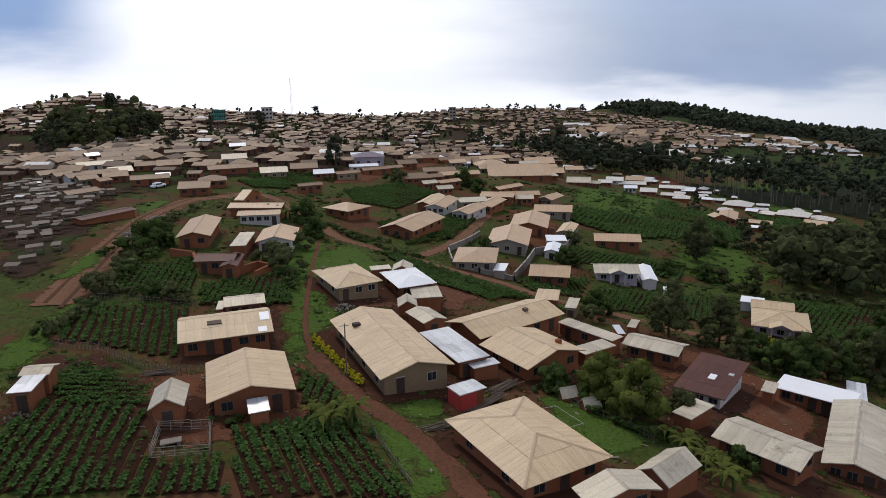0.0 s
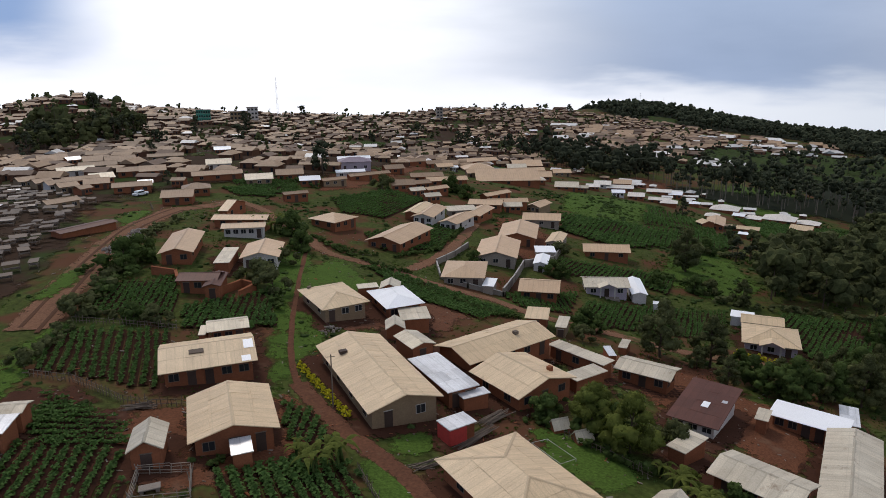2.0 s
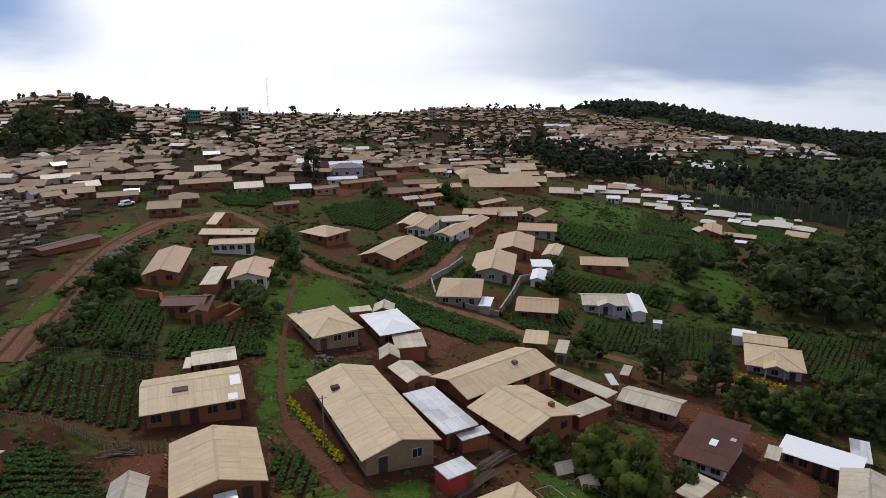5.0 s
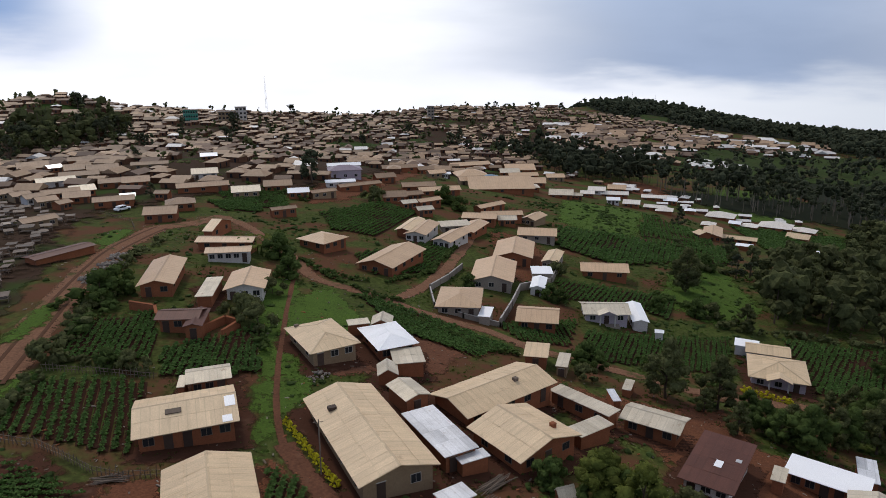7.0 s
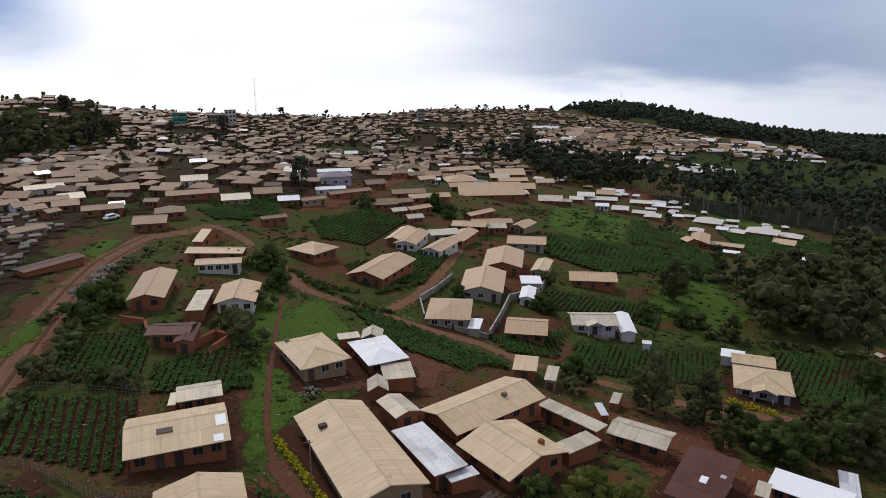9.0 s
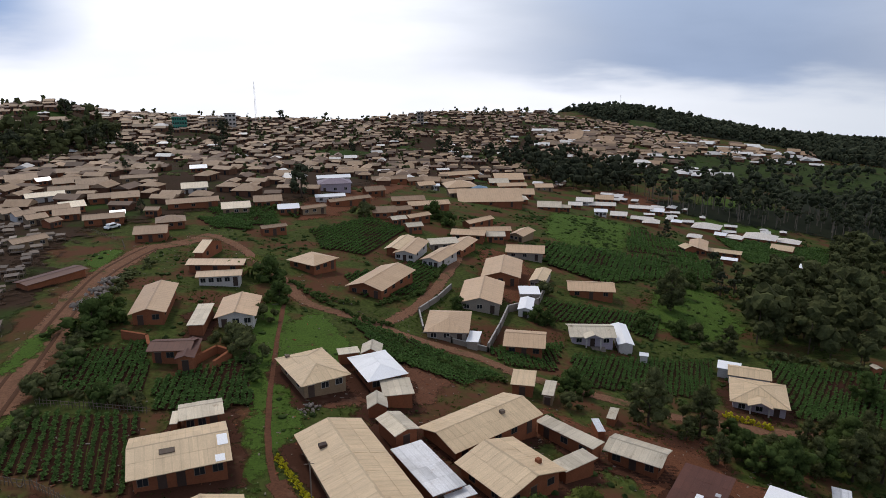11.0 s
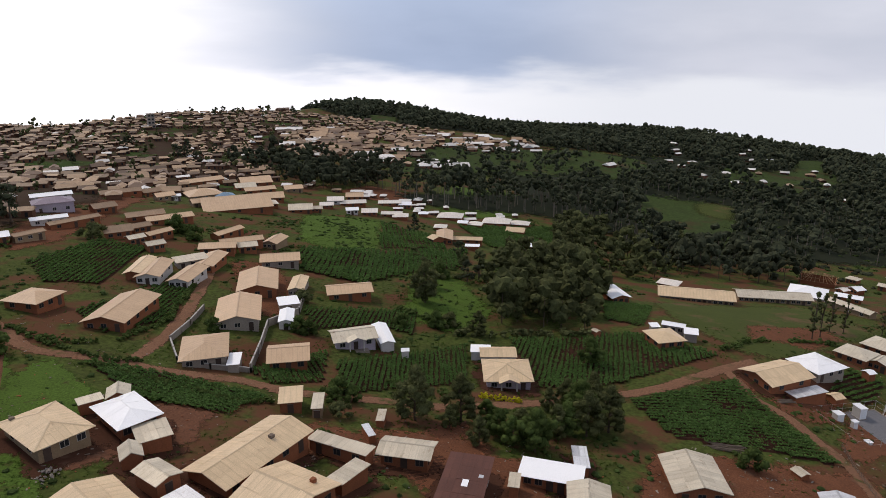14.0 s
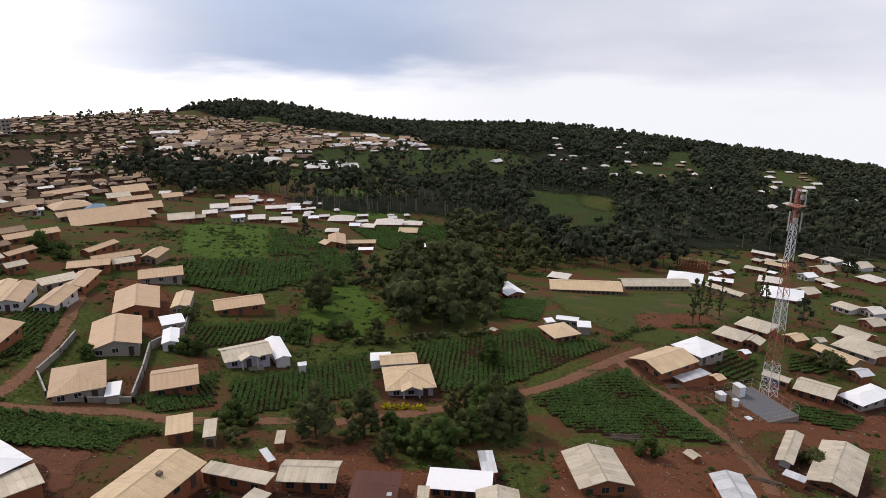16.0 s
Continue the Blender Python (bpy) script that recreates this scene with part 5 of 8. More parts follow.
strip("road_south", [(107.0, 92.8), (105.8, 88.1), (103.6, 82.5), (105.3, 76.5), (103.4, 68.6), (101.1, 61.9), (96.4, 55.0), (90.7, 48.9)], 3.4, 0.12, ROAD, "red earth road down past the mast")
strip("lane", [(-1.3, 122.0), (4.6, 132.7), (10.7, 148.6), (16.3, 167.1), (20.9, 183.8)], 3.4, 0.13, ROAD, "earth lane between the walled yards", "road")
patch("yard", [(29.1, 77.3), (39.7, 86.0), (43.4, 78.2), (45.6, 73.6), (45.7, 66.4), (40.2, 57.9), (32.9, 62.1), (27.6, 58.4), (28.8, 66.4)], 0.09, YARD, "bare red-brown earth yard", "yard", 1.8, keep_clear=True)
patch("yard_centre", [(-11.4, 95.0), (3.6, 103.4), (8.6, 98.8), (4.5, 90.3), (-0.2, 89.3), (-10.5, 87.0)], 0.09, PATH, "bare trodden yard", "yard", keep_clear=True)
patch("lawn", [(-17.9, 116.0), (-13.7, 124.5), (-5.3, 107.5), (-7.6, 99.7), (-17.9, 101.6)], 0.08, GRASS, "bright green mown grass", "grass")
patch("lawn_garden", [(10.9, 62.9), (14.6, 62.2), (22.0, 54.3), (16.2, 49.6), (13.1, 54.5)], 0.08, GRASS, "bright green garden grass", "grass")
patch("meadow", [(66.8, 267.4), (100.7, 267.9), (75.0, 205.9), (58.2, 205.9), (52.2, 217.3)], 0.08, GRASS, "open green meadow", "grass", step=2.0)

patch("town_earth", [(-476.6, 799.8), (-459.5, 819.9), (-438.6, 847.1), (-420.5, 872.4), (-399.6, 903.1), (-376.3, 918.5), (-349.5, 938.5), (-279.2, 946.6), (-190.1, 974.8), (-99.5, 986.9), (13.5, 1005.7), (142.7, 1016.2), (193.7, 748.8), (221.8, 714.2), (157.4, 535.2), (101.4, 454.1), (45.3, 332.7), (2.7, 312.4), (-11.0, 271.2), (-31.3, 217.1), (-46.5, 208.8), (-64.4, 210.1), (-70.6, 190.5), (-79.5, 162.5), (-75.5, 162.2), (-74.9, 143.2), (-62.9, 126.1), (-64.5, 114.8), (-70.1, 108.8)], 0.35, TOWN, "bare brown earth between the town's houses", "ground", 6.0, 6.0)
patch("market_earth", [(-126.6, 203.3), (-106.8, 201.0), (-86.5, 180.5), (-77.3, 172.1), (-76.9, 159.6), (-67.2, 143.6), (-64.0, 127.4), (-61.7, 114.7), (-59.4, 103.2), (-59.3, 90.0)], 0.15, TOWN, "dark trodden earth of the market", "ground", 1.5, 1.5)
patch("forest_floor", [(143.5, 359.6), (183.6, 359.2), (244.6, 366.7), (307.7, 355.4), (329.1, 318.3), (317.8, 260.2), (387.2, 270.8), (451.2, 229.2), (504.4, 181.8), (397.4, 142.5), (348.5, 176.8), (318.6, 209.2), (259.9, 213.1), (217.8, 210.9), (230.6, 266.1), (216.0, 312.4), (165.9, 313.4), (141.6, 326.7)], 0.3, WOOD_SHADE, "forest floor with tree shade put into its colour", "ground", 6.0, 6.0)
patch("ridge_floor", [(261.6, 1048.3), (378.3, 1035.3), (451.0, 1026.1), (525.8, 1002.9), (599.8, 968.9), (662.8, 911.0), (732.1, 845.3), (795.8, 776.5), (846.5, 701.5), (898.3, 634.5), (927.8, 559.1), (961.1, 493.1), (991.7, 431.2), (1011.3, 369.8), (661.5, 239.9), (617.2, 314.8), (582.9, 410.1), (536.8, 523.3), (396.4, 589.4), (404.0, 668.5), (290.0, 709.1), (248.6, 765.6)], 0.3, WOOD_SHADE, "forest floor on the ridge with tree shade put into its colour", "ground", 8.0, 9.0)
patch("slope_floor", [(369.6, 550.3), (536.8, 523.3), (582.9, 410.1), (617.2, 314.8), (661.5, 239.9), (482.3, 173.6), (441.3, 224.1), (378.8, 264.8), (311.0, 254.6), (317.1, 306.5), (238.0, 357.1), (245.2, 410.7), (312.4, 466.6)], 0.25, WOOD_SHADE, "forest floor on the slope with tree shade put into its colour", "ground", 6.0, 8.0)
patch("school_yard", [(137.0, 145.0), (195.9, 132.6), (183.6, 106.4), (127.9, 92.8), (119.2, 98.6), (123.6, 123.3)], 0.1, DRYGRASS, "worn yellowish grass of the school yard", "grass", 2.0, 2.0)
patch("far_clearing", [(386.6, 556.0), (433.2, 561.3), (461.3, 497.7), (390.8, 420.4), (337.1, 430.2)], 0.7, FAR_GRASS, "bright green clearing in the woods", "grass", 4.0, 5.0)
patch("slope_clearing", [(339.0, 375.5), (349.5, 353.6), (366.4, 344.5), (391.3, 331.4), (289.7, 244.5), (240.1, 224.4), (258.2, 253.2), (268.5, 292.9)], 0.7, FAR_GRASS, "green clearing on the slope", "grass", 4.0, 5.0)
patch("high_clearing", [(688.9, 503.5), (740.5, 504.4), (603.8, 407.4), (539.7, 400.0)], 0.7, FAR_GRASS, "green clearing high on the slope", "grass", 4.0, 5.0)
patch("hill_clearing", [(294.0, 797.1), (323.0, 778.7), (276.6, 677.1), (254.4, 699.6)], 0.7, FAR_GRASS, "green clearing under the hilltop", "grass", 4.0, 5.0)
patch("valley_clearing", [(366.4, 344.5), (385.5, 330.6), (341.0, 287.7), (332.2, 306.9)], 0.9, DRYGRASS, "dry grass on the slope", "grass", 4.0, 5.0)
patch("green_slope", [(224.2, 561.4), (393.3, 555.8), (441.0, 499.9), (413.3, 446.1), (254.3, 432.9), (173.3, 437.8)], 0.5, FAR_GRASS, "green slope below the far houses", "grass", 4.0, 4.0)
patch("house_clearing", [(533.0, 466.6), (668.5, 420.2), (555.5, 348.5), (434.5, 380.1)], 0.7, FAR_GRASS, "green strip round the houses on the slope", "grass", 4.0, 5.0)
patch("bare_clearing", [(747.0, 427.2), (752.0, 356.3), (598.3, 283.8), (540.6, 305.3)], 0.7, DRYGRASS, "worn grass and earth round the far houses", "grass", 4.0, 5.0)
patch("field_meadow", [(162.5, 349.3), (202.5, 393.9), (228.8, 376.3), (248.7, 348.6), (211.9, 317.8), (142.7, 283.1)], 0.085, GRASS, "open green meadow below the hall", "grass", 3.0, 2.0)
patch("pasture", [(79.7, 189.9), (88.8, 172.6), (80.4, 141.0), (66.4, 130.4), (56.1, 138.9)], 0.09, GRASS, "light green pasture", "grass", 2.0, 1.5)
patch("earth_bank", [(17.8, 93.7), (34.9, 86.6), (46.5, 89.3), (36.9, 77.4), (24.9, 76.0), (18.8, 83.2)], 0.09, YARD, "bare earth behind the houses", "ground", 1.5, 1.0)
patch("earth_slope", [(70.2, 73.6), (93.1, 62.3), (101.6, 59.2), (92.4, 47.9), (92.4, 44.7), (55.9, 61.8)], 0.09, YARD, "bare trodden earth on the slope", "ground", 1.5, 1.0)

patch("village_earth", [(103.9, 91.1), (115.1, 90.9), (125.7, 86.1), (122.1, 76.1), (113.3, 73.1), (104.9, 75.1), (107.5, 81.1)], 0.085, YARD, "bare red earth beside the road", "ground", 1.5, 1.0)
patch("lower_earth", [(123.7, 75.8), (138.6, 72.8), (147.7, 66.3), (149.4, 57.0), (135.3, 48.5), (115.6, 54.6), (117.9, 62.9), (103.8, 60.5), (105.9, 66.2)], 0.08, YARD, "bare red earth between the houses", "ground", 2.0, 1.0)
patch("slope_earth", [(141.9, 116.0), (168.6, 113.2), (165.7, 102.8), (143.5, 100.2), (129.7, 105.0)], 0.12, YARD, "bare earth slope below the school", "ground", 2.5, 1.5)
patch("hall_yard", [(112.1, 359.1), (137.9, 383.1), (160.4, 344.9), (146.6, 322.0), (112.6, 331.1)], 0.12, YARD, "bare red earth yard before the hall", "yard", 2.0, 1.2)
patch("lane_earth", [(27.4, 189.4), (37.4, 181.8), (35.8, 153.2), (25.4, 141.1), (23.1, 160.2)], 0.085, YARD, "bare earth between the walled yards", "yard", 1.5, 1.0)
patch("row_earth", [(-28.0, 259.3), (7.8, 318.7), (11.7, 294.3), (1.9, 260.2), (-15.9, 209.4), (-25.5, 199.6)], 0.12, YARD, "bare earth before the row of houses", "yard", 2.0, 1.2)
patch("house_yard", [(-29.7, 61.4), (-24.4, 64.6), (-20.7, 51.9), (-18.0, 51.4), (-15.5, 41.3), (-16.0, 41.3), (-18.0, 48.3), (-24.2, 49.0), (-26.9, 53.9)], 0.08, YARD, "bare earth yard between house and shed", "yard", keep_clear=True)
patch("plot_soil", [(-44.8, 66.2), (-39.0, 68.0), (-28.9, 62.0), (-24.5, 51.4), (-33.0, 50.2), (-40.1, 57.1)], 0.06, BARE, "dark bare soil between plots and shed", "ground", 1.5)
patch("house_front", [(-16.2, 67.4), (-13.7, 67.9), (-11.3, 59.4), (-12.4, 52.2), (-18.0, 50.8), (-18.8, 53.5), (-13.3, 56.5)], 0.085, YARD, "bare earth before the house", "yard", keep_clear=True)
patch("verge", [(-18.8, 85.2), (-16.8, 85.7), (-14.5, 67.7), (-16.2, 64.9)], 0.08, GRASS, "bright green grass verge beside the path", "grass")
patch("verge_upper", [(-19.2, 96.4), (-18.4, 118.8), (-13.4, 108.1), (-11.4, 84.0), (-14.4, 73.1)], 0.08, GRASS, "bright green grass beside the path", "grass")
patch("verge_lower", [(-5.9, 55.2), (-3.1, 55.0), (2.1, 42.0), (-1.9, 41.7)], 0.08, GRASS, "bright green grass beside the path", "grass")
patch("green_yard", [(-4.0, 60.8), (1.7, 62.4), (1.2, 56.8), (-2.1, 55.1)], 0.08, GRASS, "bright green grass before the house", "grass")
patch("track_grass", [(-54.8, 94.1), (-54.7, 100.9), (-54.9, 113.1), (-53.0, 111.6), (-51.4, 97.7), (-52.3, 92.7)], 0.22, GRASS, "green grass between the wheel tracks", "grass", 0.6)
patch("road_verge", [(-47.6, 67.4), (-48.0, 81.9), (-46.3, 89.7), (-46.2, 80.9), (-43.2, 69.8), (-42.5, 58.7)], 0.08, GRASS, "green grass bank below the road", "grass")
patch("road_verge_upper", [(-52.7, 92.9), (-54.5, 107.0), (-52.2, 98.3), (-51.4, 87.2)], 0.08, GRASS, "green grass strip between wheel tracks", "grass")
patch("green_corner", [(-63.1, 145.7), (-66.0, 161.9), (-61.7, 162.3), (-59.5, 154.5), (-57.9, 139.9)], 0.08, GRASS, "green grass corner by the wide road", "grass")
patch("plot_edge", [(-25.5, 122.2), (-20.6, 131.1), (-16.6, 111.9), (-16.5, 87.3), (-18.8, 83.8)], 0.07, GRASS, "green grass beside the path", "grass")

# ---- plots
field([(-37.3, 48.8), (-36.0, 54.2), (-26.9, 53.9), (-23.3, 45.8), (-17.3, 45.8), (-15.9, 40.7), (-33.6, 40.5)], -9, 1.1, 0.36, 0.17, "rows of leafy green crops on soil ridges", seed=1)
field([(-17.6, 50.3), (-12.6, 53.1), (-8.5, 53.2), (-5.8, 51.9), (-1.7, 41.0), (-15.2, 40.7)], -24, 1.1, 0.38, 0.17, "rows of leafy green crops on soil ridges", seed=2)
field([(-39.2, 65.9), (-28.5, 59.3), (-26.9, 54.4), (-33.5, 54.2), (-37.8, 58.6)], 87, 1.1, 0.36, 0.17, "rows of leafy green crops on soil ridges", seed=3)
field([(-46.1, 84.0), (-32.2, 83.9), (-28.4, 67.2), (-42.8, 71.6)], -17, 1.1, 0.34, 0.2, "rows of leafy green crops on soil ridges", seed=4)
field([(-33.1, 92.2), (-21.4, 101.9), (-19.0, 86.3), (-30.5, 84.4)], -5, 0.95, 0.4, 0.24, "rows of tall leafy crops", seed=5)
field([(-48.0, 101.7), (-37.0, 104.7), (-33.3, 89.1), (-45.4, 88.5)], -8, 0.9, 0.38, 0.22, "rows of leafy green crops", seed=6)
field([(-8.5, 123.2), (2.4, 116.2), (17.0, 104.3), (10.2, 98.3), (-0.8, 105.3)], 146, 0.9, 0.4, 0.22, "green crops beside the road", seed=7)
field([(96.7, 257.7), (111.4, 237.7), (105.7, 215.0), (76.9, 208.2)], 20, 1.5, 0.62, 0.34, "plot of young green crops in rows", seed=8)
field([(113.4, 214.5), (96.0, 186.9), (70.5, 175.8), (55.9, 167.2), (43.2, 179.2), (48.8, 204.8), (74.4, 204.3)], 24, 1.5, 0.68, 0.32, "wide plot of leafy green crops in rows", seed=28)
field([(139.7, 272.2), (200.1, 281.3), (181.3, 244.4), (154.5, 226.6), (130.4, 227.0)], 60, 1.6, 0.7, 0.34, "sloping plot of green crops below the white roofs", seed=29)
field([(75.4, 124.9), (103.2, 116.6), (112.5, 98.1), (80.2, 95.8), (66.7, 99.8)], 40, 1, 0.4, 0.26, "wide plot of young green crops in rows", seed=9)
field([(78.8, 89.6), (104.6, 88.8), (99.3, 62.1), (76.7, 76.0)], 113, 1, 0.4, 0.24, "wide plot of young green crops in rows", seed=10)
field([(32.5, 117.4), (63.6, 123.4), (54.3, 105.3), (30.2, 103.4)], 25, 0.9, 0.36, 0.24, "plot of green crops", seed=11)
field([(16.6, 115.5), (33.1, 123.3), (27.9, 108.7), (19.3, 109.0)], 2, 0.9, 0.36, 0.24, "plot of green crops", seed=12)
field([(-10.2, 148.6), (7.0, 165.3), (17.1, 179.5), (6.7, 142.1), (-5.5, 135.9)], 25, 1, 0.4, 0.26, "plot of green crops round the house", seed=13)
field([(-20.9, 187.9), (-5.8, 210.7), (6.8, 200.3), (-5.4, 166.3), (-16.5, 169.8)], 19, 1.2, 0.44, 0.3, "plot of green crops", seed=14)

field([(-14.8, 65.2), (-11.2, 63.7), (-6.1, 52.4), (-8.6, 53.9), (-12.7, 56.3)], 3, 1, 0.42, 0.2, "tall leafy crops beside the path", seed=15)
field([(34.7, 148.5), (62.0, 145.7), (54.0, 130.6), (48.1, 137.9), (34.1, 134.6)], 29, 1, 0.38, 0.26, "plot of green crops between the houses", seed=16)
field([(143.8, 89.3), (146.7, 83.3), (132.5, 77.2), (127.2, 83.3)], 84, 1.3, 0.4, 0.26, "small plot of green crops", seed=17)
field([(162.6, 83.3), (168.8, 75.8), (157.7, 72.1), (148.8, 76.9)], 96, 1.3, 0.4, 0.26, "small plot of green crops", seed=18)
field([(134.4, 68.0), (142.2, 56.6), (130.5, 56.3), (126.3, 64.6)], 126, 1.3, 0.4, 0.26, "small plot of green crops", seed=19)
field([(117.5, 143.7), (129.6, 137.2), (110.0, 119.5), (105.0, 127.9)], 75, 1, 0.4, 0.26, "small plot of green crops", seed=20)
field([(-54.9, 215.7), (-34.9, 215.9), (-29.3, 189.1), (-46.9, 195.0)], 88, 1.4, 0.5, 0.3, "plot of green crops below the town", seed=21)
field([(-55.3, 201.3), (-38.3, 195.9), (-36.4, 185.4), (-46.1, 186.6)], 108, 1.4, 0.5, 0.3, "plot of green crops below the town", seed=22)

# ---- the houses round the path
house("house", -18.1, 58.5, 16.5, 8.0, 9.4, "gv", 0.28, 2.25, "tan", "mud", "mud-brick house with a broad cream sheet-metal gable roof", near=True)
long_house = house("house", -24.2, 73.2, 16.4, 10.5, 8.7, "gu", 0.28, 2.25, "tan", "mud", "long mud-brick house with a cream sheet-metal roof patched white", near=True, windows={"f": 3, "r": 1}, doors={"f": 2})
house("outbuilding", -24.0, 82.0, 15.6, 5.2, 4.2, "gu", 0.28, 2.25, "grey", "mud", "small mud-brick outbuilding with a weathered sheet roof", near=True)
house("shed", -23.9, 53.0, 11.4, 3.0, 4.4, "gv", 0.6, 2, "grey", "mud", "small mud-brick shed under a steep weathered sheet roof", "shed", 0.3, True, {}, {"f": 1})
house("shed", -37.2, 54.7, 6.7, 2.1, 3.6, "m", 0, 2.25, "metal", "mud", "shed with a bare zinc roof", "shed", 0.3, True, {}, {"f": 1})
house("shed", -37.8, 58.0, 3.4, 2.8, 2.5, "gu", 0.28, 2.25, "grey", "mud", "shed with a weathered zinc roof", "shed", 0.3, True, {}, {})
hip_house = house("house", -11.8, 95.0, 26.8, 7.3, 10.6, "h", 0.28, 2.25, "tan", "plaster", "plastered house with a cream hipped sheet-metal roof", near=True)
house("house", -2.6, 96.7, 21.0, 6.1, 9.0, "h", 0.28, 2.25, "white", "mud", "mud-brick house with a shining white hipped roof", near=True)
house("lean_to", 0.1, 90.5, 6.2, 4.3, 5.0, "m", 0, 2.2, "grey", "mud", "open lean-to under weathered zinc sheets", "shed", 0.3, True, {}, {})
big_house = house("house", -4.9, 70.2, 22.1, 8.4, 19.0, "gv", 0.28, 2.5, "tan", "plaster", "large plastered house with a long tan sheet-metal roof", near=True, windows={"f": 1, "r": 4, "l": 4}, doors={"f": 1})
house("kitchen_hut", -0.1, 80.1, 27.5, 3.5, 5.1, "gv", 0.28, 2.4, "grey", "mud", "cook hut with a smoke-stained sheet roof", "hut", 0.3, True, {}, {"f": 1})
house("outbuilding", 2.9, 71.2, 24.7, 4.1, 10.2, "m", 0, 2.25, "metal", "mud", "outbuilding under patched bare zinc sheets", "outbuilding", 0.3, True, {"f": 1}, {"f": 1})
ridge_house = house("house", 10.8, 82.6, 33.0, 15.0, 7.7, "gu", 0.28, 2.25, "tan", "mud", "long mud-brick house with a tan sheet-metal roof", near=True, windows={"f": 4, "r": 1}, doors={"f": 1})
house("house", 12.5, 71.9, 31.9, 9.2, 9.0, "gv", 0.28, 2.25, "tan", "mud", "mud-brick house with a tan sheet-metal roof and a smoke vent", near=True, chimney=(2.5, -2))
house("outbuilding", 22.2, 81.7, -52.6, 9.3, 2.5, "m", 0, 2.25, "grey", "mud", "narrow outbuilding under bare zinc sheets", "outbuilding", 0.3, True, {"f": 2}, {"f": 1})
house("outbuilding", 20.8, 74.3, 28.4, 5.2, 2.6, "m", 0, 2.25, "grey", "mud", "narrow outbuilding under weathered zinc sheets", "outbuilding", 0.3, True, {}, {})
house("house", 30.1, 78.0, -38.7, 7.5, 4.7, "gu", 0.28, 2.25, "grey", "mud", "mud-brick house with a pale ribbed zinc roof", near=True)
rust_house = house("house", 33.5, 68.3, -40.3, 5.8, 10.3, "m", 0.06, 2, "red", "white", "house with a rust-brown roof and pale painted walls", near=True)
house("hut", 27.1, 58.5, 36.9, 4.5, 2.2, "m", 0, 2, "grey", "mud", "small hut under weathered zinc sheets", "hut", 0.2, True, {}, {})
house("house", 46.2, 67.8, -43.0, 8.4, 4.6, "m", 0, 2.25, "white", "mud", "long low house with a glaring white roof", windows={"f": 2}, doors={"f": 3})
house("house", 31.6, 52.1, -50.9, 8.3, 5.6, "gu", 0.28, 2.25, "grey", "mud", "long mud-brick house with a grey ribbed zinc roof", near=True)
house("house", 43.9, 56.8, -35.7, 5.4, 15.1, "gv", 0.28, 2.25, "grey", "mud", "mud-brick house with a broad grey zinc roof", near=True)
house("house", 7.7, 48.3, 26.6, 8.9, 12.3, "h", 0.28, 2.25, "tan", "mud", "large mud-brick house with a tan hipped sheet-metal roof", near=True)
house("hut", 19.1, 44.7, -52.8, 3.3, 4.9, "gv", 0.6, 2, "grey", "mud", "hut with a steep weathered zinc roof", "hut", 0.2, True, {}, {})
tarp_shed = house("shed", 3.6, 59.6, 29.4, 3.3, 2.5, "m", 0, 2, "metal", "mud", "small shed with a zinc roof and a red tarpaulin", "shed", 0.2, True, {}, {})
house("hut", 20.0, 99.4, -16.3, 3.7, 5.4, "m", 0, 2.2, "tan", "mud", "small mud hut with a tan roof", "hut", 0.3, False, {}, {"f": 1})
house("house", -40.5, 119.0, 7.7, 5.9, 15.2, "gv", 0.28, 2.25, "peach", "mud", "mud-brick house with a tan gable roof", windows={"f": 1, "r": 3})
house("house", -26.1, 117.2, 3.4, 6.8, 10.2, "gv", 0.28, 2.25, "peach", "white", "white-walled house with a tan gable roof")
house("house", -35.5, 144.1, -6.5, 12.1, 4.8, "gu", 0.28, 2.25, "peach", "mud", "long house with a tan roof")
house("house", -33.3, 135.9, 3.6, 8.8, 4.2, "gu", 0.28, 2.25, "peach", "white", "pale pink-walled house with a cream roof", windows={"f": 4})
house("house", -32.2, 99.9, -1.4, 6.3, 4.5, "gu", 0.28, 2.25, "red", "mud", "mud-brick house with a rust-brown roof")
for_lane = "houses along the lane"
house("house", -16.8, 152.1, 49.7, 7.9, 8.7, "h", 0.28, 2.25, "peach", "mud", "mud-brick house with a tan hipped roof", group=for_lane)
house("house", -1.6, 144.0, -29.0, 8.8, 15.6, "gv", 0.28, 2.25, "peach", "mud", "mud-brick house with a tan roof and green gable", windows={"r": 4, "f": 2}, group=for_lane)
house("house", 6.2, 172.4, -19.6, 6.0, 13.4, "gv", 0.28, 2.25, "peach", "white", "white-walled house with a tan roof", group=for_lane)
house("house", 13.1, 168.0, -30.8, 5.6, 12.0, "gv", 0.28, 2.25, "peach", "white", "house with a white gable wall and a tan roof", group=for_lane)
house("house", 20.0, 181.3, -27.5, 5.6, 12.4, "gv", 0.28, 2.25, "peach", "mud", group=for_lane)
house("house", 24.2, 196.4, -15.5, 10.2, 6.6, "gu", 0.28, 2.25, "peach", "mud", group=for_lane)
house("house", 38.7, 185.0, -14.5, 10.8, 8.4, "gu", 0.28, 2.25, "peach", "grey", group=for_lane, label="grey-walled house with a tan roof")
house("house", 28.2, 163.0, -13.8, 9.5, 15.0, "gv", 0.28, 2.25, "peach", "mud", group=for_lane)
house("house", 20.0, 142.5, -13.1, 9.2, 14.9, "gv", 0.28, 2.25, "peach", "grey", group=for_lane, label="grey-walled house with a tan roof")
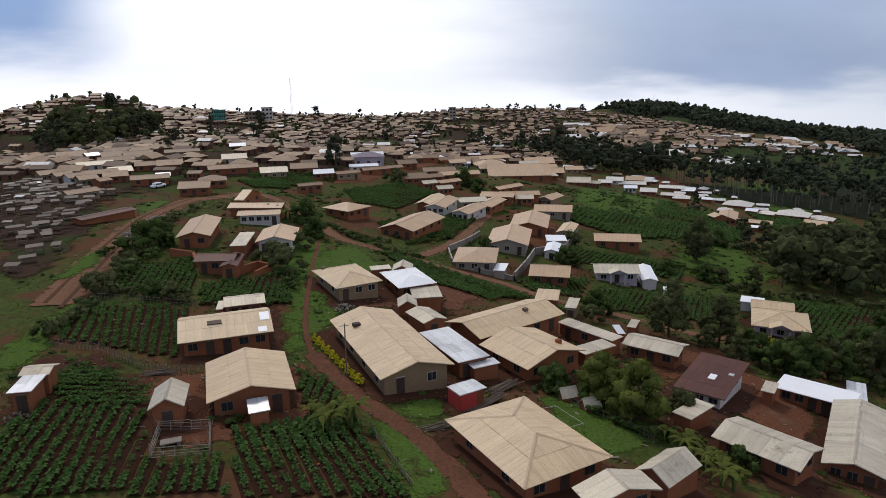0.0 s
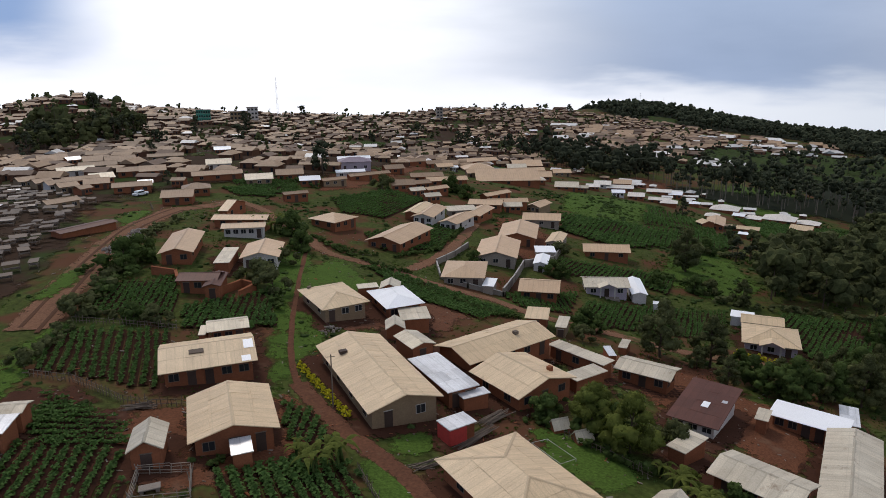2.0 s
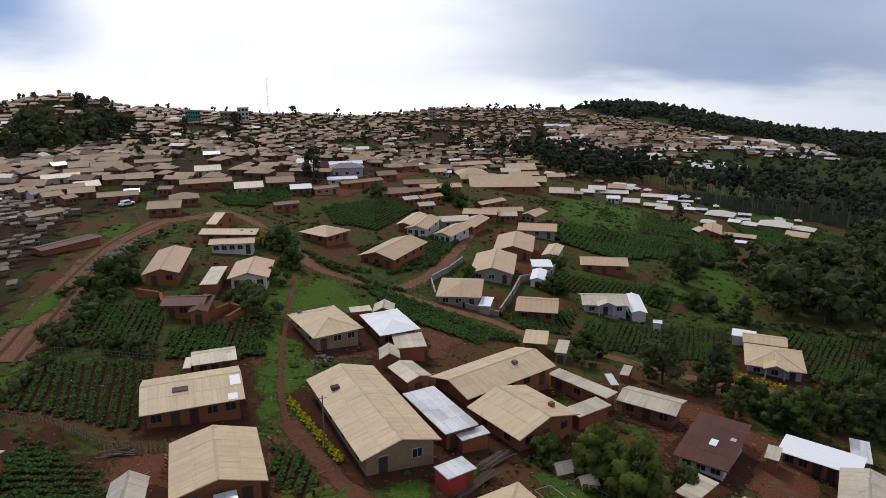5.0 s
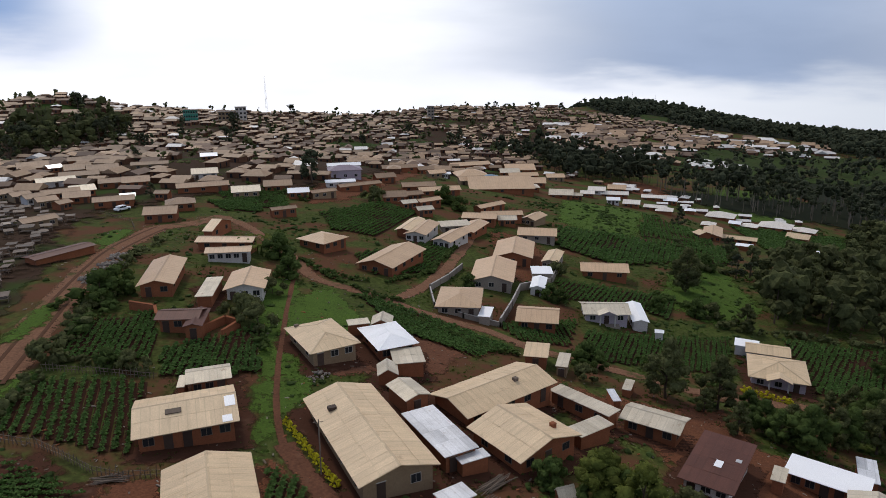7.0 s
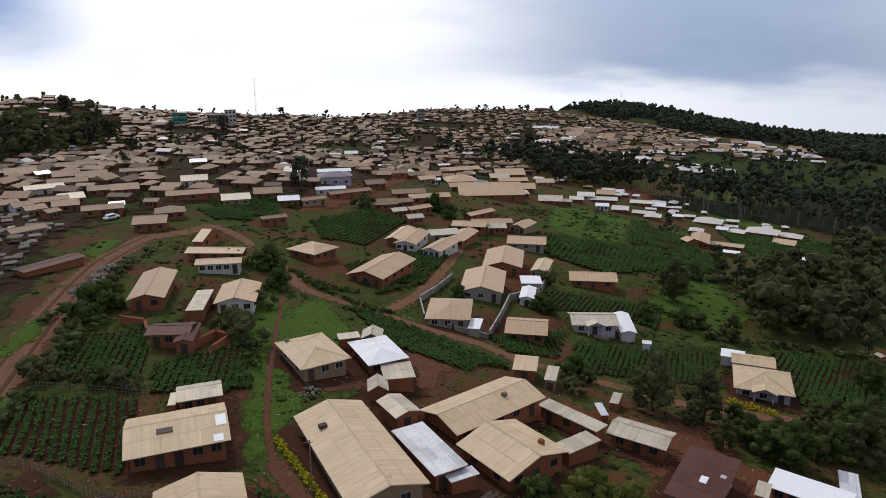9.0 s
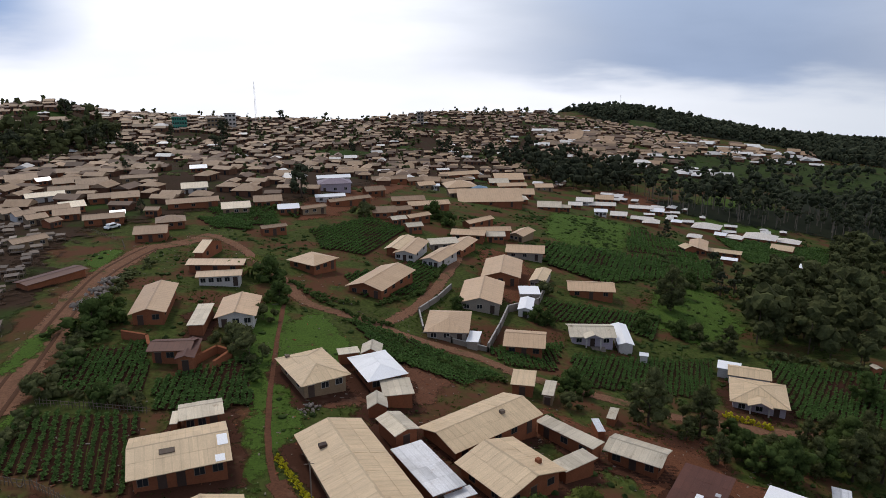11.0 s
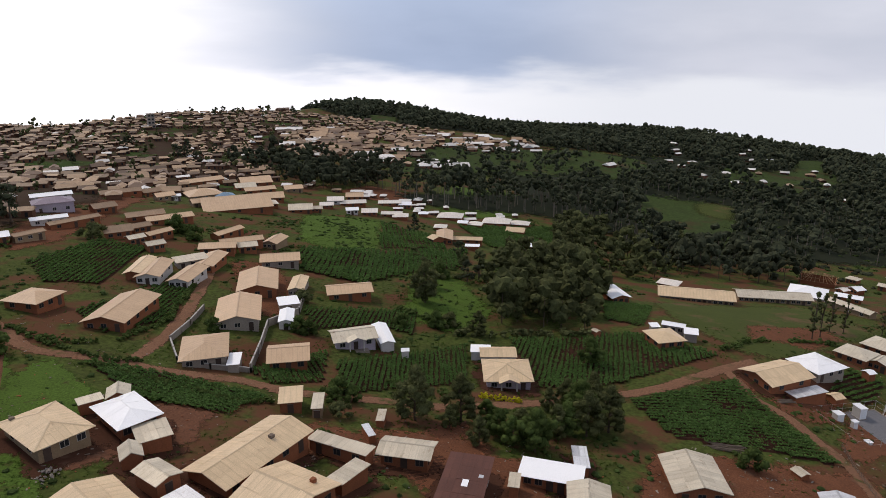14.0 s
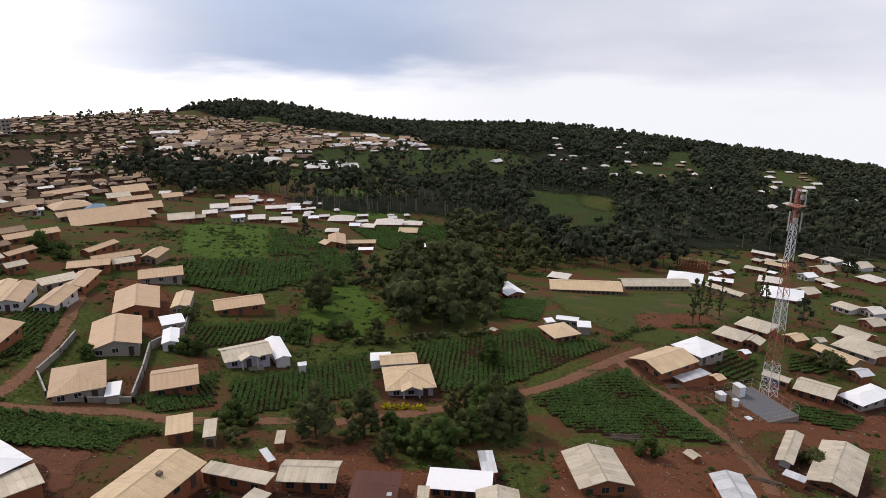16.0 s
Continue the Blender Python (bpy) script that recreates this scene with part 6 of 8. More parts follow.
house("house", 10.6, 122.2, -10.4, 8.2, 10.9, "h", 0.28, 2.25, "peach", "grey", group=for_lane, label="grey-walled house with a tan hipped roof")
house("house", 24.3, 118.2, -15.4, 7.6, 7.9, "gu", 0.28, 2.25, "peach", "mud", group=for_lane)
house("hall", 41.8, 272.1, -1.6, 25.7, 22.8, "gu", 0.28, 2.25, "peach", "mud", "long hall with a high pale roof", "hall")
house("house", 39.4, 126.9, -7.5, 9.1, 7.0, "gu", 0.28, 2.25, "grey", "lilac", "pale lilac house with a gabled porch", porch=True)
house("house", 48.8, 157.0, -12.4, 11.3, 7.6, "gu", 0.28, 2.25, "peach", "mud", "mud-brick house with a dusty roof")
house("villa", 62.7, 105.4, -26.6, 9.3, 9.7, "h", 0.28, 2.25, "tan", "lilac", "pale villa with a cream hipped roof and porch", porch=True, near=True)
house("house", 112.6, 231.4, -27.0, 6.6, 14.7, "gv", 0.28, 2.25, "peach", "mud", "mud-brick house in the fields")
house("shed", 125.7, 148.9, -14.2, 6.2, 11.7, "gv", 0.28, 2.25, "white", "mud", "shed with a glaring white roof", "shed")
house("school_block", 161.8, 151.4, -41.8, 23.3, 10.4, "gu", 0.28, 2.25, "tan", "plaster", "long low school block with a tan roof", "school", windows={"f": 10}, doors={"f": 4})
house("school_block", 190.2, 145.2, -36.2, 23.4, 8.4, "gu", 0.28, 2.25, "grey", "plaster", "long low school block with a grey roof", "school", windows={"f": 10}, doors={"f": 4})
house("house", 104.9, 107.6, -14.1, 7.0, 7.5, "h", 0.28, 2.25, "tan", "mud", "house with a cream hipped roof")
house("house", 67.7, 63.6, -30.0, 7.9, 9.3, "gv", 0.28, 2.25, "grey", "mud", "mud-brick house with a pale zinc gable roof", near=True)
house("house", 114.9, 86.6, -94.7, 8.9, 11.6, "gv", 0.28, 2.25, "tan", "mud", "mud-brick house with a tan gable roof", near=True)
house("house", 131.2, 89.0, -4.1, 9.0, 8.5, "h", 0.28, 2.25, "white", "grey", "house with a shining white hipped roof", near=True)
house("house", 142.4, 67.2, -76.9, 8.0, 7.3, "gu", 0.28, 2.25, "grey", "mud", "long house with a grey roof")
house("house", 106.7, 55.0, -71.2, 2.8, 11.0, "gv", 0.28, 2.25, "grey", "white", "small house with a ribbed zinc gable roof", near=True)
house("house", 107.8, 47.6, -73.6, 7.1, 14.3, "gv", 0.28, 2.25, "grey", "mud", "large house with a ribbed zinc gable roof", near=True)

house("wing", 46.1, 127.3, -10.9, 3.2, 10.6, "gv", 0.28, 2.25, "white", "white", "white-roofed wing beside the lilac house", "house", 0.3)
house("outbuilding", 66.1, 114.4, -26.9, 7.5, 5.0, "gu", 0.28, 2.25, "tan", "white", "low service block with a cream roof behind the villa", "outbuilding", 0.3, True)
house("outbuilding", 63.6, 117.1, -29.8, 4.2, 3.8, "m", 0, 2.25, "white", "white", "small store with a white roof", "outbuilding", 0.2, False, {}, {})
house("outbuilding", 82.7, 51.0, -38.2, 4.9, 7.0, "gv", 0.28, 2, "metal", "mud", "long hut with a torn zinc roof", "outbuilding", 0.3, True)
house("shed", 116.6, 80.8, -7.7, 8.1, 3.0, "m", 0, 2, "metal", "mud", "open shed under bent zinc sheets", "shed", 0.3, True, {}, {})
house("house", 150.2, 60.4, -8.9, 11.6, 5.6, "h", 0.28, 2.25, "white", "grey", "house with a bright white hipped roof", near=True)
house("house", 3.3, 175.4, -20.9, 4.1, 13.2, "gv", 0.28, 2.25, "tan", "mud", group=for_lane)
house("house", 37.6, 161.9, -22.8, 4.1, 10.3, "gv", 0.28, 2, "tan", "grey", "small house with a tan roof in a walled yard", over=0.3)
house("outbuilding", 31.8, 148.8, -6.9, 4.7, 5.7, "m", 0, 2, "white", "grey", "outbuilding with a white roof in a walled yard", "outbuilding", 0.2, False, {}, {"f": 1})
house("outbuilding", 29.0, 138.9, -16.8, 3.2, 7.3, "gv", 0.28, 2, "white", "white", "small store with a white gable roof", "outbuilding", 0.2, False, {}, {"f": 1})
house("outbuilding", 14.7, 117.2, -16.3, 2.2, 5.0, "m", 0, 1.8, "white", "grey", "low store in the corner of a yard", "outbuilding", 0.2, False, {}, {})
house("hut", -31.4, 113.0, 3.2, 2.7, 9.9, "m", 0, 2, "grey", "mud", "open hut under loose zinc sheets", "hut", 0.3, True, {}, {})
house("wing", -29.7, 98.9, 4.2, 2.7, 7.0, "gv", 0.28, 2.25, "red", "mud", "gabled mud-brick wing with a rust-brown roof", "house", 0.3, False, {}, {"f": 1})
house("house", -40.5, 157.1, -10.8, 2.4, 10.8, "gu", 0.28, 2.25, "tan", "mud", "mud-brick house with a faded tan roof", over=0.3)
house("shed", 40.0, 67.1, -37.3, 1.5, 3.1, "m", 0, 2, "grey", "mud", "low shed with a rusty roof beside the long house", "shed", 0.2, True, {}, {})
house("shed", 53.7, 71.3, -31.7, 2.2, 5.4, "m", 0, 2, "metal", "mud", "lean-to under grey zinc beside the long house", "shed", 0.2, True, {}, {})
house("shed", -7.0, 102.0, 11.7, 3.3, 2.4, "m", 0, 2, "grey", "mud", "low shed behind the white-roofed house", "shed", 0.2, False, {}, {})
house("hut", -3.4, 103.6, -4.3, 3.3, 3.7, "gv", 0.5, 2, "grey", "mud", "steep little hut behind the white-roofed house", "hut", 0.2, False, {}, {})
house("hut", -2.6, 86.8, 2.3, 2.7, 3.5, "gv", 0.6, 1.6, "grey", "mud", "tiny steep-roofed cook hut", "hut", 0.15, True, {}, {})
house("house", 13.4, 40.2, 18.1, 6.2, 2.8, "gv", 0.28, 2.25, "grey", "mud", "house with a grey ribbed gable roof", near=True)
house("hut", 23.5, 96.9, -21.0, 1.8, 5.0, "m", 0, 2, "grey", "plaster", "small hut beside the road", "hut", 0.2, False, {}, {"f": 1})
for hx, hy in ((14.8, 62.5), (16.7, 60.2)):
    house("hen_house", hx, hy, 15.0, 2.0, 1.7, "gu", 1.1, 0.55, "grey", "mud", "tiny steep-roofed zinc hen house in the garden", "hen house", 0.1, False, {}, {})
house("privy", 27.7, 86.2, -2.2, 1.1, 3.5, "m", 0, 1.5, "metal", "mud", "tiny privy with a zinc roof", "privy", 0.1, False, {}, {})
house("privy", 31.5, 91.0, -29.0, 1.3, 3.5, "m", 0, 1.5, "grey", "mud", "tiny privy with a weathered roof", "privy", 0.1, False, {}, {})
house("lean_to", 6.1, 66.7, 22.5, 3.4, 1.7, "m", 0, 1.9, "metal", "mud", "lean-to of loose zinc sheets over a work yard", "shed", 0.2, True, {}, {})

house("lean_to", -16.0, 52.9, 17.3, 1.9, 2.4, "m", 0.1, 1.7, "metal", "mud", "little lean-to roof against the house", "shed", 0.15, True, {}, {})
house("lean_to", -26.7, 80.5, 7.3, 0.9, 2.7, "m", 0.1, 1.8, "grey", "mud", "little lean-to beside the outbuilding", "shed", 0.1, True, {}, {})
house("lean_to", 97.8, 49.6, -79.1, 3.3, 2.0, "m", 0, 1.5, "metal", "mud", "low lean-to of loose zinc sheets", "shed", 0.1, True, {}, {})

# ---- the lower village beyond the mast
lower = "houses of the lower village"
mid(151.6, 92.9, -81.8, 7.6, 7.2, "h", "grey", "mud", group=lower)
mid(168.3, 95.7, -83.7, 9.0, 8.5, "h", "grey", "mud", group=lower)
mid(153.4, 88.3, -78.5, 4.8, 4.6, "gv", "grey", "mud", group=lower)
mid(143.1, 84.6, -102.4, 2.4, 2.1, "gv", "white", "mud", group=lower)
mid(170.0, 86.0, -106.4, 4.9, 4.6, "gv", "tan", "mud", group=lower)
mid(175.7, 82.5, -108.3, 3.0, 2.7, "gv", "grey", "grey", group=lower)
mid(230.1, 99.3, -94.6, 6.9, 6.6, "h", "grey", "white", group=lower)
mid(234.9, 92.7, -111.5, 6.4, 5.9, "gv", "pale", "white", group=lower)
mid(215.2, 85.2, -111.5, 6.5, 6.0, "gv", "grey", "mud", group=lower)
mid(193.0, 81.1, -92.4, 8.6, 8.0, "gu", "grey", "mud", group=lower)
mid(182.9, 75.1, -90.3, 11.0, 10.3, "h", "grey", "grey", group=lower)
mid(169.0, 75.0, -97.3, 11.0, 4.9, "gu", "tan", "plaster", group=lower)
mid(182.0, 70.8, -110.3, 3.8, 3.5, "gv", "grey", "mud", group=lower)
mid(223.5, 117.2, -64.9, 13.3, 12.8, "h", "white", "mud", group=lower)
mid(243.2, 118.2, -106.8, 7.2, 6.6, "gv", "grey", "mud", group=lower)
mid(254.3, 137.8, -64.0, 8.8, 8.6, "h", "pale", "mud", group=lower)
mid(203.1, 126.6, -92.2, 14.9, 4.4, "gu", "grey", "plaster", "long low school block with a weathered roof", group=lower)
mid(215.3, 149.9, -59.3, 12.6, 12.5, "h", "white", "white", group=lower)
mid(172.6, 173.2, -60.8, 7.7, 6.8, "h", "pale", "mud", group=lower)
mid(226.2, 141.9, -61.9, 8.9, 4.6, "gu", "white", "mud", group=lower)
mid(243.6, 155.0, -98.7, 4.0, 3.7, "gv", "pale", "mud", group=lower)
mid(253.8, 156.1, -99.5, 5.2, 4.8, "gv", "white", "mud", group=lower)
mid(277.4, 172.0, -81.6, 5.2, 5.0, "h", "grey", "mud", group=lower)
mid(322.8, 177.7, -79.9, 11.6, 4.6, "gu", "pale", "mud", group=lower)
mid(301.2, 169.2, -83.3, 4.6, 4.4, "h", "grey", "mud", group=lower)
mid(306.1, 165.9, -84.2, 5.1, 4.9, "h", "grey", "mud", group=lower)
mid(299.1, 158.5, -75.5, 10.1, 5.1, "gu", "tan", "mud", group=lower)
mid(277.6, 156.7, -73.6, 9.0, 4.6, "gu", "grey", "mud", group=lower)
mid(275.9, 148.4, -84.1, 3.8, 3.6, "h", "white", "mud", group=lower)
mid(312.8, 163.2, -85.1, 4.2, 4.0, "h", "grey", "white", group=lower)
mid(340.0, 164.0, -87.0, 7.6, 7.2, "h", "grey", "mud", group=lower)
mid(344.1, 154.3, -97.9, 8.1, 7.6, "h", "pale", "white", group=lower)
mid(312.5, 144.4, -105.9, 9.1, 8.4, "gv", "grey", "mud", group=lower)
mid(286.6, 138.6, -106.9, 6.4, 5.9, "gv", "white", "white", group=lower)
mid(282.1, 129.7, -97.8, 6.0, 5.6, "h", "grey", "mud", group=lower)
mid(271.2, 122.0, -98.7, 5.0, 4.7, "h", "pale", "mud", group=lower)
mid(344.1, 141.6, -107.8, 9.4, 8.6, "gv", "grey", "white", group=lower)
mid(342.0, 145.0, -99.8, 5.3, 4.9, "h", "white", "mud", group=lower)
mid(313.4, 124.0, -100.7, 9.5, 8.9, "h", "pale", "mud", group=lower)
mid(138.8, 74.2, -83.1, 5.9, 2.9, "gu", "grey", "mud", group=lower)
mid(162.6, 66.8, -111.1, 4.3, 4.0, "gv", "metal", "mud", group=lower)
mid(124.3, 79.7, -99.4, 2.9, 2.6, "gv", "tan", "mud", eave=1.6, group=lower)
mid(88.2, 61.4, -99.5, 2.3, 2.0, "gu", "grey", "mud", "tiny hut of loose boards in the field", eave=1.0, group=lower)
frame_house(255.8, 173.5, -59.3, 14.0, 11.8, "h")
mid(108.3, 114.2, -21.4, 2.2, 2.3, "m", "white", "grey", tan=.1, group=lower)
mid(113.3, 113.1, -52.9, 5.4, 2.7, "gu", "white", "grey", group=lower)
mid(112.8, 107.4, -43.7, 3.2, 3.2, "m", "white", "grey", tan=.1, group=lower)
mid(95.0, 118.7, -86.1, 1.9, 1.6, "gu", "grey", "mud", eave=1.5, group=lower)
mid(47.6, 119.3, -21.0, 1.7, 1.7, "gu", "white", "white", "small white store at the field's edge", eave=1.8)

# ---- houses at the edge of the fields
edge = "houses at the edge of the fields"
mid(144.0, 287.8, -35.1, 12.3, 10.2, "h", "pale", "mud", eave=1.7, group=edge)
mid(142.8, 272.5, -39.3, 5.1, 4.9, "gu", "white", "mud", eave=1.7, group=edge)
mid(148.4, 270.9, -41.1, 6.8, 6.6, "h", "pale", "mud", eave=1.8, group=edge)
mid(166.1, 281.4, -38.4, 13.7, 10.8, "h", "pale", "mud", eave=1.9, group=edge)
mid(178.6, 280.3, -41.6, 10.2, 7.7, "h", "pale", "mud", eave=1.8, group=edge)
mid(165.6, 263.3, -41.3, 8.9, 8.0, "gu", "tan", "mud", eave=1.7, group=edge)
mid(122.6, 255.3, -31.7, 5.7, 5.6, "h", "pale", "mud", eave=1.8, group=edge)
mid(112.5, 274.9, -24.5, 7.2, 7.1, "h", "pale", "mud", eave=1.8, group=edge)
mid(129.8, 288.1, -28.1, 4.9, 4.9, "h", "white", "mud", eave=1.8, group=edge)
mid(105.4, 224.4, -83.7, 4.6, 5.4, "gu", "tan", "mud", group=edge)
mid(122.4, 230.6, -33.1, 11.7, 4.7, "gu", "tan", "mud", eave=2.0, group=edge)
mid(117.1, 217.5, -33.6, 5.5, 2.8, "m", "white", "mud", tan=.1, eave=1.8, group=edge)
mid(152.9, 229.7, -41.3, 6.1, 5.3, "gu", "white", "mud", group=edge)
mid(29.7, 215.6, 36.7, 11.5, 4.1, "gu", "peach", "mud", group=edge)
mid(31.8, 204.1, -0.2, 12.6, 4.9, "gu", "peach", "mud", group=edge)
mid(32.4, 198.3, -4.1, 5.7, 5.2, "gu", "grey", "mud", group=edge)
mid(42.0, 205.6, -37.1, 5.3, 9.2, "gv", "peach", "plaster", group=edge)
mid(15.3, 182.0, 8.7, 8.3, 4.7, "m", "grey", "grey", tan=.1, group=edge)
mid(15.0, 235.1, 8.3, 14.7, 5.9, "gu", "peach", "mud", group=edge)
mid(10.0, 212.2, 31.2, 8.4, 4.0, "gu", "peach", "mud", group=edge)
mid(8.0, 198.0, 15.2, 5.1, 4.5, "gu", "grey", "mud", group=edge)
mid(40.7, 364.2, 15.1, 22.4, 7.9, "gu", "peach", "mud", group=edge)
mid(17.9, 291.5, 14.2, 7.7, 6.7, "gu", "peach", "plaster", group=edge)
mid(22.2, 290.9, 3.9, 3.8, 3.6, "gu", "white", "white", group=edge)
mid(34.3, 305.5, 7.4, 14.6, 12.8, "h", "peach", "plaster", group=edge)
mid(29.5, 274.8, 7.5, 7.8, 6.9, "gu", "peach", "plaster", group=edge)
mid(42.3, 299.7, 1.0, 8.2, 7.5, "h", "blue", "mud", group=edge)
mid(44.9, 281.8, 0.2, 9.9, 8.7, "h", "peach", "white", group=edge)
mid(55.9, 282.3, -1.7, 9.2, 7.9, "h", "grey", "mud", eave=1.9, group=edge)
mid(68.1, 274.5, -14.4, 10.0, 9.5, "gu", "grey", "mud", eave=1.9, group=edge)
mid(75.3, 276.5, -15.8, 5.1, 4.9, "gu", "grey", "mud", eave=1.9, group=edge)
mid(62.9, 305.7, -7.5, 11.4, 10.5, "gu", "peach", "mud", group=edge)
mid(84.1, 291.1, -17.0, 6.3, 5.9, "gu", "pale", "mud", eave=1.9, group=edge)
mid(93.9, 309.2, -18.3, 8.1, 7.7, "gu", "pale", "white", group=edge)
mid(101.0, 305.1, -17.4, 12.6, 6.4, "gu", "pale", "mud", eave=1.9, group=edge)
mid(110.1, 328.6, -20.9, 9.1, 8.7, "gu", "peach", "mud", group=edge)
mid(91.5, 278.6, -15.0, 5.7, 5.1, "gu", "white", "white", group=edge)
mid(100.0, 279.8, -22.7, 7.2, 7.1, "gu", "pale", "mud", eave=1.9, group=edge)
mid(123.5, 314.3, -23.8, 11.7, 6.1, "gu", "pale", "mud", eave=1.9, group=edge)
mid(110.1, 278.7, -29.1, 9.6, 5.1, "gu", "pale", "mud", eave=1.9, group=edge)
mid(130.2, 310.3, -27.7, 6.5, 6.5, "gu", "white", "mud", group=edge)
mid(68.5, 368.9, -1.0, 16.5, 14.4, "gu", "peach", "mud", group=edge)
mid(58.9, 344.8, -0.9, 10.3, 9.2, "gu", "grey", "mud", group=edge)
mid(63.7, 333.6, 1.0, 14.9, 6.9, "gu", "peach", "mud", group=edge)
mid(82.9, 345.8, -4.0, 9.6, 8.1, "gu", "peach", "plaster", group=edge)

# ---- the upper houses by the wide road
upper = "houses by the wide road"
mid(-112.2, 206.0, 47.6, 5.8, 6.1, "gu", "brown", "plaster", group=upper)
mid(-105.5, 201.6, 47.8, 5.4, 5.6, "gu", "brown", "plaster", group=upper)
mid(-99.8, 197.4, 46.9, 5.5, 5.7, "gu", "brown", "white", group=upper)
mid(-94.3, 192.8, 41.9, 5.5, 5.7, "gu", "brown", "plaster", group=upper)
mid(-95.5, 204.3, 30.5, 10.2, 5.5, "gu", "brown", "mud", group=upper)
mid(-88.0, 188.1, 58.2, 4.1, 4.3, "gu", "brown", "mud", group=upper)
mid(-83.2, 165.3, 49.3, 8.2, 4.5, "gu", "brown", "plaster", group=upper)
mid(-88.4, 198.3, 22.3, 7.0, 7.0, "gu", "brown", "mud", group=upper)
mid(-91.3, 208.4, 31.5, 7.0, 7.1, "gu", "grey", "mud", group=upper)
mid(-103.8, 236.6, 20.8, 12.1, 6.3, "gu", "brown", "plaster", group=upper)
mid(-86.3, 221.1, 19.6, 10.1, 6.2, "gu", "brown", "mud", group=upper)
mid(-80.7, 222.1, 19.3, 8.2, 8.0, "gu", "brown", "mud", group=upper)
mid(-76.0, 191.7, 19.2, 10.5, 5.4, "gu", "brown", "mud", group=upper)
mid(-74.3, 197.1, 19.1, 4.2, 4.1, "gu", "white", "mud", group=upper)
mid(-66.2, 201.6, -2.2, 4.3, 4.0, "gu", "brown", "mud", group=upper)
mid(-57.4, 187.6, 17.0, 7.7, 7.2, "h", "brown", "mud", group=upper)
mid(-57.9, 173.7, 9.6, 8.0, 7.6, "gu", "brown", "mud", group=upper)
mid(-106.5, 225.7, 30.5, 11.3, 6.0, "gu", "grey", "white", group=upper)
mid(-111.3, 252.8, 26.5, 9.0, 9.1, "gu", "brown", "mud", group=upper)
mid(-100.3, 246.7, 25.9, 10.3, 10.3, "gu", "brown", "mud", group=upper)
mid(-138.6, 277.1, 29.0, 11.0, 11.1, "gu", "brown", "mud", group=upper)
mid(-123.6, 261.6, 43.3, 5.4, 5.6, "gu", "metal", "mud", group=upper)
mid(-88.3, 258.3, 17.1, 12.8, 5.1, "gu", "brown", "plaster", group=upper)
mid(-58.3, 213.8, 17.3, 15.3, 5.9, "gu", "brown", "mud", group=upper)
mid(-125.2, 296.4, 24.0, 16.6, 7.0, "gu", "brown", "mud", group=upper)
mid(-64.0, 238.8, 15.5, 8.7, 7.9, "gu", "grey", "white", group=upper)
mid(-74.6, 287.0, 14.5, 6.8, 6.2, "gu", "white", "mud", group=upper)
mid(-29.7, 181.8, 23.5, 6.9, 3.1, "gu", "brown", "mud", group=upper)
mid(-22.2, 211.4, 29.4, 8.4, 3.7, "gu", "brown", "plaster", group=upper)
mid(-11.9, 229.2, 26.8, 15.2, 4.1, "gu", "brown", "mud", group=upper)
mid(-3.8, 254.6, 18.1, 7.8, 6.9, "gu", "brown", "mud", group=upper)
mid(-20.3, 283.4, 8.8, 13.8, 5.3, "gu", "white", "white", group=upper)
mid(-18.3, 232.5, 9.9, 10.2, 3.9, "gu", "white", "white", group=upper)
mid(8.1, 239.9, 7.3, 12.0, 6.2, "gu", "brown", "mud", group=upper)
mid(-0.5, 215.0, 6.0, 7.7, 7.5, "gu", "brown", "mud", group=upper)
mid(5.6, 220.8, 19.5, 5.9, 5.1, "gu", "brown", "mud", group=upper)
mid(3.6, 205.3, 20.4, 5.0, 4.2, "gu", "grey", "mud", group=upper)
mid(-29.2, 209.2, 10.3, 6.5, 5.7, "gu", "white", "mud", group=upper)
mid(-44.3, 207.6, 13.2, 8.4, 7.5, "gu", "grey", "plaster", group=upper)
mid(-36.9, 219.8, 10.8, 8.9, 7.8, "gu", "brown", "mud", group=upper)
mid(2.6, 301.6, 8.2, 15.9, 6.4, "gu", "brown", "mud", group=upper)
mid(13.9, 306.9, 18.5, 7.9, 6.8, "gu", "brown", "mud", group=upper)
mid(-64.8, 135.6, 56.3, 12.4, 4.4, "gu", "red", "mud", "long row of rusty market stalls", tan=.12, eave=1.5, group=upper)
mid(-18.3, 256.7, 8.0, 12.5, 8.5, "h", "purple", "lilac", "two-storey lilac house with a hipped lilac roof", eave=3.4, group=upper)
block(-120.3, 525.5, 12.5, 12.7, 7.1, "h", 3, "plaster", "pink-brown storeyed block on the skyline", 5)
block(-113.1, 539.3, 12.6, 8.1, 4.4, "h", 4, "white", "tall pale block on the skyline", 3)
block(-143.3, 504.2, 15.0, 4.6, 3.9, "h", 3, "green", "narrow green tower block on the skyline", 3)
block(-140.0, 510.5, 15.1, 5.1, 4.4, "h", 3, "green", "low green block on the skyline", 3)
block(38.1, 653.1, 3.1, 5.9, 5.4, "h", 4, "grey", "grey water tower block on the skyline", 2)

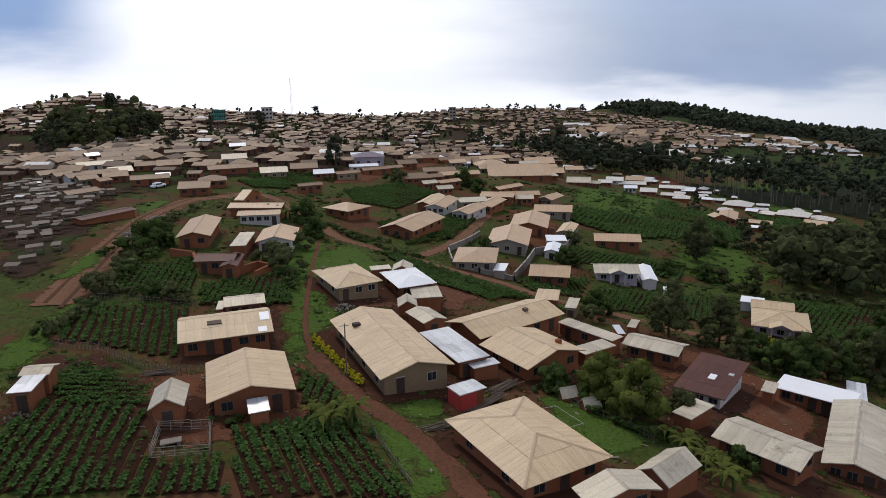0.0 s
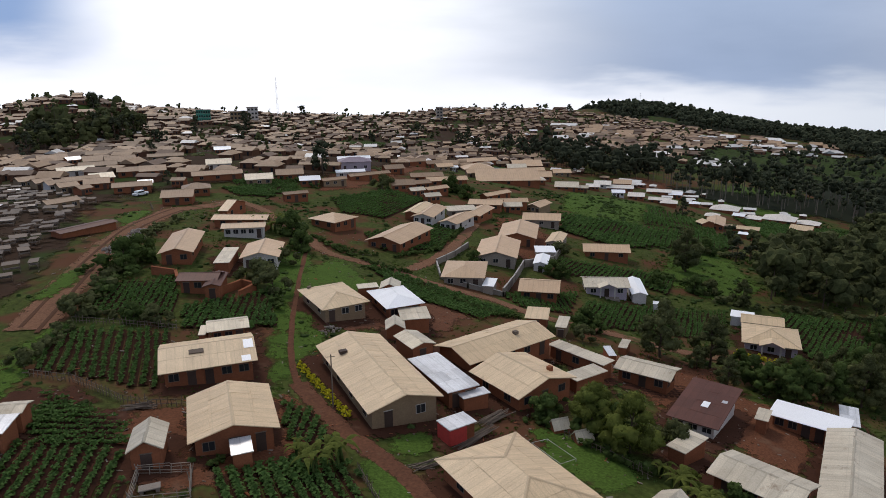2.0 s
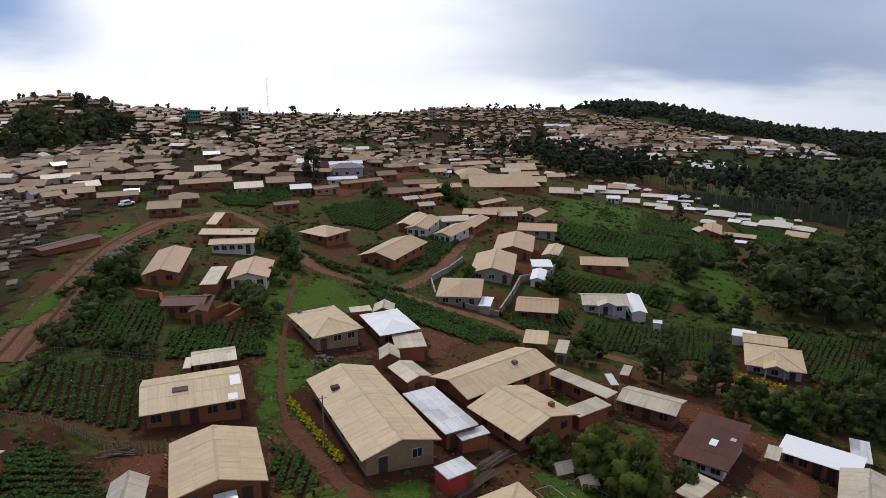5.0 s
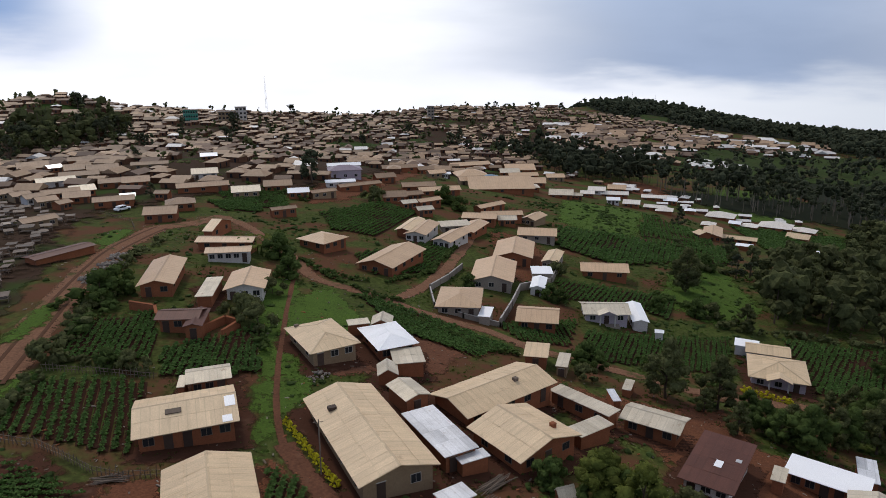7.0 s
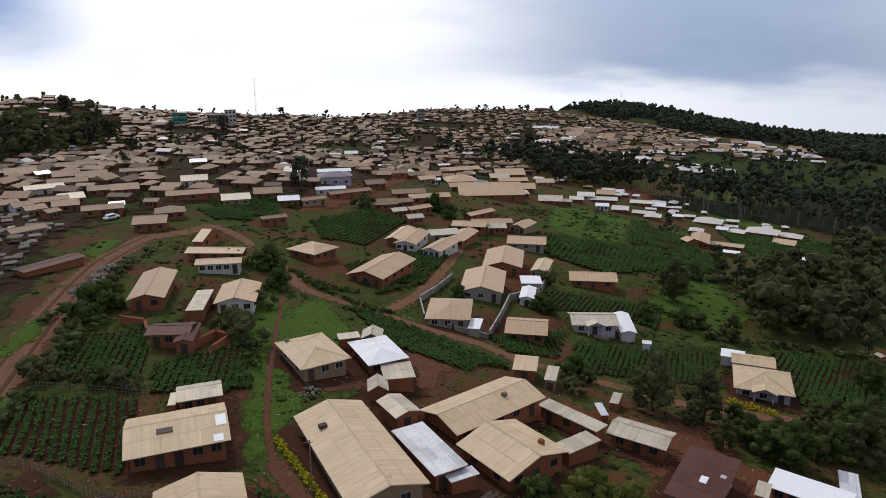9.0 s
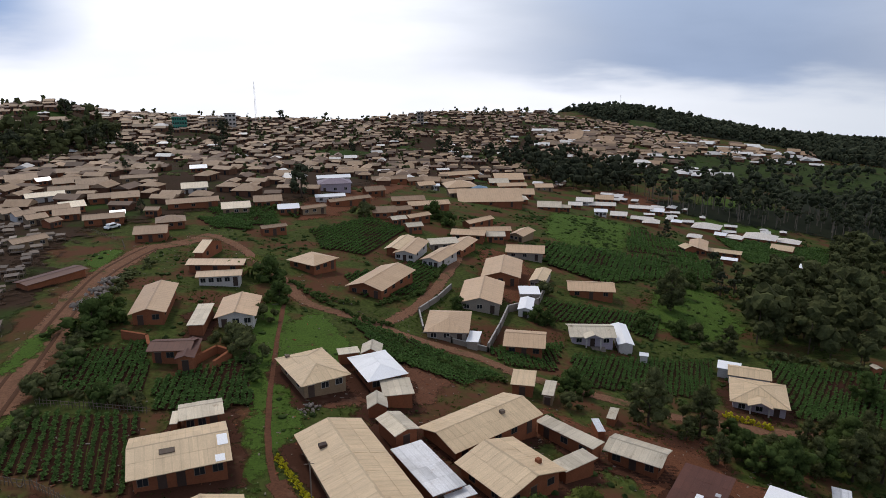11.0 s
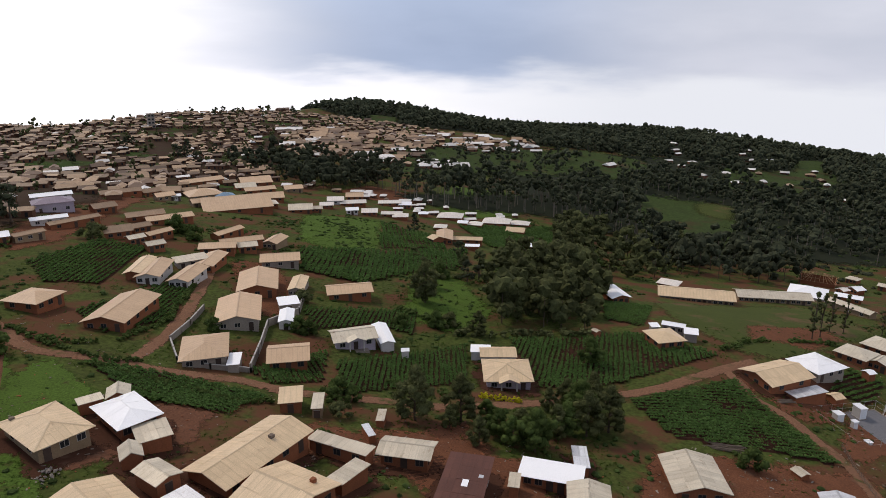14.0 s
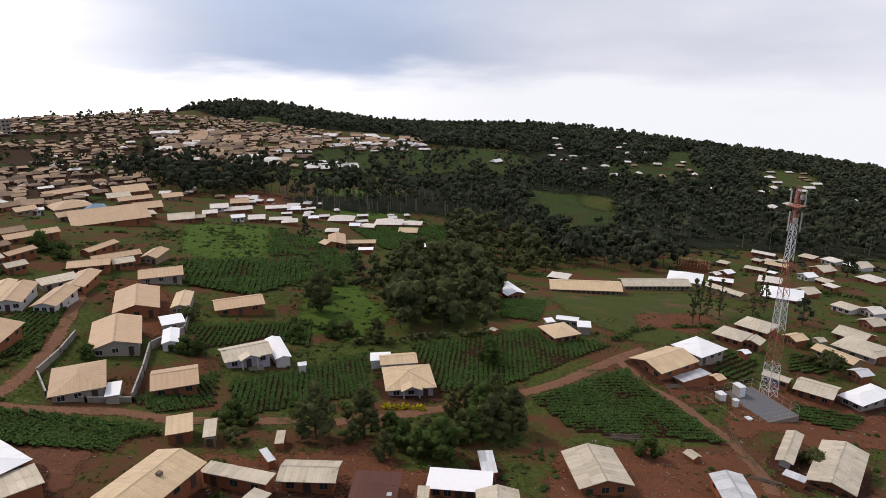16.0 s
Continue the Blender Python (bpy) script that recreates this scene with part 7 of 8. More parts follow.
# ---- the town on the hill, and the woods
TOWN_GAPS = [[(-108.6, 339.1), (-89.0, 333.4), (-64.3, 247.4), (-70.3, 242.8)], [(-58.0, 218.9), (-33.8, 221.6), (-27.2, 185.7), (-50.3, 195.1)], [(96.7, 488.7), (128.4, 513.6), (108.2, 418.9), (84.7, 412.0)], [(14.8, 541.9), (43.8, 581.0), (40.8, 495.6), (20.1, 472.2)]]
HILL = [(-231.9, 378.0), (-216.9, 391.9), (-193.1, 378.7), (-176.0, 384.5), (-156.0, 426.3), (-290.0, 932.3), (-225.4, 948.8), (-162.7, 960.3), (-98.3, 973.8), (-34.2, 990.3), (13.3, 992.2), (76.6, 1003.1), (140.8, 1003.3), (204.6, 989.6), (203.9, 788.5), (296.7, 716.2), (330.7, 648.5), (205.9, 504.0), (151.0, 484.3), (132.1, 510.2), (89.8, 403.0), (72.9, 356.0), (32.9, 318.9), (21.8, 306.0), (2.2, 283.9), (-6.8, 283.9), (-33.0, 229.8), (-50.2, 226.0), (-56.7, 213.8), (-63.9, 193.0), (-73.1, 197.3), (-81.8, 192.4), (-94.1, 193.4), (-111.0, 203.2), (-131.1, 210.9)]
far_town("hill_town", HILL, 10.0, 3, 0.05, 0.12, "dense town of mud houses with tan metal roofs", (5, 9), -4, TOWN_GAPS, (2.0, 2.6), 0.25, 80, (0, 390), -0.27)
far_town("upper_town", HILL, 8.6, 31, 0.035, 0.16, "dense upper town of mud houses with tan metal roofs", (4.2, 7.8), -6, TOWN_GAPS, (1.9, 2.4), 0.3, 0, (390, 2000), -0.25)
far_town("hillside_quarter", [(-255.2, 418.7), (-462.5, 785.2), (-448.9, 800.6), (-438.6, 813.1), (-428.2, 826.5), (-417.6, 840.8), (-403.1, 861.2), (-389.7, 880.3), (-366.9, 895.1), (-347.5, 905.0), (-318.7, 910.5), (-286.4, 920.4), (-141.8, 470.2), (-156.0, 426.3), (-182.3, 412.9), (-212.7, 419.4)], 9.5, 13, 0.06, 0.15, "houses with tan roofs on the hill's slope", (6, 10), dull=0.3)
MARKET = [(-123.1, 202.8), (-107.8, 202.9), (-87.7, 181.3), (-78.0, 172.2), (-76.9, 159.6), (-74.8, 145.3), (-69.2, 131.9), (-63.3, 118.1), (-60.8, 105.9), (-60.8, 94.1)]
market(MARKET)
far_town("ridge_village", [(146.8, 640.2), (252.2, 642.7), (312.1, 641.1), (376.1, 635.8), (326.2, 563.2), (278.5, 562.5), (203.8, 480.2), (117.4, 457.2), (122.6, 526.6)], 12.5, 6, 0.14, 0.25, "rows of tan roofs on the far slope", (8, 15), -24, (), (1.9, 2.3), 0.2, gaps=-0.45, hips=0.2)
far_town("ridge_row", [(312.1, 641.1), (431.0, 641.1), (367.6, 543.2), (257.5, 521.3)], 15, 7, 0.6, 0.2, "loose rows of pale roofs on the far slope", (8, 15), -30, (), (1.9, 2.3), 0.1, gaps=-0.5, hips=0.2)
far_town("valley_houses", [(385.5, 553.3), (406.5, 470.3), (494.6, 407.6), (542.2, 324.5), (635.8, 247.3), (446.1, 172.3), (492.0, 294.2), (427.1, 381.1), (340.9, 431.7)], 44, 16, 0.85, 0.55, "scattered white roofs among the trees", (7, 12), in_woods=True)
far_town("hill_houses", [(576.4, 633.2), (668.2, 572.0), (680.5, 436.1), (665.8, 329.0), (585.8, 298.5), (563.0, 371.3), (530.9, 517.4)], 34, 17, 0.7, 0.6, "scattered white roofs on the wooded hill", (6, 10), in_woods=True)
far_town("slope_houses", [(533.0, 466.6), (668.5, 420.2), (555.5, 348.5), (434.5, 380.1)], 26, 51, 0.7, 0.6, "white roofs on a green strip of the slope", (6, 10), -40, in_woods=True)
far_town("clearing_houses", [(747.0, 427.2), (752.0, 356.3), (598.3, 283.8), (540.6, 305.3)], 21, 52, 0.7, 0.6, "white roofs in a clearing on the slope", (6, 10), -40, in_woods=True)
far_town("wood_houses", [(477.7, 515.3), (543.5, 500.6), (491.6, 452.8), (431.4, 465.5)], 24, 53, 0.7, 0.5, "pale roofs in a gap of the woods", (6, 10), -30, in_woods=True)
far_town("white_cluster", [(209.3, 492.7), (262.7, 491.7), (241.5, 453.0), (192.2, 453.9)], 11, 54, 0.85, 0.2, "cluster of white roofs on the green slope", (7, 12), -25, gaps=-0.6)
far_town("field_edge_houses", [(87.4, 387.1), (122.6, 371.6), (148.8, 342.6), (169.8, 320.8), (204.6, 307.5), (189.8, 282.9), (148.4, 281.3), (124.6, 288.8), (106.3, 324.9), (78.8, 341.5)], 8.5, 41, 0.8, 0.5, "small pale roofs along the edge of the fields", (3.6, 6.5), -25, (), (1.2, 1.6), 0.1, 40, gaps=-0.6, hips=0.5)
CLEARINGS = [
    [(224.2, 561.4), (393.3, 555.8), (441.0, 499.9), (413.3, 446.1), (254.3, 432.9), (173.3, 437.8)],
    [(386.6, 556.0), (433.2, 561.3), (461.3, 497.7), (390.8, 420.4), (337.1, 430.2)],
    [(339.0, 375.5), (349.5, 353.6), (366.4, 344.5), (391.3, 331.4), (289.7, 244.5), (240.1, 224.4), (258.2, 253.2), (268.5, 292.9)],
    [(688.9, 503.5), (740.5, 504.4), (603.8, 407.4), (539.7, 400.0)],
    [(538.7, 442.8), (622.7, 414.0), (552.6, 369.5), (477.6, 389.1)],
    [(720.7, 402.0), (724.2, 352.4), (616.7, 301.6), (576.3, 316.7)],
    [(294.0, 797.1), (323.0, 778.7), (276.6, 677.1), (254.4, 699.6)],
    [(477.7, 515.3), (543.5, 500.6), (491.6, 452.8), (431.4, 465.5)],
]
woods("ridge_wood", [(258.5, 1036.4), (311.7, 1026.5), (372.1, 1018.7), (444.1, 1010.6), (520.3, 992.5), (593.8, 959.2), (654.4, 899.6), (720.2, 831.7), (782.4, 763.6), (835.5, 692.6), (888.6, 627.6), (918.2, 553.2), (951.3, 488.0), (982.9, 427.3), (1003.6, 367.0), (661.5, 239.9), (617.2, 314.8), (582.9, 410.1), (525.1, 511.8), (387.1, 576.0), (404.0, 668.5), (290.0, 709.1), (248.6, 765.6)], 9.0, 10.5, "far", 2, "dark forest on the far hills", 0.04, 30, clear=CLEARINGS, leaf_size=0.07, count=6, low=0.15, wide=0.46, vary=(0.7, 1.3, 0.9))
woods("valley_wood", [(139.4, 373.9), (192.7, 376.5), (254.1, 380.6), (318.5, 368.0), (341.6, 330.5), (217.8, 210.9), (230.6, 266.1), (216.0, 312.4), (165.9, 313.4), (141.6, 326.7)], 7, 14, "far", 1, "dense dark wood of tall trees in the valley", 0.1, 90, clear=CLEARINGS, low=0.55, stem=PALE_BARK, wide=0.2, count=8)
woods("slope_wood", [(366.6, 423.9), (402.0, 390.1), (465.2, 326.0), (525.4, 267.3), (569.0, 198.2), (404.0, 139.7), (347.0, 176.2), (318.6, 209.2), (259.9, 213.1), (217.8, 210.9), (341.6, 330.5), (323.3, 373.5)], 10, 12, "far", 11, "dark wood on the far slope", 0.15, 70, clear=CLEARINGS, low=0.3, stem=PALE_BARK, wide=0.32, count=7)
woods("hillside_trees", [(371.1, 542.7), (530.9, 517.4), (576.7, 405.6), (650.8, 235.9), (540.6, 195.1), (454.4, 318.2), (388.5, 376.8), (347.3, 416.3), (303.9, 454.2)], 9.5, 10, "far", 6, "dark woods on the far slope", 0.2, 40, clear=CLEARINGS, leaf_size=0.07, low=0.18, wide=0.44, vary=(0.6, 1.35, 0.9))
woods("slope_copses", CLEARINGS[0], 11, 8, "far", 61, "loose dark trees on the green slope", 0.62, 60, leaf_size=0.06, low=0.2, wide=0.42)
woods("ravine_wood", [(90.9, 406.9), (107.9, 417.8), (154.6, 412.6), (134.1, 356.2), (105.3, 356.5), (84.5, 363.5)], 7, 10, "far", 15, "dark trees in the ravine below the town", 0.15, 90, leaf_size=0.075)
woods("grove", [(72.5, 130.9), (84.2, 127.1), (95.8, 121.9), (127.6, 154.4), (150.5, 192.2), (169.9, 228.6), (228.3, 273.5), (202.2, 281.9), (141.2, 198.4), (110.8, 176.2), (89.7, 155.8)], 5.2, 8.5, "dark", 3, "dense grove of bushy trees below the fields", 0.1, 420, leaf_size=0.04, low=0.25, level=2, count=9)
woods("slope_grove", [(149.5, 207.0), (181.6, 234.8), (222.6, 256.9), (269.1, 267.4), (244.9, 232.1), (209.0, 200.3), (171.2, 184.3), (137.8, 177.8)], 7.5, 8, "dark", 25, "loose dark trees and scrub on the slope", 0.2, 200, leaf_size=0.05, low=0.25, level=2, count=8)
woods("copse", [(89.3, 183.7), (108.4, 193.1), (144.5, 227.3), (163.3, 228.6), (126.0, 178.0), (91.4, 161.4), (85.8, 173.6)], 8, 7, "dark", 5, "loose trees and scrub on the slope", 0.25, 240, leaf_size=0.05, level=2, count=8)
woods("scrub_trees", [(196.6, 227.3), (236.9, 245.4), (260.4, 227.7), (281.0, 196.9), (239.9, 168.8), (217.4, 179.2), (185.6, 193.3)], 8, 11, "far", 7, "loose dark trees behind the school", 0.15, 160, leaf_size=0.055)
woods("town_trees", [(-198.0, 329.1), (-243.4, 443.4), (-216.3, 455.0), (-165.8, 464.5), (-275.7, 934.4), (-187.7, 962.0), (-98.3, 973.8), (13.3, 992.2), (134.8, 1019.5), (198.8, 768.5), (304.6, 665.2), (108.2, 418.9), (-18.4, 328.0), (-70.2, 235.8), (-193.1, 378.7)], 17, 8, "dark", 4, "scattered dark trees among the houses", 0.6, 72, leaf_size=0.06, low=0.22, vary=(0.5, 1.2, 0.7))
woods("ravine_trees", [(-210.7, 391.1), (-222.4, 439.9), (-189.4, 422.2), (-179.7, 446.0), (-162.6, 455.2), (-154.5, 413.2), (-159.3, 378.8), (-177.8, 347.9)], 8, 12, "dark", 8, "dark trees in the hollow of the town", 0.1, 110, leaf_size=0.065)
woods("hill_trees", [(-252.0, 418.4), (-453.9, 779.7), (-433.4, 803.4), (-412.6, 830.5), (-387.8, 883.1), (-362.7, 901.2), (-327.4, 915.7), (-169.0, 418.3), (-209.3, 412.1)], 13, 6, "dark", 12, "small dark trees on the town hill", 0.55, 60)
woods("slope_trees", [(64.0, 462.1), (115.6, 516.1), (154.4, 481.3), (187.7, 479.4), (145.8, 362.9), (116.6, 373.5), (89.2, 415.9)], 9, 10, "far", 9, "dark trees below the town", 0.15, 70)
plant("dark", 37.2, 91.1, 9.4)
plant("dark", 44.3, 89.6, 8.2)
plant("light", 18.5, 62.6, 5.6)
plant("light", 21.3, 58.6, 6.4)
plant("broad", 20.6, 61.2, 4.3)
plant("broad", 49.9, 77.0, 6.9)
plant("broad", 47.6, 79.6, 4.8)
plant("dark", 62.3, 91.0, 4.5)
plant("dark", 62.2, 80.5, 8.0)
plant("dark", 71.1, 90.2, 6.7)
plant("dark", 67.0, 80.9, 8.4)
plant("broad", 58.9, 81.5, 6.0)
plant("dark", -27.9, 236.4, 15.0)
plant("tall", -209.9, 484.8, 10.6)
plant("tall", -206.3, 485.8, 9.7)
plant("tall", -186.4, 481.4, 9.5)
plant("dark", -193.7, 388.6, 18.0, group="dark trees of the town")
plant("dark", -205.1, 403.4, 16.6, group="dark trees of the town")
plant("dark", -199.2, 382.4, 15.8, group="dark trees of the town")
plant("dark", -187.3, 387.3, 15.8, group="dark trees of the town")
plant("dark", -193.2, 413.2, 13.4, group="dark trees of the town")
plant("dark", -186.9, 353.0, 14.0, group="dark trees of the town")
plant("dark", -210.7, 391.1, 12.2, group="dark trees of the town")
plant("dark", -172.2, 399.6, 17.6, group="dark trees of the town")
plant("dark", -170.3, 406.1, 16.2, group="dark trees of the town")
plant("dark", -158.5, 389.8, 15.5, group="dark trees of the town")
plant("dark", -159.4, 405.3, 15.3, group="dark trees of the town")
plant("dark", -156.1, 413.1, 14.3, group="dark trees of the town")
plant("dark", -153.7, 419.9, 10.3, group="dark trees of the town")
plant("dark", -130.5, 371.1, 10.9, group="dark trees of the town")
plant("dark", -125.8, 369.3, 10.1, group="dark trees of the town")
plant("dark", -124.6, 426.5, 13.1, group="dark trees of the town")
plant("dark", -100.0, 448.9, 16.2, group="dark trees of the town")
plant("dark", -91.6, 392.7, 14.2, group="dark trees of the town")
plant("dark", -107.2, 496.3, 11.7, group="dark trees of the town")
plant("dark", -87.7, 628.2, 12.8, group="dark trees of the town")
plant("dark", -70.8, 205.1, 4.9, group="dark trees of the town")
plant("dark", 17.3, 552.0, 10.0, group="dark trees of the town")
plant("dark", -60.6, 406.4, 8.4, group="dark trees of the town")
plant("dark", -18.9, 450.7, 9.1, group="dark trees of the town")
plant("dark", -88.9, 511.2, 8.6, group="dark trees of the town")
plant("dark", -102.8, 286.3, 6.2, group="dark trees of the town")
plant("dark", -206.9, 481.5, 14.3, group="dark trees of the town")
plant("dark", -203.5, 484.2, 12.4, group="dark trees of the town")
plant("dark", 101.2, 713.1, 12.6, group="dark trees of the town")
plant("dark", 110.2, 723.0, 11.5, group="dark trees of the town")
plant("dark", 123.4, 738.1, 10.4, group="dark trees of the town")
plant("dark", 134.7, 750.0, 9.3, group="dark trees of the town")
plant("dark", 157.5, 768.9, 12.2, group="dark trees of the town")
plant("dark", 185.3, 740.8, 14.3, group="dark trees of the town")
plant("dark", 41.4, 482.8, 13.0, group="dark trees of the town")
plant("dark", 49.9, 498.5, 12.5, group="dark trees of the town")
plant("dark", 12.3, 521.7, 10.4, group="dark trees of the town")
plant("dark", -18.9, 463.1, 7.6, group="dark trees of the town")
plant("dark", 84.3, 455.9, 8.9, group="dark trees of the town")
plant("dark", 103.9, 481.8, 8.5, group="dark trees of the town")
plant("dark", 115.8, 393.2, 11.8, group="dark trees of the town")
plant("dark", 89.6, 403.5, 8.6, group="dark trees of the town")
plant("dark", 107.4, 445.3, 9.4, group="dark trees of the town")
plant("dark", 127.1, 476.0, 10.0, group="dark trees of the town")
plant("dark", 162.8, 451.2, 13.5, group="dark trees of the town")
plant("dark", 158.0, 474.1, 10.8, group="dark trees of the town")
plant("dark", 50.3, 454.5, 11.3, group="dark trees of the town")
plant("dark", 46.5, 481.4, 10.2, group="dark trees of the town")
plant("dark", 67.5, 497.3, 9.6, group="dark trees of the town")
plant("dark", 94.3, 469.9, 10.3, group="dark trees of the town")
plant("dark", 85.5, 483.5, 9.3, group="dark trees of the town")
plant("dark", 160.8, 469.6, 9.0, group="dark trees of the town")
plant("dark", 246.0, 580.2, 9.2, group="dark trees of the town")
plant("dark", 286.7, 564.6, 9.2, group="dark trees of the town")
plant("dark", 306.5, 569.7, 10.4, group="dark trees of the town")
plant("dark", 216.8, 473.7, 11.8, group="dark trees of the town")
plant("dark", 218.7, 442.3, 11.9, group="dark trees of the town")
plant("dark", 42.5, 80.6, 4.8)
plant("broad", 47.3, 82.9, 4.8)
plant("dark", 51.9, 79.4, 6.0)
plant("dark", 56.5, 80.8, 6.0)
plant("broad", 65.4, 86.4, 7.1)
plant("dark", 68.2, 86.2, 6.6)
plant("dark", 50.3, 81.2, 5.6)
plant("broad", 48.5, 88.7, 4.0)
plant("dark", 66.3, 91.4, 5.5)
plant("dark", 41.2, 87.4, 3.8)
plant("broad", 82.7, 105.5, 6.3)
for_slim = "slim trees by the school"
plant("slim", 153.2, 105.3, 13.2, group=for_slim)
plant("slim", 158.6, 106.7, 12.7, group=for_slim)
plant("slim", 167.8, 110.3, 11.3, group=for_slim)
plant("slim", 172.5, 109.3, 11.5, group=for_slim)
plant("slim", 184.7, 106.1, 11.0)
plant("slim", 198.9, 111.5, 11.5)
plant("slim", 192.6, 106.8, 10.5)
plant("dark", 67.2, 151.8, 10.8)
plant("dark", 70.2, 160.8, 6.8)
plant("dark", 88.6, 169.0, 7.5)
plant("dark", 93.5, 171.1, 6.8)
plant("dark", 104.7, 242.3, 8.7)
plant("dark", 105.7, 207.2, 6.9)
plant("dark", 69.9, 129.0, 6.0)
plant("bush", 62.3, 135.5, 3.7)
plant("bush", 65.8, 135.4, 3.2)
plant("bush", 28.5, 102.1, 3.5)
plant("bush", 27.2, 100.9, 2.4)
plant("bush", 35.7, 152.0, 3.3)
plant("bush", 30.4, 134.6, 3.2)
plant("bush", 81.8, 65.2, 3.4)
plant("bush", 107.4, 51.3, 3.4)
plant("bush", 159.4, 72.9, 5.1)
plant("dark", 193.2, 95.4, 9.1)
plant("dark", 314.2, 134.7, 15.5)
plant("broad", 153.9, 192.8, 8.5)
plant("banana", -9.6, 52.0, 4.0)
plant("banana", -8.0, 53.6, 4.4)
plant("banana", -11.4, 54.3, 2.7)
plant("banana", 23.6, 51.9, 3.4)
plant("banana", 24.2, 48.9, 3.7)
plant("banana", 24.4, 45.8, 3.9)
plant("banana", 23.0, 54.0, 2.7)
plant("banana", -31.0, 144.3, 5.5)
plant("banana", -28.0, 148.3, 4.4)
plant("banana", -28.7, 141.1, 4.2)
plant("bush", -44.4, 72.4, 2.3)
plant("bush", -47.0, 109.7, 4.8)
plant("bush", -46.1, 113.3, 4.4)
plant("bush", -46.1, 88.5, 3.0)
plant("bush", -37.8, 87.1, 2.5)
plant("bush", -34.8, 86.9, 2.5)
plant("bush", -24.5, 104.5, 4.0)
plant("bush", -21.8, 101.7, 3.7)
plant("bush", -24.3, 140.2, 5.1)
plant("bush", -21.0, 127.7, 3.9)
plant("bush", -22.3, 117.1, 2.9)
plant("bush", 16.0, 220.8, 5.3)
plant("bush", -6.7, 211.7, 4.7)
plant("bush", 19.5, 211.1, 4.3)
plant("bush", 20.9, 86.4, 2.1)
plant("bush", 26.0, 94.5, 2.5)
plant("bush", 29.8, 99.7, 2.2)
plant("bush", 53.9, 136.2, 3.1)
plant("bush", 74.9, 164.5, 4.8)
plant("bush", 82.6, 174.7, 4.4)
plant("bush", 14.0, 136.2, 2.6)
plant("bush", 32.0, 132.8, 3.0)
plant("bush", 28.1, 50.4, 2.1)
plant("bush", 31.0, 53.0, 1.9)
plant("bush", 14.0, 65.0, 2.9)
plant("bush", 13.1, 69.6, 2.3)
plant("bush", 26.6, 60.6, 2.9)
for k in range(10):
    a, b = Vector((-14.1, 75.0)), Vector((-7.2, 62.4))
    p = a.lerp(b, (k + 0.3) / 10)
    plant("hedge", p.x, p.y, 1.05 + 0.15 * math.sin(k * 2.3))
for k in range(9):
    a, b = Vector((53.4, 98.8)), Vector((58.9, 95.2))
    p = a.lerp(b, k / 8)
    plant("hedge", p.x, p.y, 1.1 + 0.2 * math.sin(k * 1.9), "low clipped yellow hedge before the villa")

# ---- shrubs along the plots and ways
hedgerow("road_bank_shrubs", [(-44.2, 87.3), (-46.2, 95.7), (-47.7, 105.5), (-47.5, 112.5), (-45.4, 116.0)], 2.0, "dark", "dark shrubs on the bank above the road", 31)
hedgerow("road_bank_shrubs", [(-45.1, 95.5), (-45.1, 103.1), (-44.3, 109.5)], 1.8, "mid", "green shrubs on the bank above the road", 32)
hedgerow("plot_shrubs", [(-46.8, 88.9), (-39.8, 88.4), (-32.0, 86.0)], 1.3, "dark", "dark shrubs along the crop plot", 1)
hedgerow("bank_shrubs", [(-42.0, 67.4), (-44.1, 74.2), (-44.9, 82.7)], 1.5, "dark", "dark shrubs on the bank", 2)
hedgerow("upper_shrubs", [(-52.1, 106.6), (-47.6, 112.3), (-40.6, 114.8)], 1.7, "mid", "green shrubs above the plot", 3)
hedgerow("yard_shrubs", [(-22.2, 101.7), (-19.5, 93.6), (-18.4, 86.5)], 1.2, "mid", "green shrubs beside the path", 4)
hedgerow("road_shrubs", [(-21.9, 143.2), (-14.2, 132.0), (-4.4, 121.4), (0.7, 121.2)], 1.0, "mid", "green shrubs beside the road", 5)
hedgerow("ditch_shrubs", [(-18.8, 135.9), (-9.7, 131.3), (-3.3, 131.0), (6.1, 141.9), (16.4, 173.4)], 1.0, "mid", "low shrubs round the plot", 6)
hedgerow("verge_shrubs", [(-9.5, 122.8), (0.4, 112.4), (11.6, 102.2), (17.7, 101.1)], 0.9, "mid", "low shrubs beside the road", 7)
hedgerow("village_shrubs", [(35.7, 109.4), (42.3, 104.5), (49.6, 98.5)], 1.2, "mid", "shrubs above the road", 8)
hedgerow("grove_shrubs", [(64.5, 129.5), (72.2, 128.0), (82.7, 125.1), (94.4, 120.2)], 1.6, "dark", "shrubs at the edge of the grove", 9)
hedgerow("slope_shrubs", [(115.3, 100.3), (127.6, 103.4), (154.7, 102.6), (160.1, 93.1)], 1.2, "mid", "shrubs beside the school yard", 10)
hedgerow("garden_shrubs", [(12.4, 64.7), (14.7, 62.9), (17.6, 59.5), (21.4, 54.2)], 1.3, "mid", "shrubs along the garden fence", 11)
hedgerow("corner_shrubs", [(23.9, 56.5), (25.6, 53.6), (27.1, 48.3), (27.5, 45.8)], 1.4, "light", "light green shrubs behind the huts", 12)
hedgerow("east_shrubs", [(173.4, 89.5), (175.7, 84.7), (163.9, 71.0)], 1.6, "mid", "shrubs between the houses", 13)
hedgerow("far_shrubs", [(255.7, 122.0), (265.2, 110.0), (250.6, 90.0)], 1.8, "mid", "shrubs beyond the houses", 14)
hedgerow("field_shrubs", [(88.9, 208.9), (81.6, 174.2), (93.0, 174.3)], 1.8, "dark", "dark shrubs at the field's edge", 15)
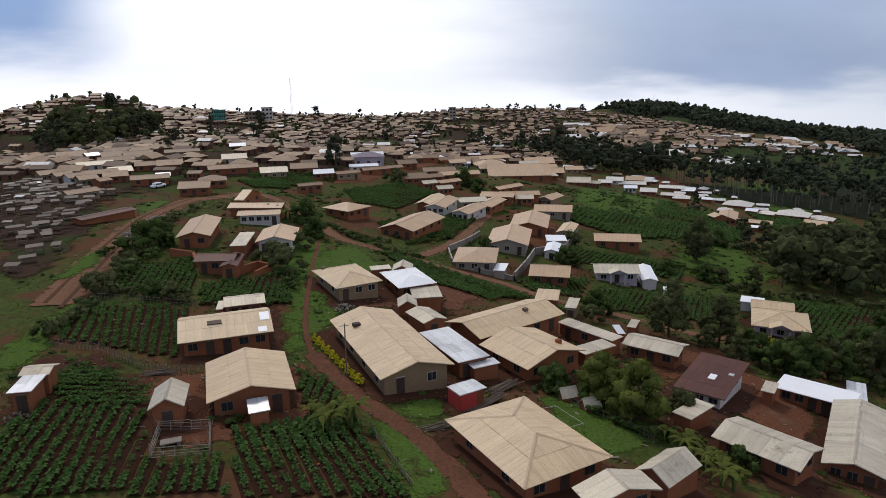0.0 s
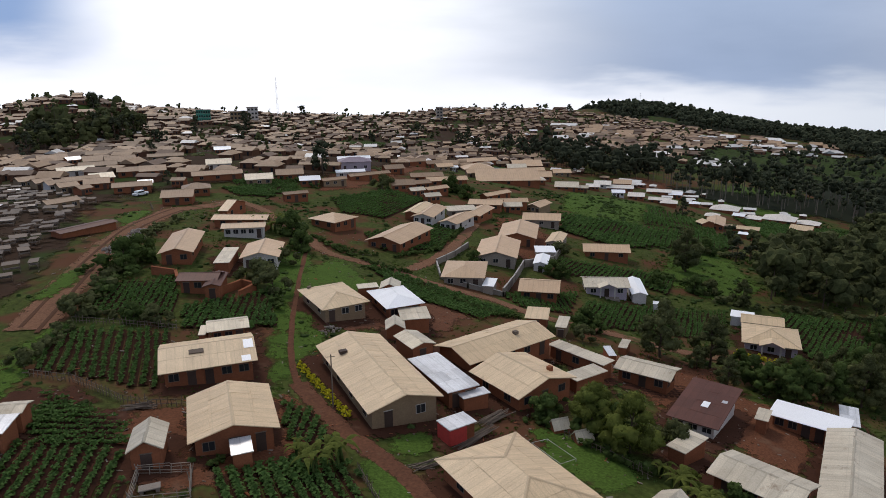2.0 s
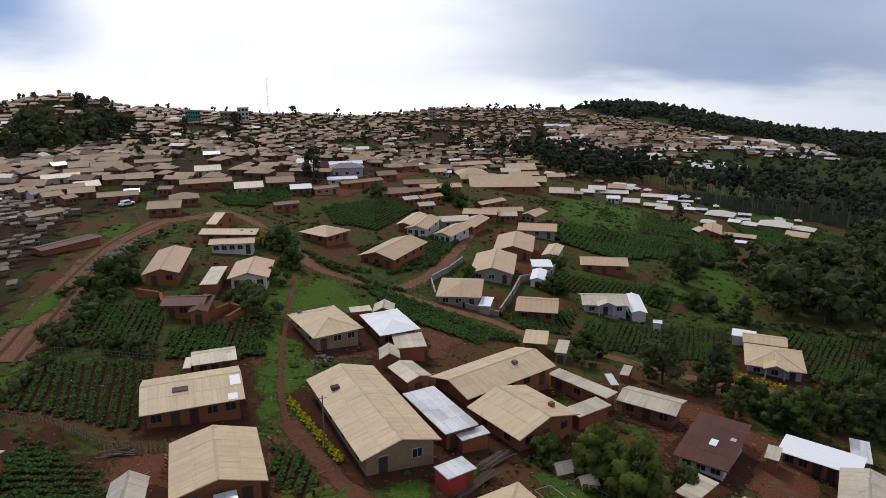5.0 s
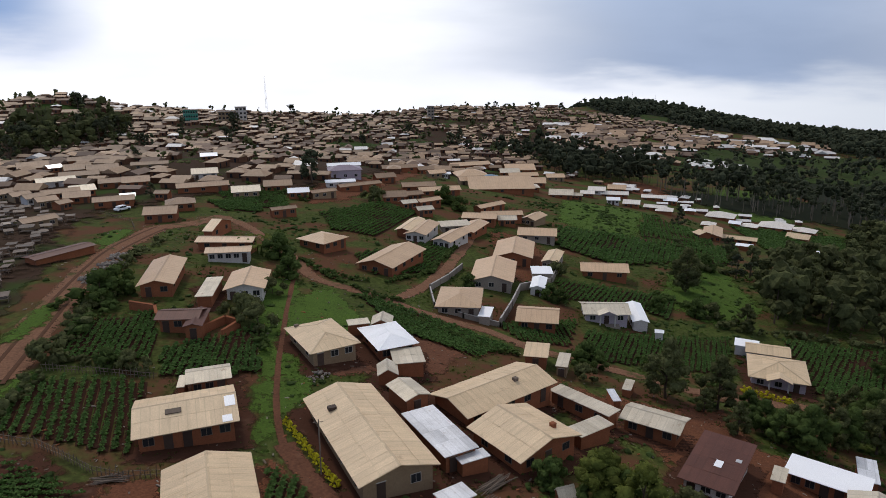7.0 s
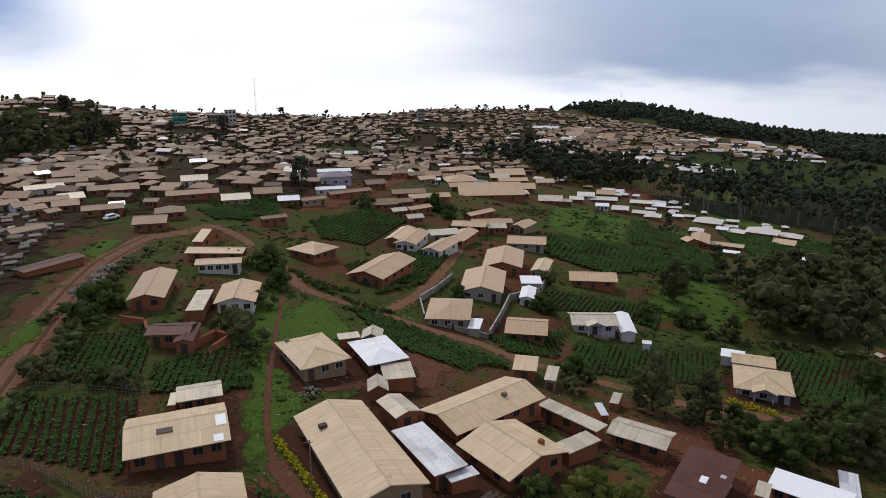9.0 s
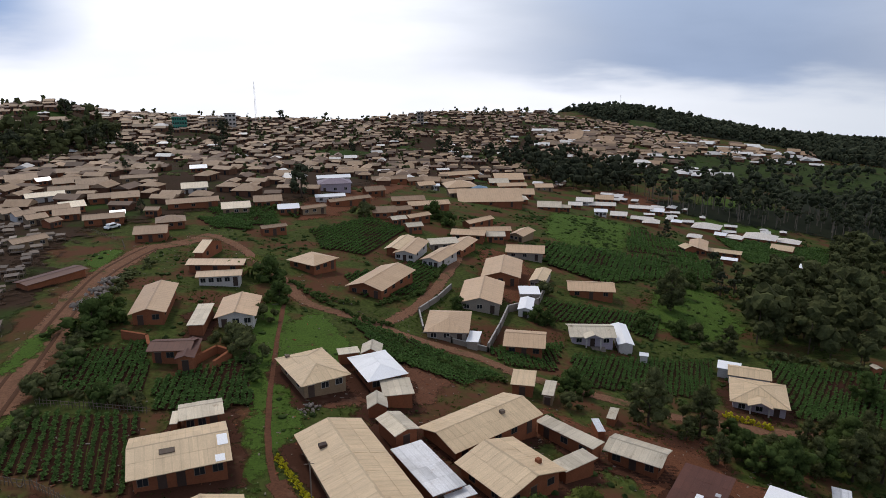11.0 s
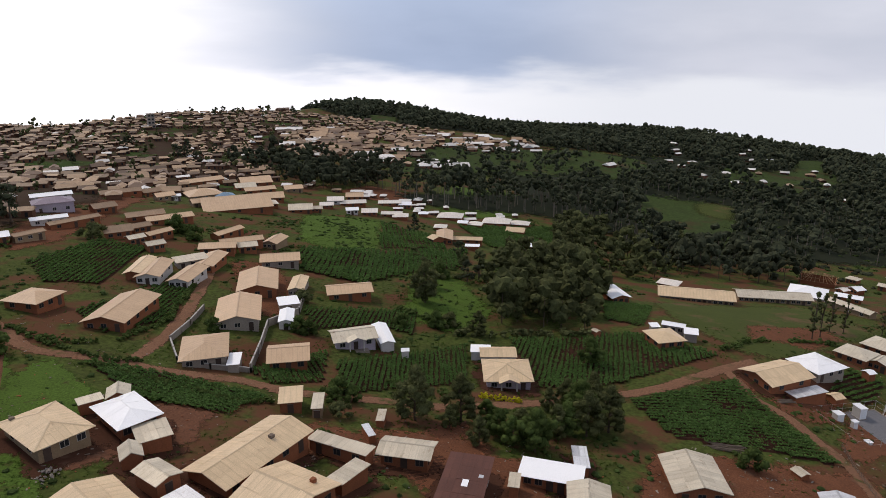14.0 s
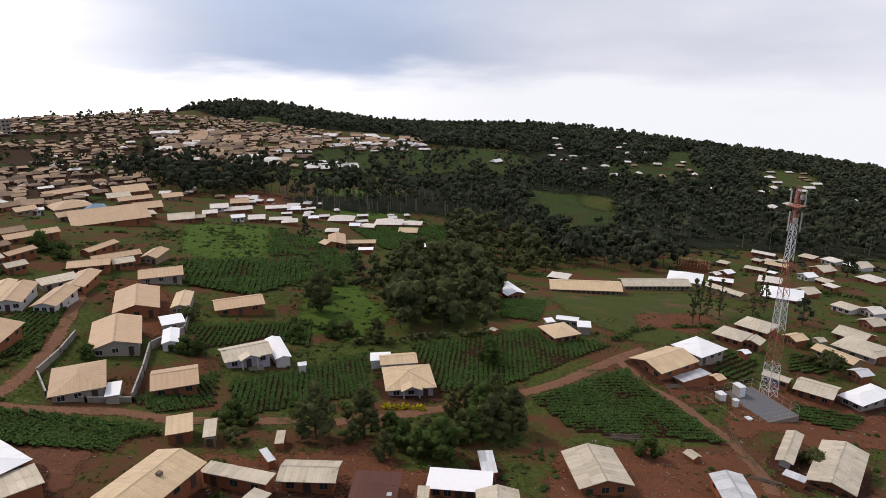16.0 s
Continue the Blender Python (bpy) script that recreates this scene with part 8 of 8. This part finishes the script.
hedgerow("meadow_shrubs", [(58.1, 146.6), (64.0, 136.0), (71.8, 131.0)], 1.5, "mid", "shrubs on the slope", 16)
hedgerow("town_shrubs", [(-57.0, 226.0), (-41.7, 222.8), (-26.0, 204.1)], 1.8, "mid", "shrubs below the town", 17)
hedgerow("bank_shrubs", [(-50.0, 119.7), (-51.3, 136.4), (-50.3, 150.4)], 1.5, "dark", "dark shrubs on the road bank", 18)
hedgerow("low_shrubs", [(-17.9, 53.9), (-18.3, 52.0)], 0.7, "mid", "low shrubs beside the yard", 19)

# ---- weeds and scrub
NEAR_LAND = [(-33.6, 40.5), (-58.5, 81.6), (-60.7, 120.4), (-59.2, 170.9), (-26.8, 183.1), (23.8, 226.0), (86.5, 271.6), (107.6, 198.9), (78.0, 119.9), (70.9, 84.9), (45.0, 50.0)]
undergrowth("weeds", NEAR_LAND, 60000, 0.2, WEED, 5, "patchy green weeds and low shrubs")
undergrowth("light_grass", NEAR_LAND, 24000, 0.16, CROP, 12, "tufts of light green grass")
undergrowth("scrub", NEAR_LAND, 5000, 0.5, SHRUB, 9, "low scrub along the plots")
EAST_LAND = [(32.0, 97.6), (69.9, 191.0), (113.8, 202.3), (96.9, 117.0), (157.0, 112.6), (300.4, 128.8), (261.2, 87.0), (110.7, 36.8), (57.5, 61.1)]
undergrowth("east_weeds", EAST_LAND, 40000, 0.24, WEED, 6, "patchy green weeds on the slope")
undergrowth("east_scrub", EAST_LAND, 5000, 0.55, SHRUB, 7, "low scrub on the slope")
BACK_LAND = [(-56.9, 124.8), (-71.9, 171.9), (-52.9, 171.4), (-47.3, 204.1), (25.7, 254.5), (57.4, 260.9), (129.5, 295.2), (46.8, 182.7), (-0.1, 160.6), (-34.6, 145.0), (-42.3, 135.1)]
undergrowth("back_scrub", BACK_LAND, 5000, 0.6, SHRUB, 8, "low scrub between the farther plots")

FAR_LAND = [(181.8, 471.5), (306.7, 591.8), (387.1, 576.0), (519.4, 506.1), (570.2, 341.6), (611.0, 221.2), (385.6, 128.3), (272.7, 138.9), (246.0, 172.9), (219.7, 212.8), (236.2, 272.4), (265.2, 397.3), (196.4, 398.4)]
undergrowth("far_scrub", FAR_LAND, 9000, 1.6, LEAF["far"], 21, "dark scrub on the far slopes", CLEARINGS[1:4])
undergrowth("far_bushes", FAR_LAND, 7000, 1.2, SHRUB, 22, "green scrub on the far slopes", CLEARINGS[1:4])
TOWN_LAND = [(-198.0, 329.1), (-243.4, 443.4), (-222.9, 470.6), (-167.0, 468.4), (-61.9, 596.6), (195.4, 755.4), (326.5, 640.0), (148.6, 427.1), (45.7, 272.2), (-10.4, 255.4), (-64.0, 214.6), (-148.8, 290.5)]
undergrowth("town_scrub", TOWN_LAND, 9000, 1.3, LEAF["dark"], 23, "dark bushes between the town's houses")
MIDDLE_LAND = [(25.7, 254.5), (57.4, 260.9), (125.4, 291.9), (120.0, 225.6), (207.5, 309.0), (181.4, 226.7), (97.4, 153.9), (74.9, 170.2), (45.0, 175.8), (27.3, 184.3)]
undergrowth("slope_scrub", [(105.7, 173.3), (181.5, 247.8), (294.6, 285.4), (260.5, 224.8), (157.4, 155.4), (94.0, 140.8)], 6000, 0.7, SHRUB, 27, "thick green scrub on the slope")
undergrowth("middle_scrub", MIDDLE_LAND, 5000, 0.8, SHRUB, 24, "green scrub round the fields")

# ---- litter and stones lying about
def litter(name, poly, count, size, materials, seed, label, keep=0.3):
    """Small stones, chips of wood and scraps of sheet scattered on trodden ground."""
    rnd = random.Random(seed)
    x0, x1 = min(p[0] for p in poly), max(p[0] for p in poly)
    y0, y1 = min(p[1] for p in poly), max(p[1] for p in poly)
    spots = [(rnd.uniform(x0, x1), rnd.uniform(y0, y1)) for _ in range(count)]
    ok = inside(poly, [q[0] for q in spots], [q[1] for q in spots])
    walls = np.array(TAKEN, float)
    spots = [q for q, k in zip(spots, ok) if k and (np.hypot(walls[:, 0] - q[0], walls[:, 1] - q[1]) > walls[:, 2] * 0.9).all() and noise.noise((q[0] * 0.15, q[1] * 0.15, seed)) > keep - 0.5]
    z = ground_z([q[0] for q in spots], [q[1] for q in spots])
    v, f, mi = [], [], []
    for (x, y), zz in zip(spots, z):
        s = size * rnd.uniform(0.4, 1.6)
        a, b, h = s * rnd.uniform(0.5, 2.2), s * rnd.uniform(0.3, 0.8), s * rnd.uniform(0.15, 0.5)
        m = pose(x, y, zz + 0.1, rnd.uniform(-15, 15), rnd.uniform(-15, 15), rnd.uniform(0, 360))
        k = len(v)
        v += [tuple(m @ Vector((px * a * rnd.uniform(0.7, 1), py * b * rnd.uniform(0.7, 1), pz * h))) for pz in (-0.3, 1) for px, py in ((-1, -1), (1, -1), (1, 1), (-1, 1))]
        f += [tuple(i + k for i in q) for q in ((4, 5, 6, 7), (0, 1, 5, 4), (1, 2, 6, 5), (2, 3, 7, 6), (3, 0, 4, 7))]
        mi += [rnd.randrange(len(materials))] * 5
    ob = new(name, mesh(name, v, f, materials))
    ob.data.polygons.foreach_set("material_index", mi)
    tagged(ob, label, "litter", kind="stuff")


litter("yard_litter", [(-30, 45), (-46, 75), (-18, 110), (10, 110), (40, 92), (60, 62), (45, 42)], 2000, 0.11, [TIMBER, CONCRETE, WALL["mud"]], 4, "scattered stones, sticks and scraps on trodden ground")
litter("slope_litter", [(54, 62), (75, 74), (105, 66), (118, 92), (150, 88), (155, 60), (112, 42), (80, 44)], 1800, 0.13, [TIMBER, CONCRETE, WALL["mud"]], 5, "scattered stones, boards and scraps on bare earth")
litter("road_stones", [(-60, 95), (-66, 160), (-45, 190), (0, 130), (25, 100), (0, 95), (-45, 150)], 1800, 0.13, [CONCRETE, TIMBER, WALL["mud"]], 6, "loose stones beside the earth roads")

# ---- fences and walls
fence([(-45.2, 86.2), (-38.0, 85.4), (-30.9, 84.4)], 1.1, 0.45, "rough stick fence along the crop plot", 1)
fence([(-42.8, 70.3), (-37.6, 69.0), (-30.5, 64.3), (-27.4, 63.4), (-24.1, 64.0)], 1.1, 0.45, "rough stick fence beside the yard", 2)
fence([(-5.8, 52.4), (-4.0, 47.7), (-1.9, 42.5)], 1.0, 0.5, "rough stick fence along the path", 3)
fence([(15.0, 60.9), (18.4, 57.7), (21.7, 53.6)], 1.0, 0.5, "rough stick fence round the garden", 4)
fence([(-23.1, 45.6), (-23.9, 50.2), (-19.8, 50.9), (-18.7, 46.7), (-23.1, 45.6)], 1.1, 0.8, "small animal pen of weathered poles", 5, (0.2, 0.45, 0.7, 0.95), PEN_WOOD)
trough = new("slab_trough")
trough.matrix_world = pose(-22.3, 48.1, gz(-22.3, 48.1), 0, 0, 18)
part("slab", box("slab", (-0.85, -0.45, 0.3), (0.85, 0.45, 0.42), CONCRETE, 0.03), trough)
for tx in (-0.6, 0.6):
    part("block", box("block", (tx - 0.15, -0.35, -0.2), (tx + 0.15, 0.35, 0.297), CONCRETE, 0.02), trough)
tagged(trough, "pale concrete slab on two blocks in the pen", "slab")
fence([(-76.2, 182.4), (-64.0, 170.3), (-59.9, 160.6)], 1.2, 1.2, "low post fence beside the wide road", 6)
fence([(107.1, 66.9), (101.6, 61.2), (95.4, 53.8)], 1.0, 0.8, "broken stick fence along the red road", 7)
block_wall([(5.6, 130.5), (10.0, 139.2), (13.8, 148.3)], 1.2, "grey block wall along the lane")
block_wall([(16.9, 114.9), (21.0, 126.2), (24.8, 137.5), (33.1, 144.6), (36.8, 154.5)], 1.6, "grey block wall round the yards")
block_wall([(5.6, 130.5), (5.8, 120.6), (10.6, 116.8), (16.9, 114.9)], 0.9, "low grey block wall before the house")

block_wall([(-41.6, 106.3), (-37.6, 105.1), (-36.3, 101.8)], 1.3, "ruined red mud wall beside the rust-roofed house", 0.35, WALL["mud"])
block_wall([(-28.8, 98.5), (-26.7, 102.5), (-24.4, 101.3), (-25.9, 97.2)], 1.2, "ruined red mud wall in the yard", 0.35, WALL["mud"])

# ---- the mast and its pad
PAD = (120.9, 71.0, -107.0, 12.5, 14.5, "m", 0, 0.15)
pad = new("mast_pad")
pad.matrix_world = pose(PAD[0], PAD[1], gz(PAD[0], PAD[1]), 0, 0, PAD[2])
hl, hw = PAD[3] / 2, PAD[4] / 2
part("slab", box("slab", (-hl, -hw, -1.5), (hl, hw, 0.12), GRAVEL), pad)
for a, b in (((-hl, -hw), (hl, -hw)), ((hl, -hw), (hl, hw)), ((hl, hw), (-hl, hw)), ((-hl, hw), (-hl, -hw))):
    part("kerb", box("kerb", (min(a[0], b[0]) - 0.12, min(a[1], b[1]) - 0.12, -1.2), (max(a[0], b[0]) + 0.12, max(a[1], b[1]) + 0.12, 0.2), CONCRETE, 0.02), pad)
    for k in range(6):
        x, y = a[0] + (b[0] - a[0]) * k / 6, a[1] + (b[1] - a[1]) * k / 6
        stick("fence_post", (x, y, 0.1), (x, y, 2.2), 0.04, FRAME, pad)
    for z in (1.1, 2.15):
        stick("wire", (*a, z), (*b, z), 0.018, FRAME, pad, 4)
tagged(pad, "gravel mast compound with a concrete kerb and wire fence", "compound")


def cabinet(x, y, w, d, h, label):
    root = new("equipment_cabinet")
    root.matrix_world = pose(x, y, gz(PAD[0], PAD[1]) + 0.12, 0, 0, PAD[2])
    part("body", box("body", (-w / 2, -d / 2, 0.1), (w / 2, d / 2, h), CABINET, 0.03), root)
    part("plinth", box("plinth", (-w / 2 - 0.1, -d / 2 - 0.1, 0), (w / 2 + 0.1, d / 2 + 0.1, 0.1), CONCRETE), root)
    part("lid", box("lid", (-w / 2 - 0.12, -d / 2 - 0.12, h + 0.003), (w / 2 + 0.12, d / 2 + 0.12, h + 0.08), CABINET, 0.02), root)
    part("door", box("door", (-w / 2 + 0.08, -d / 2 - 0.03, 0.2), (w / 2 - 0.08, -d / 2 + 0.01, h - 0.1), FRAME), root)
    return tagged(root, label, "cabinet", "cabinets on the mast pad")


cabinet(117.8, 74.7, 1.6, 1.4, 2.4, "tall white equipment shelter on the mast pad")
cabinet(118.4, 71.8, 0.9, 0.9, 2.0, "white equipment cabinet on the mast pad")
cabinet(115.3, 67.1, 1.0, 0.9, 1.2, "low white equipment cabinet on the mast pad")
cabinet(113.1, 67.8, 1.0, 0.9, 1.1, "low white generator box on the mast pad")
cabinet(124.1, 74.5, 2.2, 1.4, 2.3, "white roofed equipment shelter on the mast pad")
tower(132.1, 72.3, 45.3, PAD[2])
far_mast(329.8, 986.6, 19.9)
far_mast(356.1, 999.9, 29.3)
far_mast(406.3, 1036.8, 29.6)
far_mast(-103.4, 595.1, 34.2)

# ---- small things on the roofs and in the yards
on_roof(long_house, "patch_sheet", BUILT[long_house.name][0] / 2 - 0.75, -1.2, 1.1, 1.6, 0.02, ROOF["white"], "bright new patch sheet")
on_roof(long_house, "patch_sheet", BUILT[long_house.name][0] / 2 - 1.2, -3.7, 1.0, 1.0, 0.02, ROOF["white"], "bright new patch sheet")
on_roof(long_house, "smoke_vent", -1.2, -1.4, 1.6, 0.7, 0.12, TIMBER, "low board vent")
on_roof(rust_house, "skylight_sheet", 0.2, -0.6, 0.8, 1.3, 0.02, ROOF["white"], "clear skylight sheet")
on_roof(rust_house, "skylight_sheet", 1.9, 1.0, 0.6, 0.6, 0.02, ROOF["metal"], "clear skylight sheet")
on_roof(big_house, "smoke_vent", -2.2, 4.6, 0.9, 0.7, 0.35, DARK_DOOR, "sooty smoke vent")
on_roof(ridge_house, "smoke_vent", 2.5, -1.2, 0.6, 0.6, 0.4, TIMBER, "small smoke vent")
on_roof(hip_house, "smoke_vent", -2.2, 4.0, 0.6, 0.5, 0.3, TIMBER, "small smoke vent")
tl, tw = BUILT[tarp_shed.name][0], BUILT[tarp_shed.name][1]
part("tarpaulin", box("tarpaulin", (-tl / 2 + 0.02, -tw / 2 + 0.1, -0.3), (-tl / 2 + 0.14, tw / 2 - 0.2, 1.85), TARP, 0.02), tarp_shed, "hanging red tarpaulin")
part("tarpaulin", box("tarpaulin", (-tl / 2 + 0.1, -tw / 2 + 0.06, -0.3), (tl / 2 - 1.2, -tw / 2 + 0.17, 1.85), TARP, 0.02), tarp_shed, "hanging red tarpaulin")
heap("stone_heap", -11.5, 86.6, 1.6, 40, 0.22, CONCRETE, "heap of pale stones behind the house", "stones", 1)
heap("stone_heap", -52.2, 121.3, 3.2, 70, 0.4, CONCRETE, "long heap of quarried stones beside the road", "stones", 2)
heap("stone_heap", -53.0, 128.3, 2.8, 60, 0.4, CONCRETE, "heap of quarried stones beside the road", "stones", 3)
heap("stone_heap", -53.9, 135.1, 2.4, 50, 0.4, CONCRETE, "heap of quarried stones beside the road", "stones", 6)
heap("stone_heap", -37.0, 52.4, 1.3, 40, 0.16, TIMBER, "stack of cut firewood beside the shed", "firewood", 4)
heap("rubble_heap", 104.7, 106.2, 2.4, 40, 0.25, CONCRETE, "rubble heap before the house", "stones", 5)
timber_pile("timber_pile", 5.0, 59.1, 44, 6.5, 22, 0.5, TIMBER, "long heap of weathered poles", 1)
timber_pile("timber_pile", 0.3, 53.7, 25, 2.5, 14, 0.5, TIMBER, "small heap of weathered poles", 2)
timber_pile("timber_pile", 7.9, 64.0, 41, 4.0, 24, 0.8, TIMBER, "heap of boards in the work yard", 3)
timber_pile("timber_pile", -28.7, 63.1, 7, 3.2, 18, 0.6, TIMBER, "heap of sticks behind the shed", 4)
timber_pile("timber_pile", 83.0, 71.0, -39, 6.0, 24, 0.9, TIMBER, "heap of broken boards in the field", 5)
timber_pile("timber_pile", 109.6, 80.5, -22, 4.0, 18, 0.7, TIMBER, "heap of poles beside the house", 6)
timber_pile("timber_pile", 93.4, 51.8, -61, 5.0, 14, 0.8, TIMBER, "loose poles beside the red road", 7)
timber_pile("timber_pile", 141.8, 68.9, -31, 6.0, 8, 0.3, TIMBER, "long poles lying before the house", 8)
garden_frame = new("garden_frame")
garden_frame.matrix_world = pose(13.0, 57.2, gz(13.0, 57.2))
rim = [(Vector((x - 13.0, y - 57.2, gz(x, y) - gz(13.0, 57.2)))) for x, y in ((11.1, 58.7), (12.9, 59.7), (14.9, 55.9), (13.1, 54.7))]
for p, q in zip(rim, rim[1:] + rim[:1]):
    stick("post", p - Vector((0, 0, 0.2)), p + Vector((0, 0, 0.42)), 0.04, FRAME, garden_frame)
    stick("rail", p + Vector((0, 0, 0.4)), q + Vector((0, 0, 0.4)), 0.035, FRAME, garden_frame)
tagged(garden_frame, "low pale frame of poles on the garden grass", "frame")
lone_pole(-9.2, 65.1, 6.2, "weathered wooden pole beside the long house")


def car(x, y, yaw, paint, label):
    """A small parked car."""
    root = new("car")
    root.matrix_world = pose(x, y, gz(x, y) + 0.12, 0, 0, yaw)
    part("body", box("body", (-2.1, -0.85, 0.28), (2.1, 0.85, 0.85), paint, 0.12), root)
    part("cabin", box("cabin", (-1.5, -0.75, 0.853), (0.9, 0.75, 1.45), paint, 0.16), root)
    for sx, w in ((-0.7, 0.55), (0.35, 0.4)):
        for sy in (-1, 1):
            part("side_window", box("side_window", (sx - w, sy * 0.77 - 0.015, 0.95), (sx + w, sy * 0.77 + 0.015, 1.32), PANE), root)
    for sx in (-1.35, 1.35):
        for sy in (-0.82, 0.82):
            v, f = [], []
            limb(v, f, Vector((sx, sy - 0.1, 0.28)), Vector((sx, sy + 0.1, 0.28)), 0.32, 0.32, 12)
            f += [tuple(range(11, -1, -1)), tuple(range(12, 24))]
            part("wheel", mesh("wheel", v, f, PANE), root)
    return tagged(root, label, "car")


car(-72.0, 186.2, 59, CABINET, "small white car parked on the wide road")
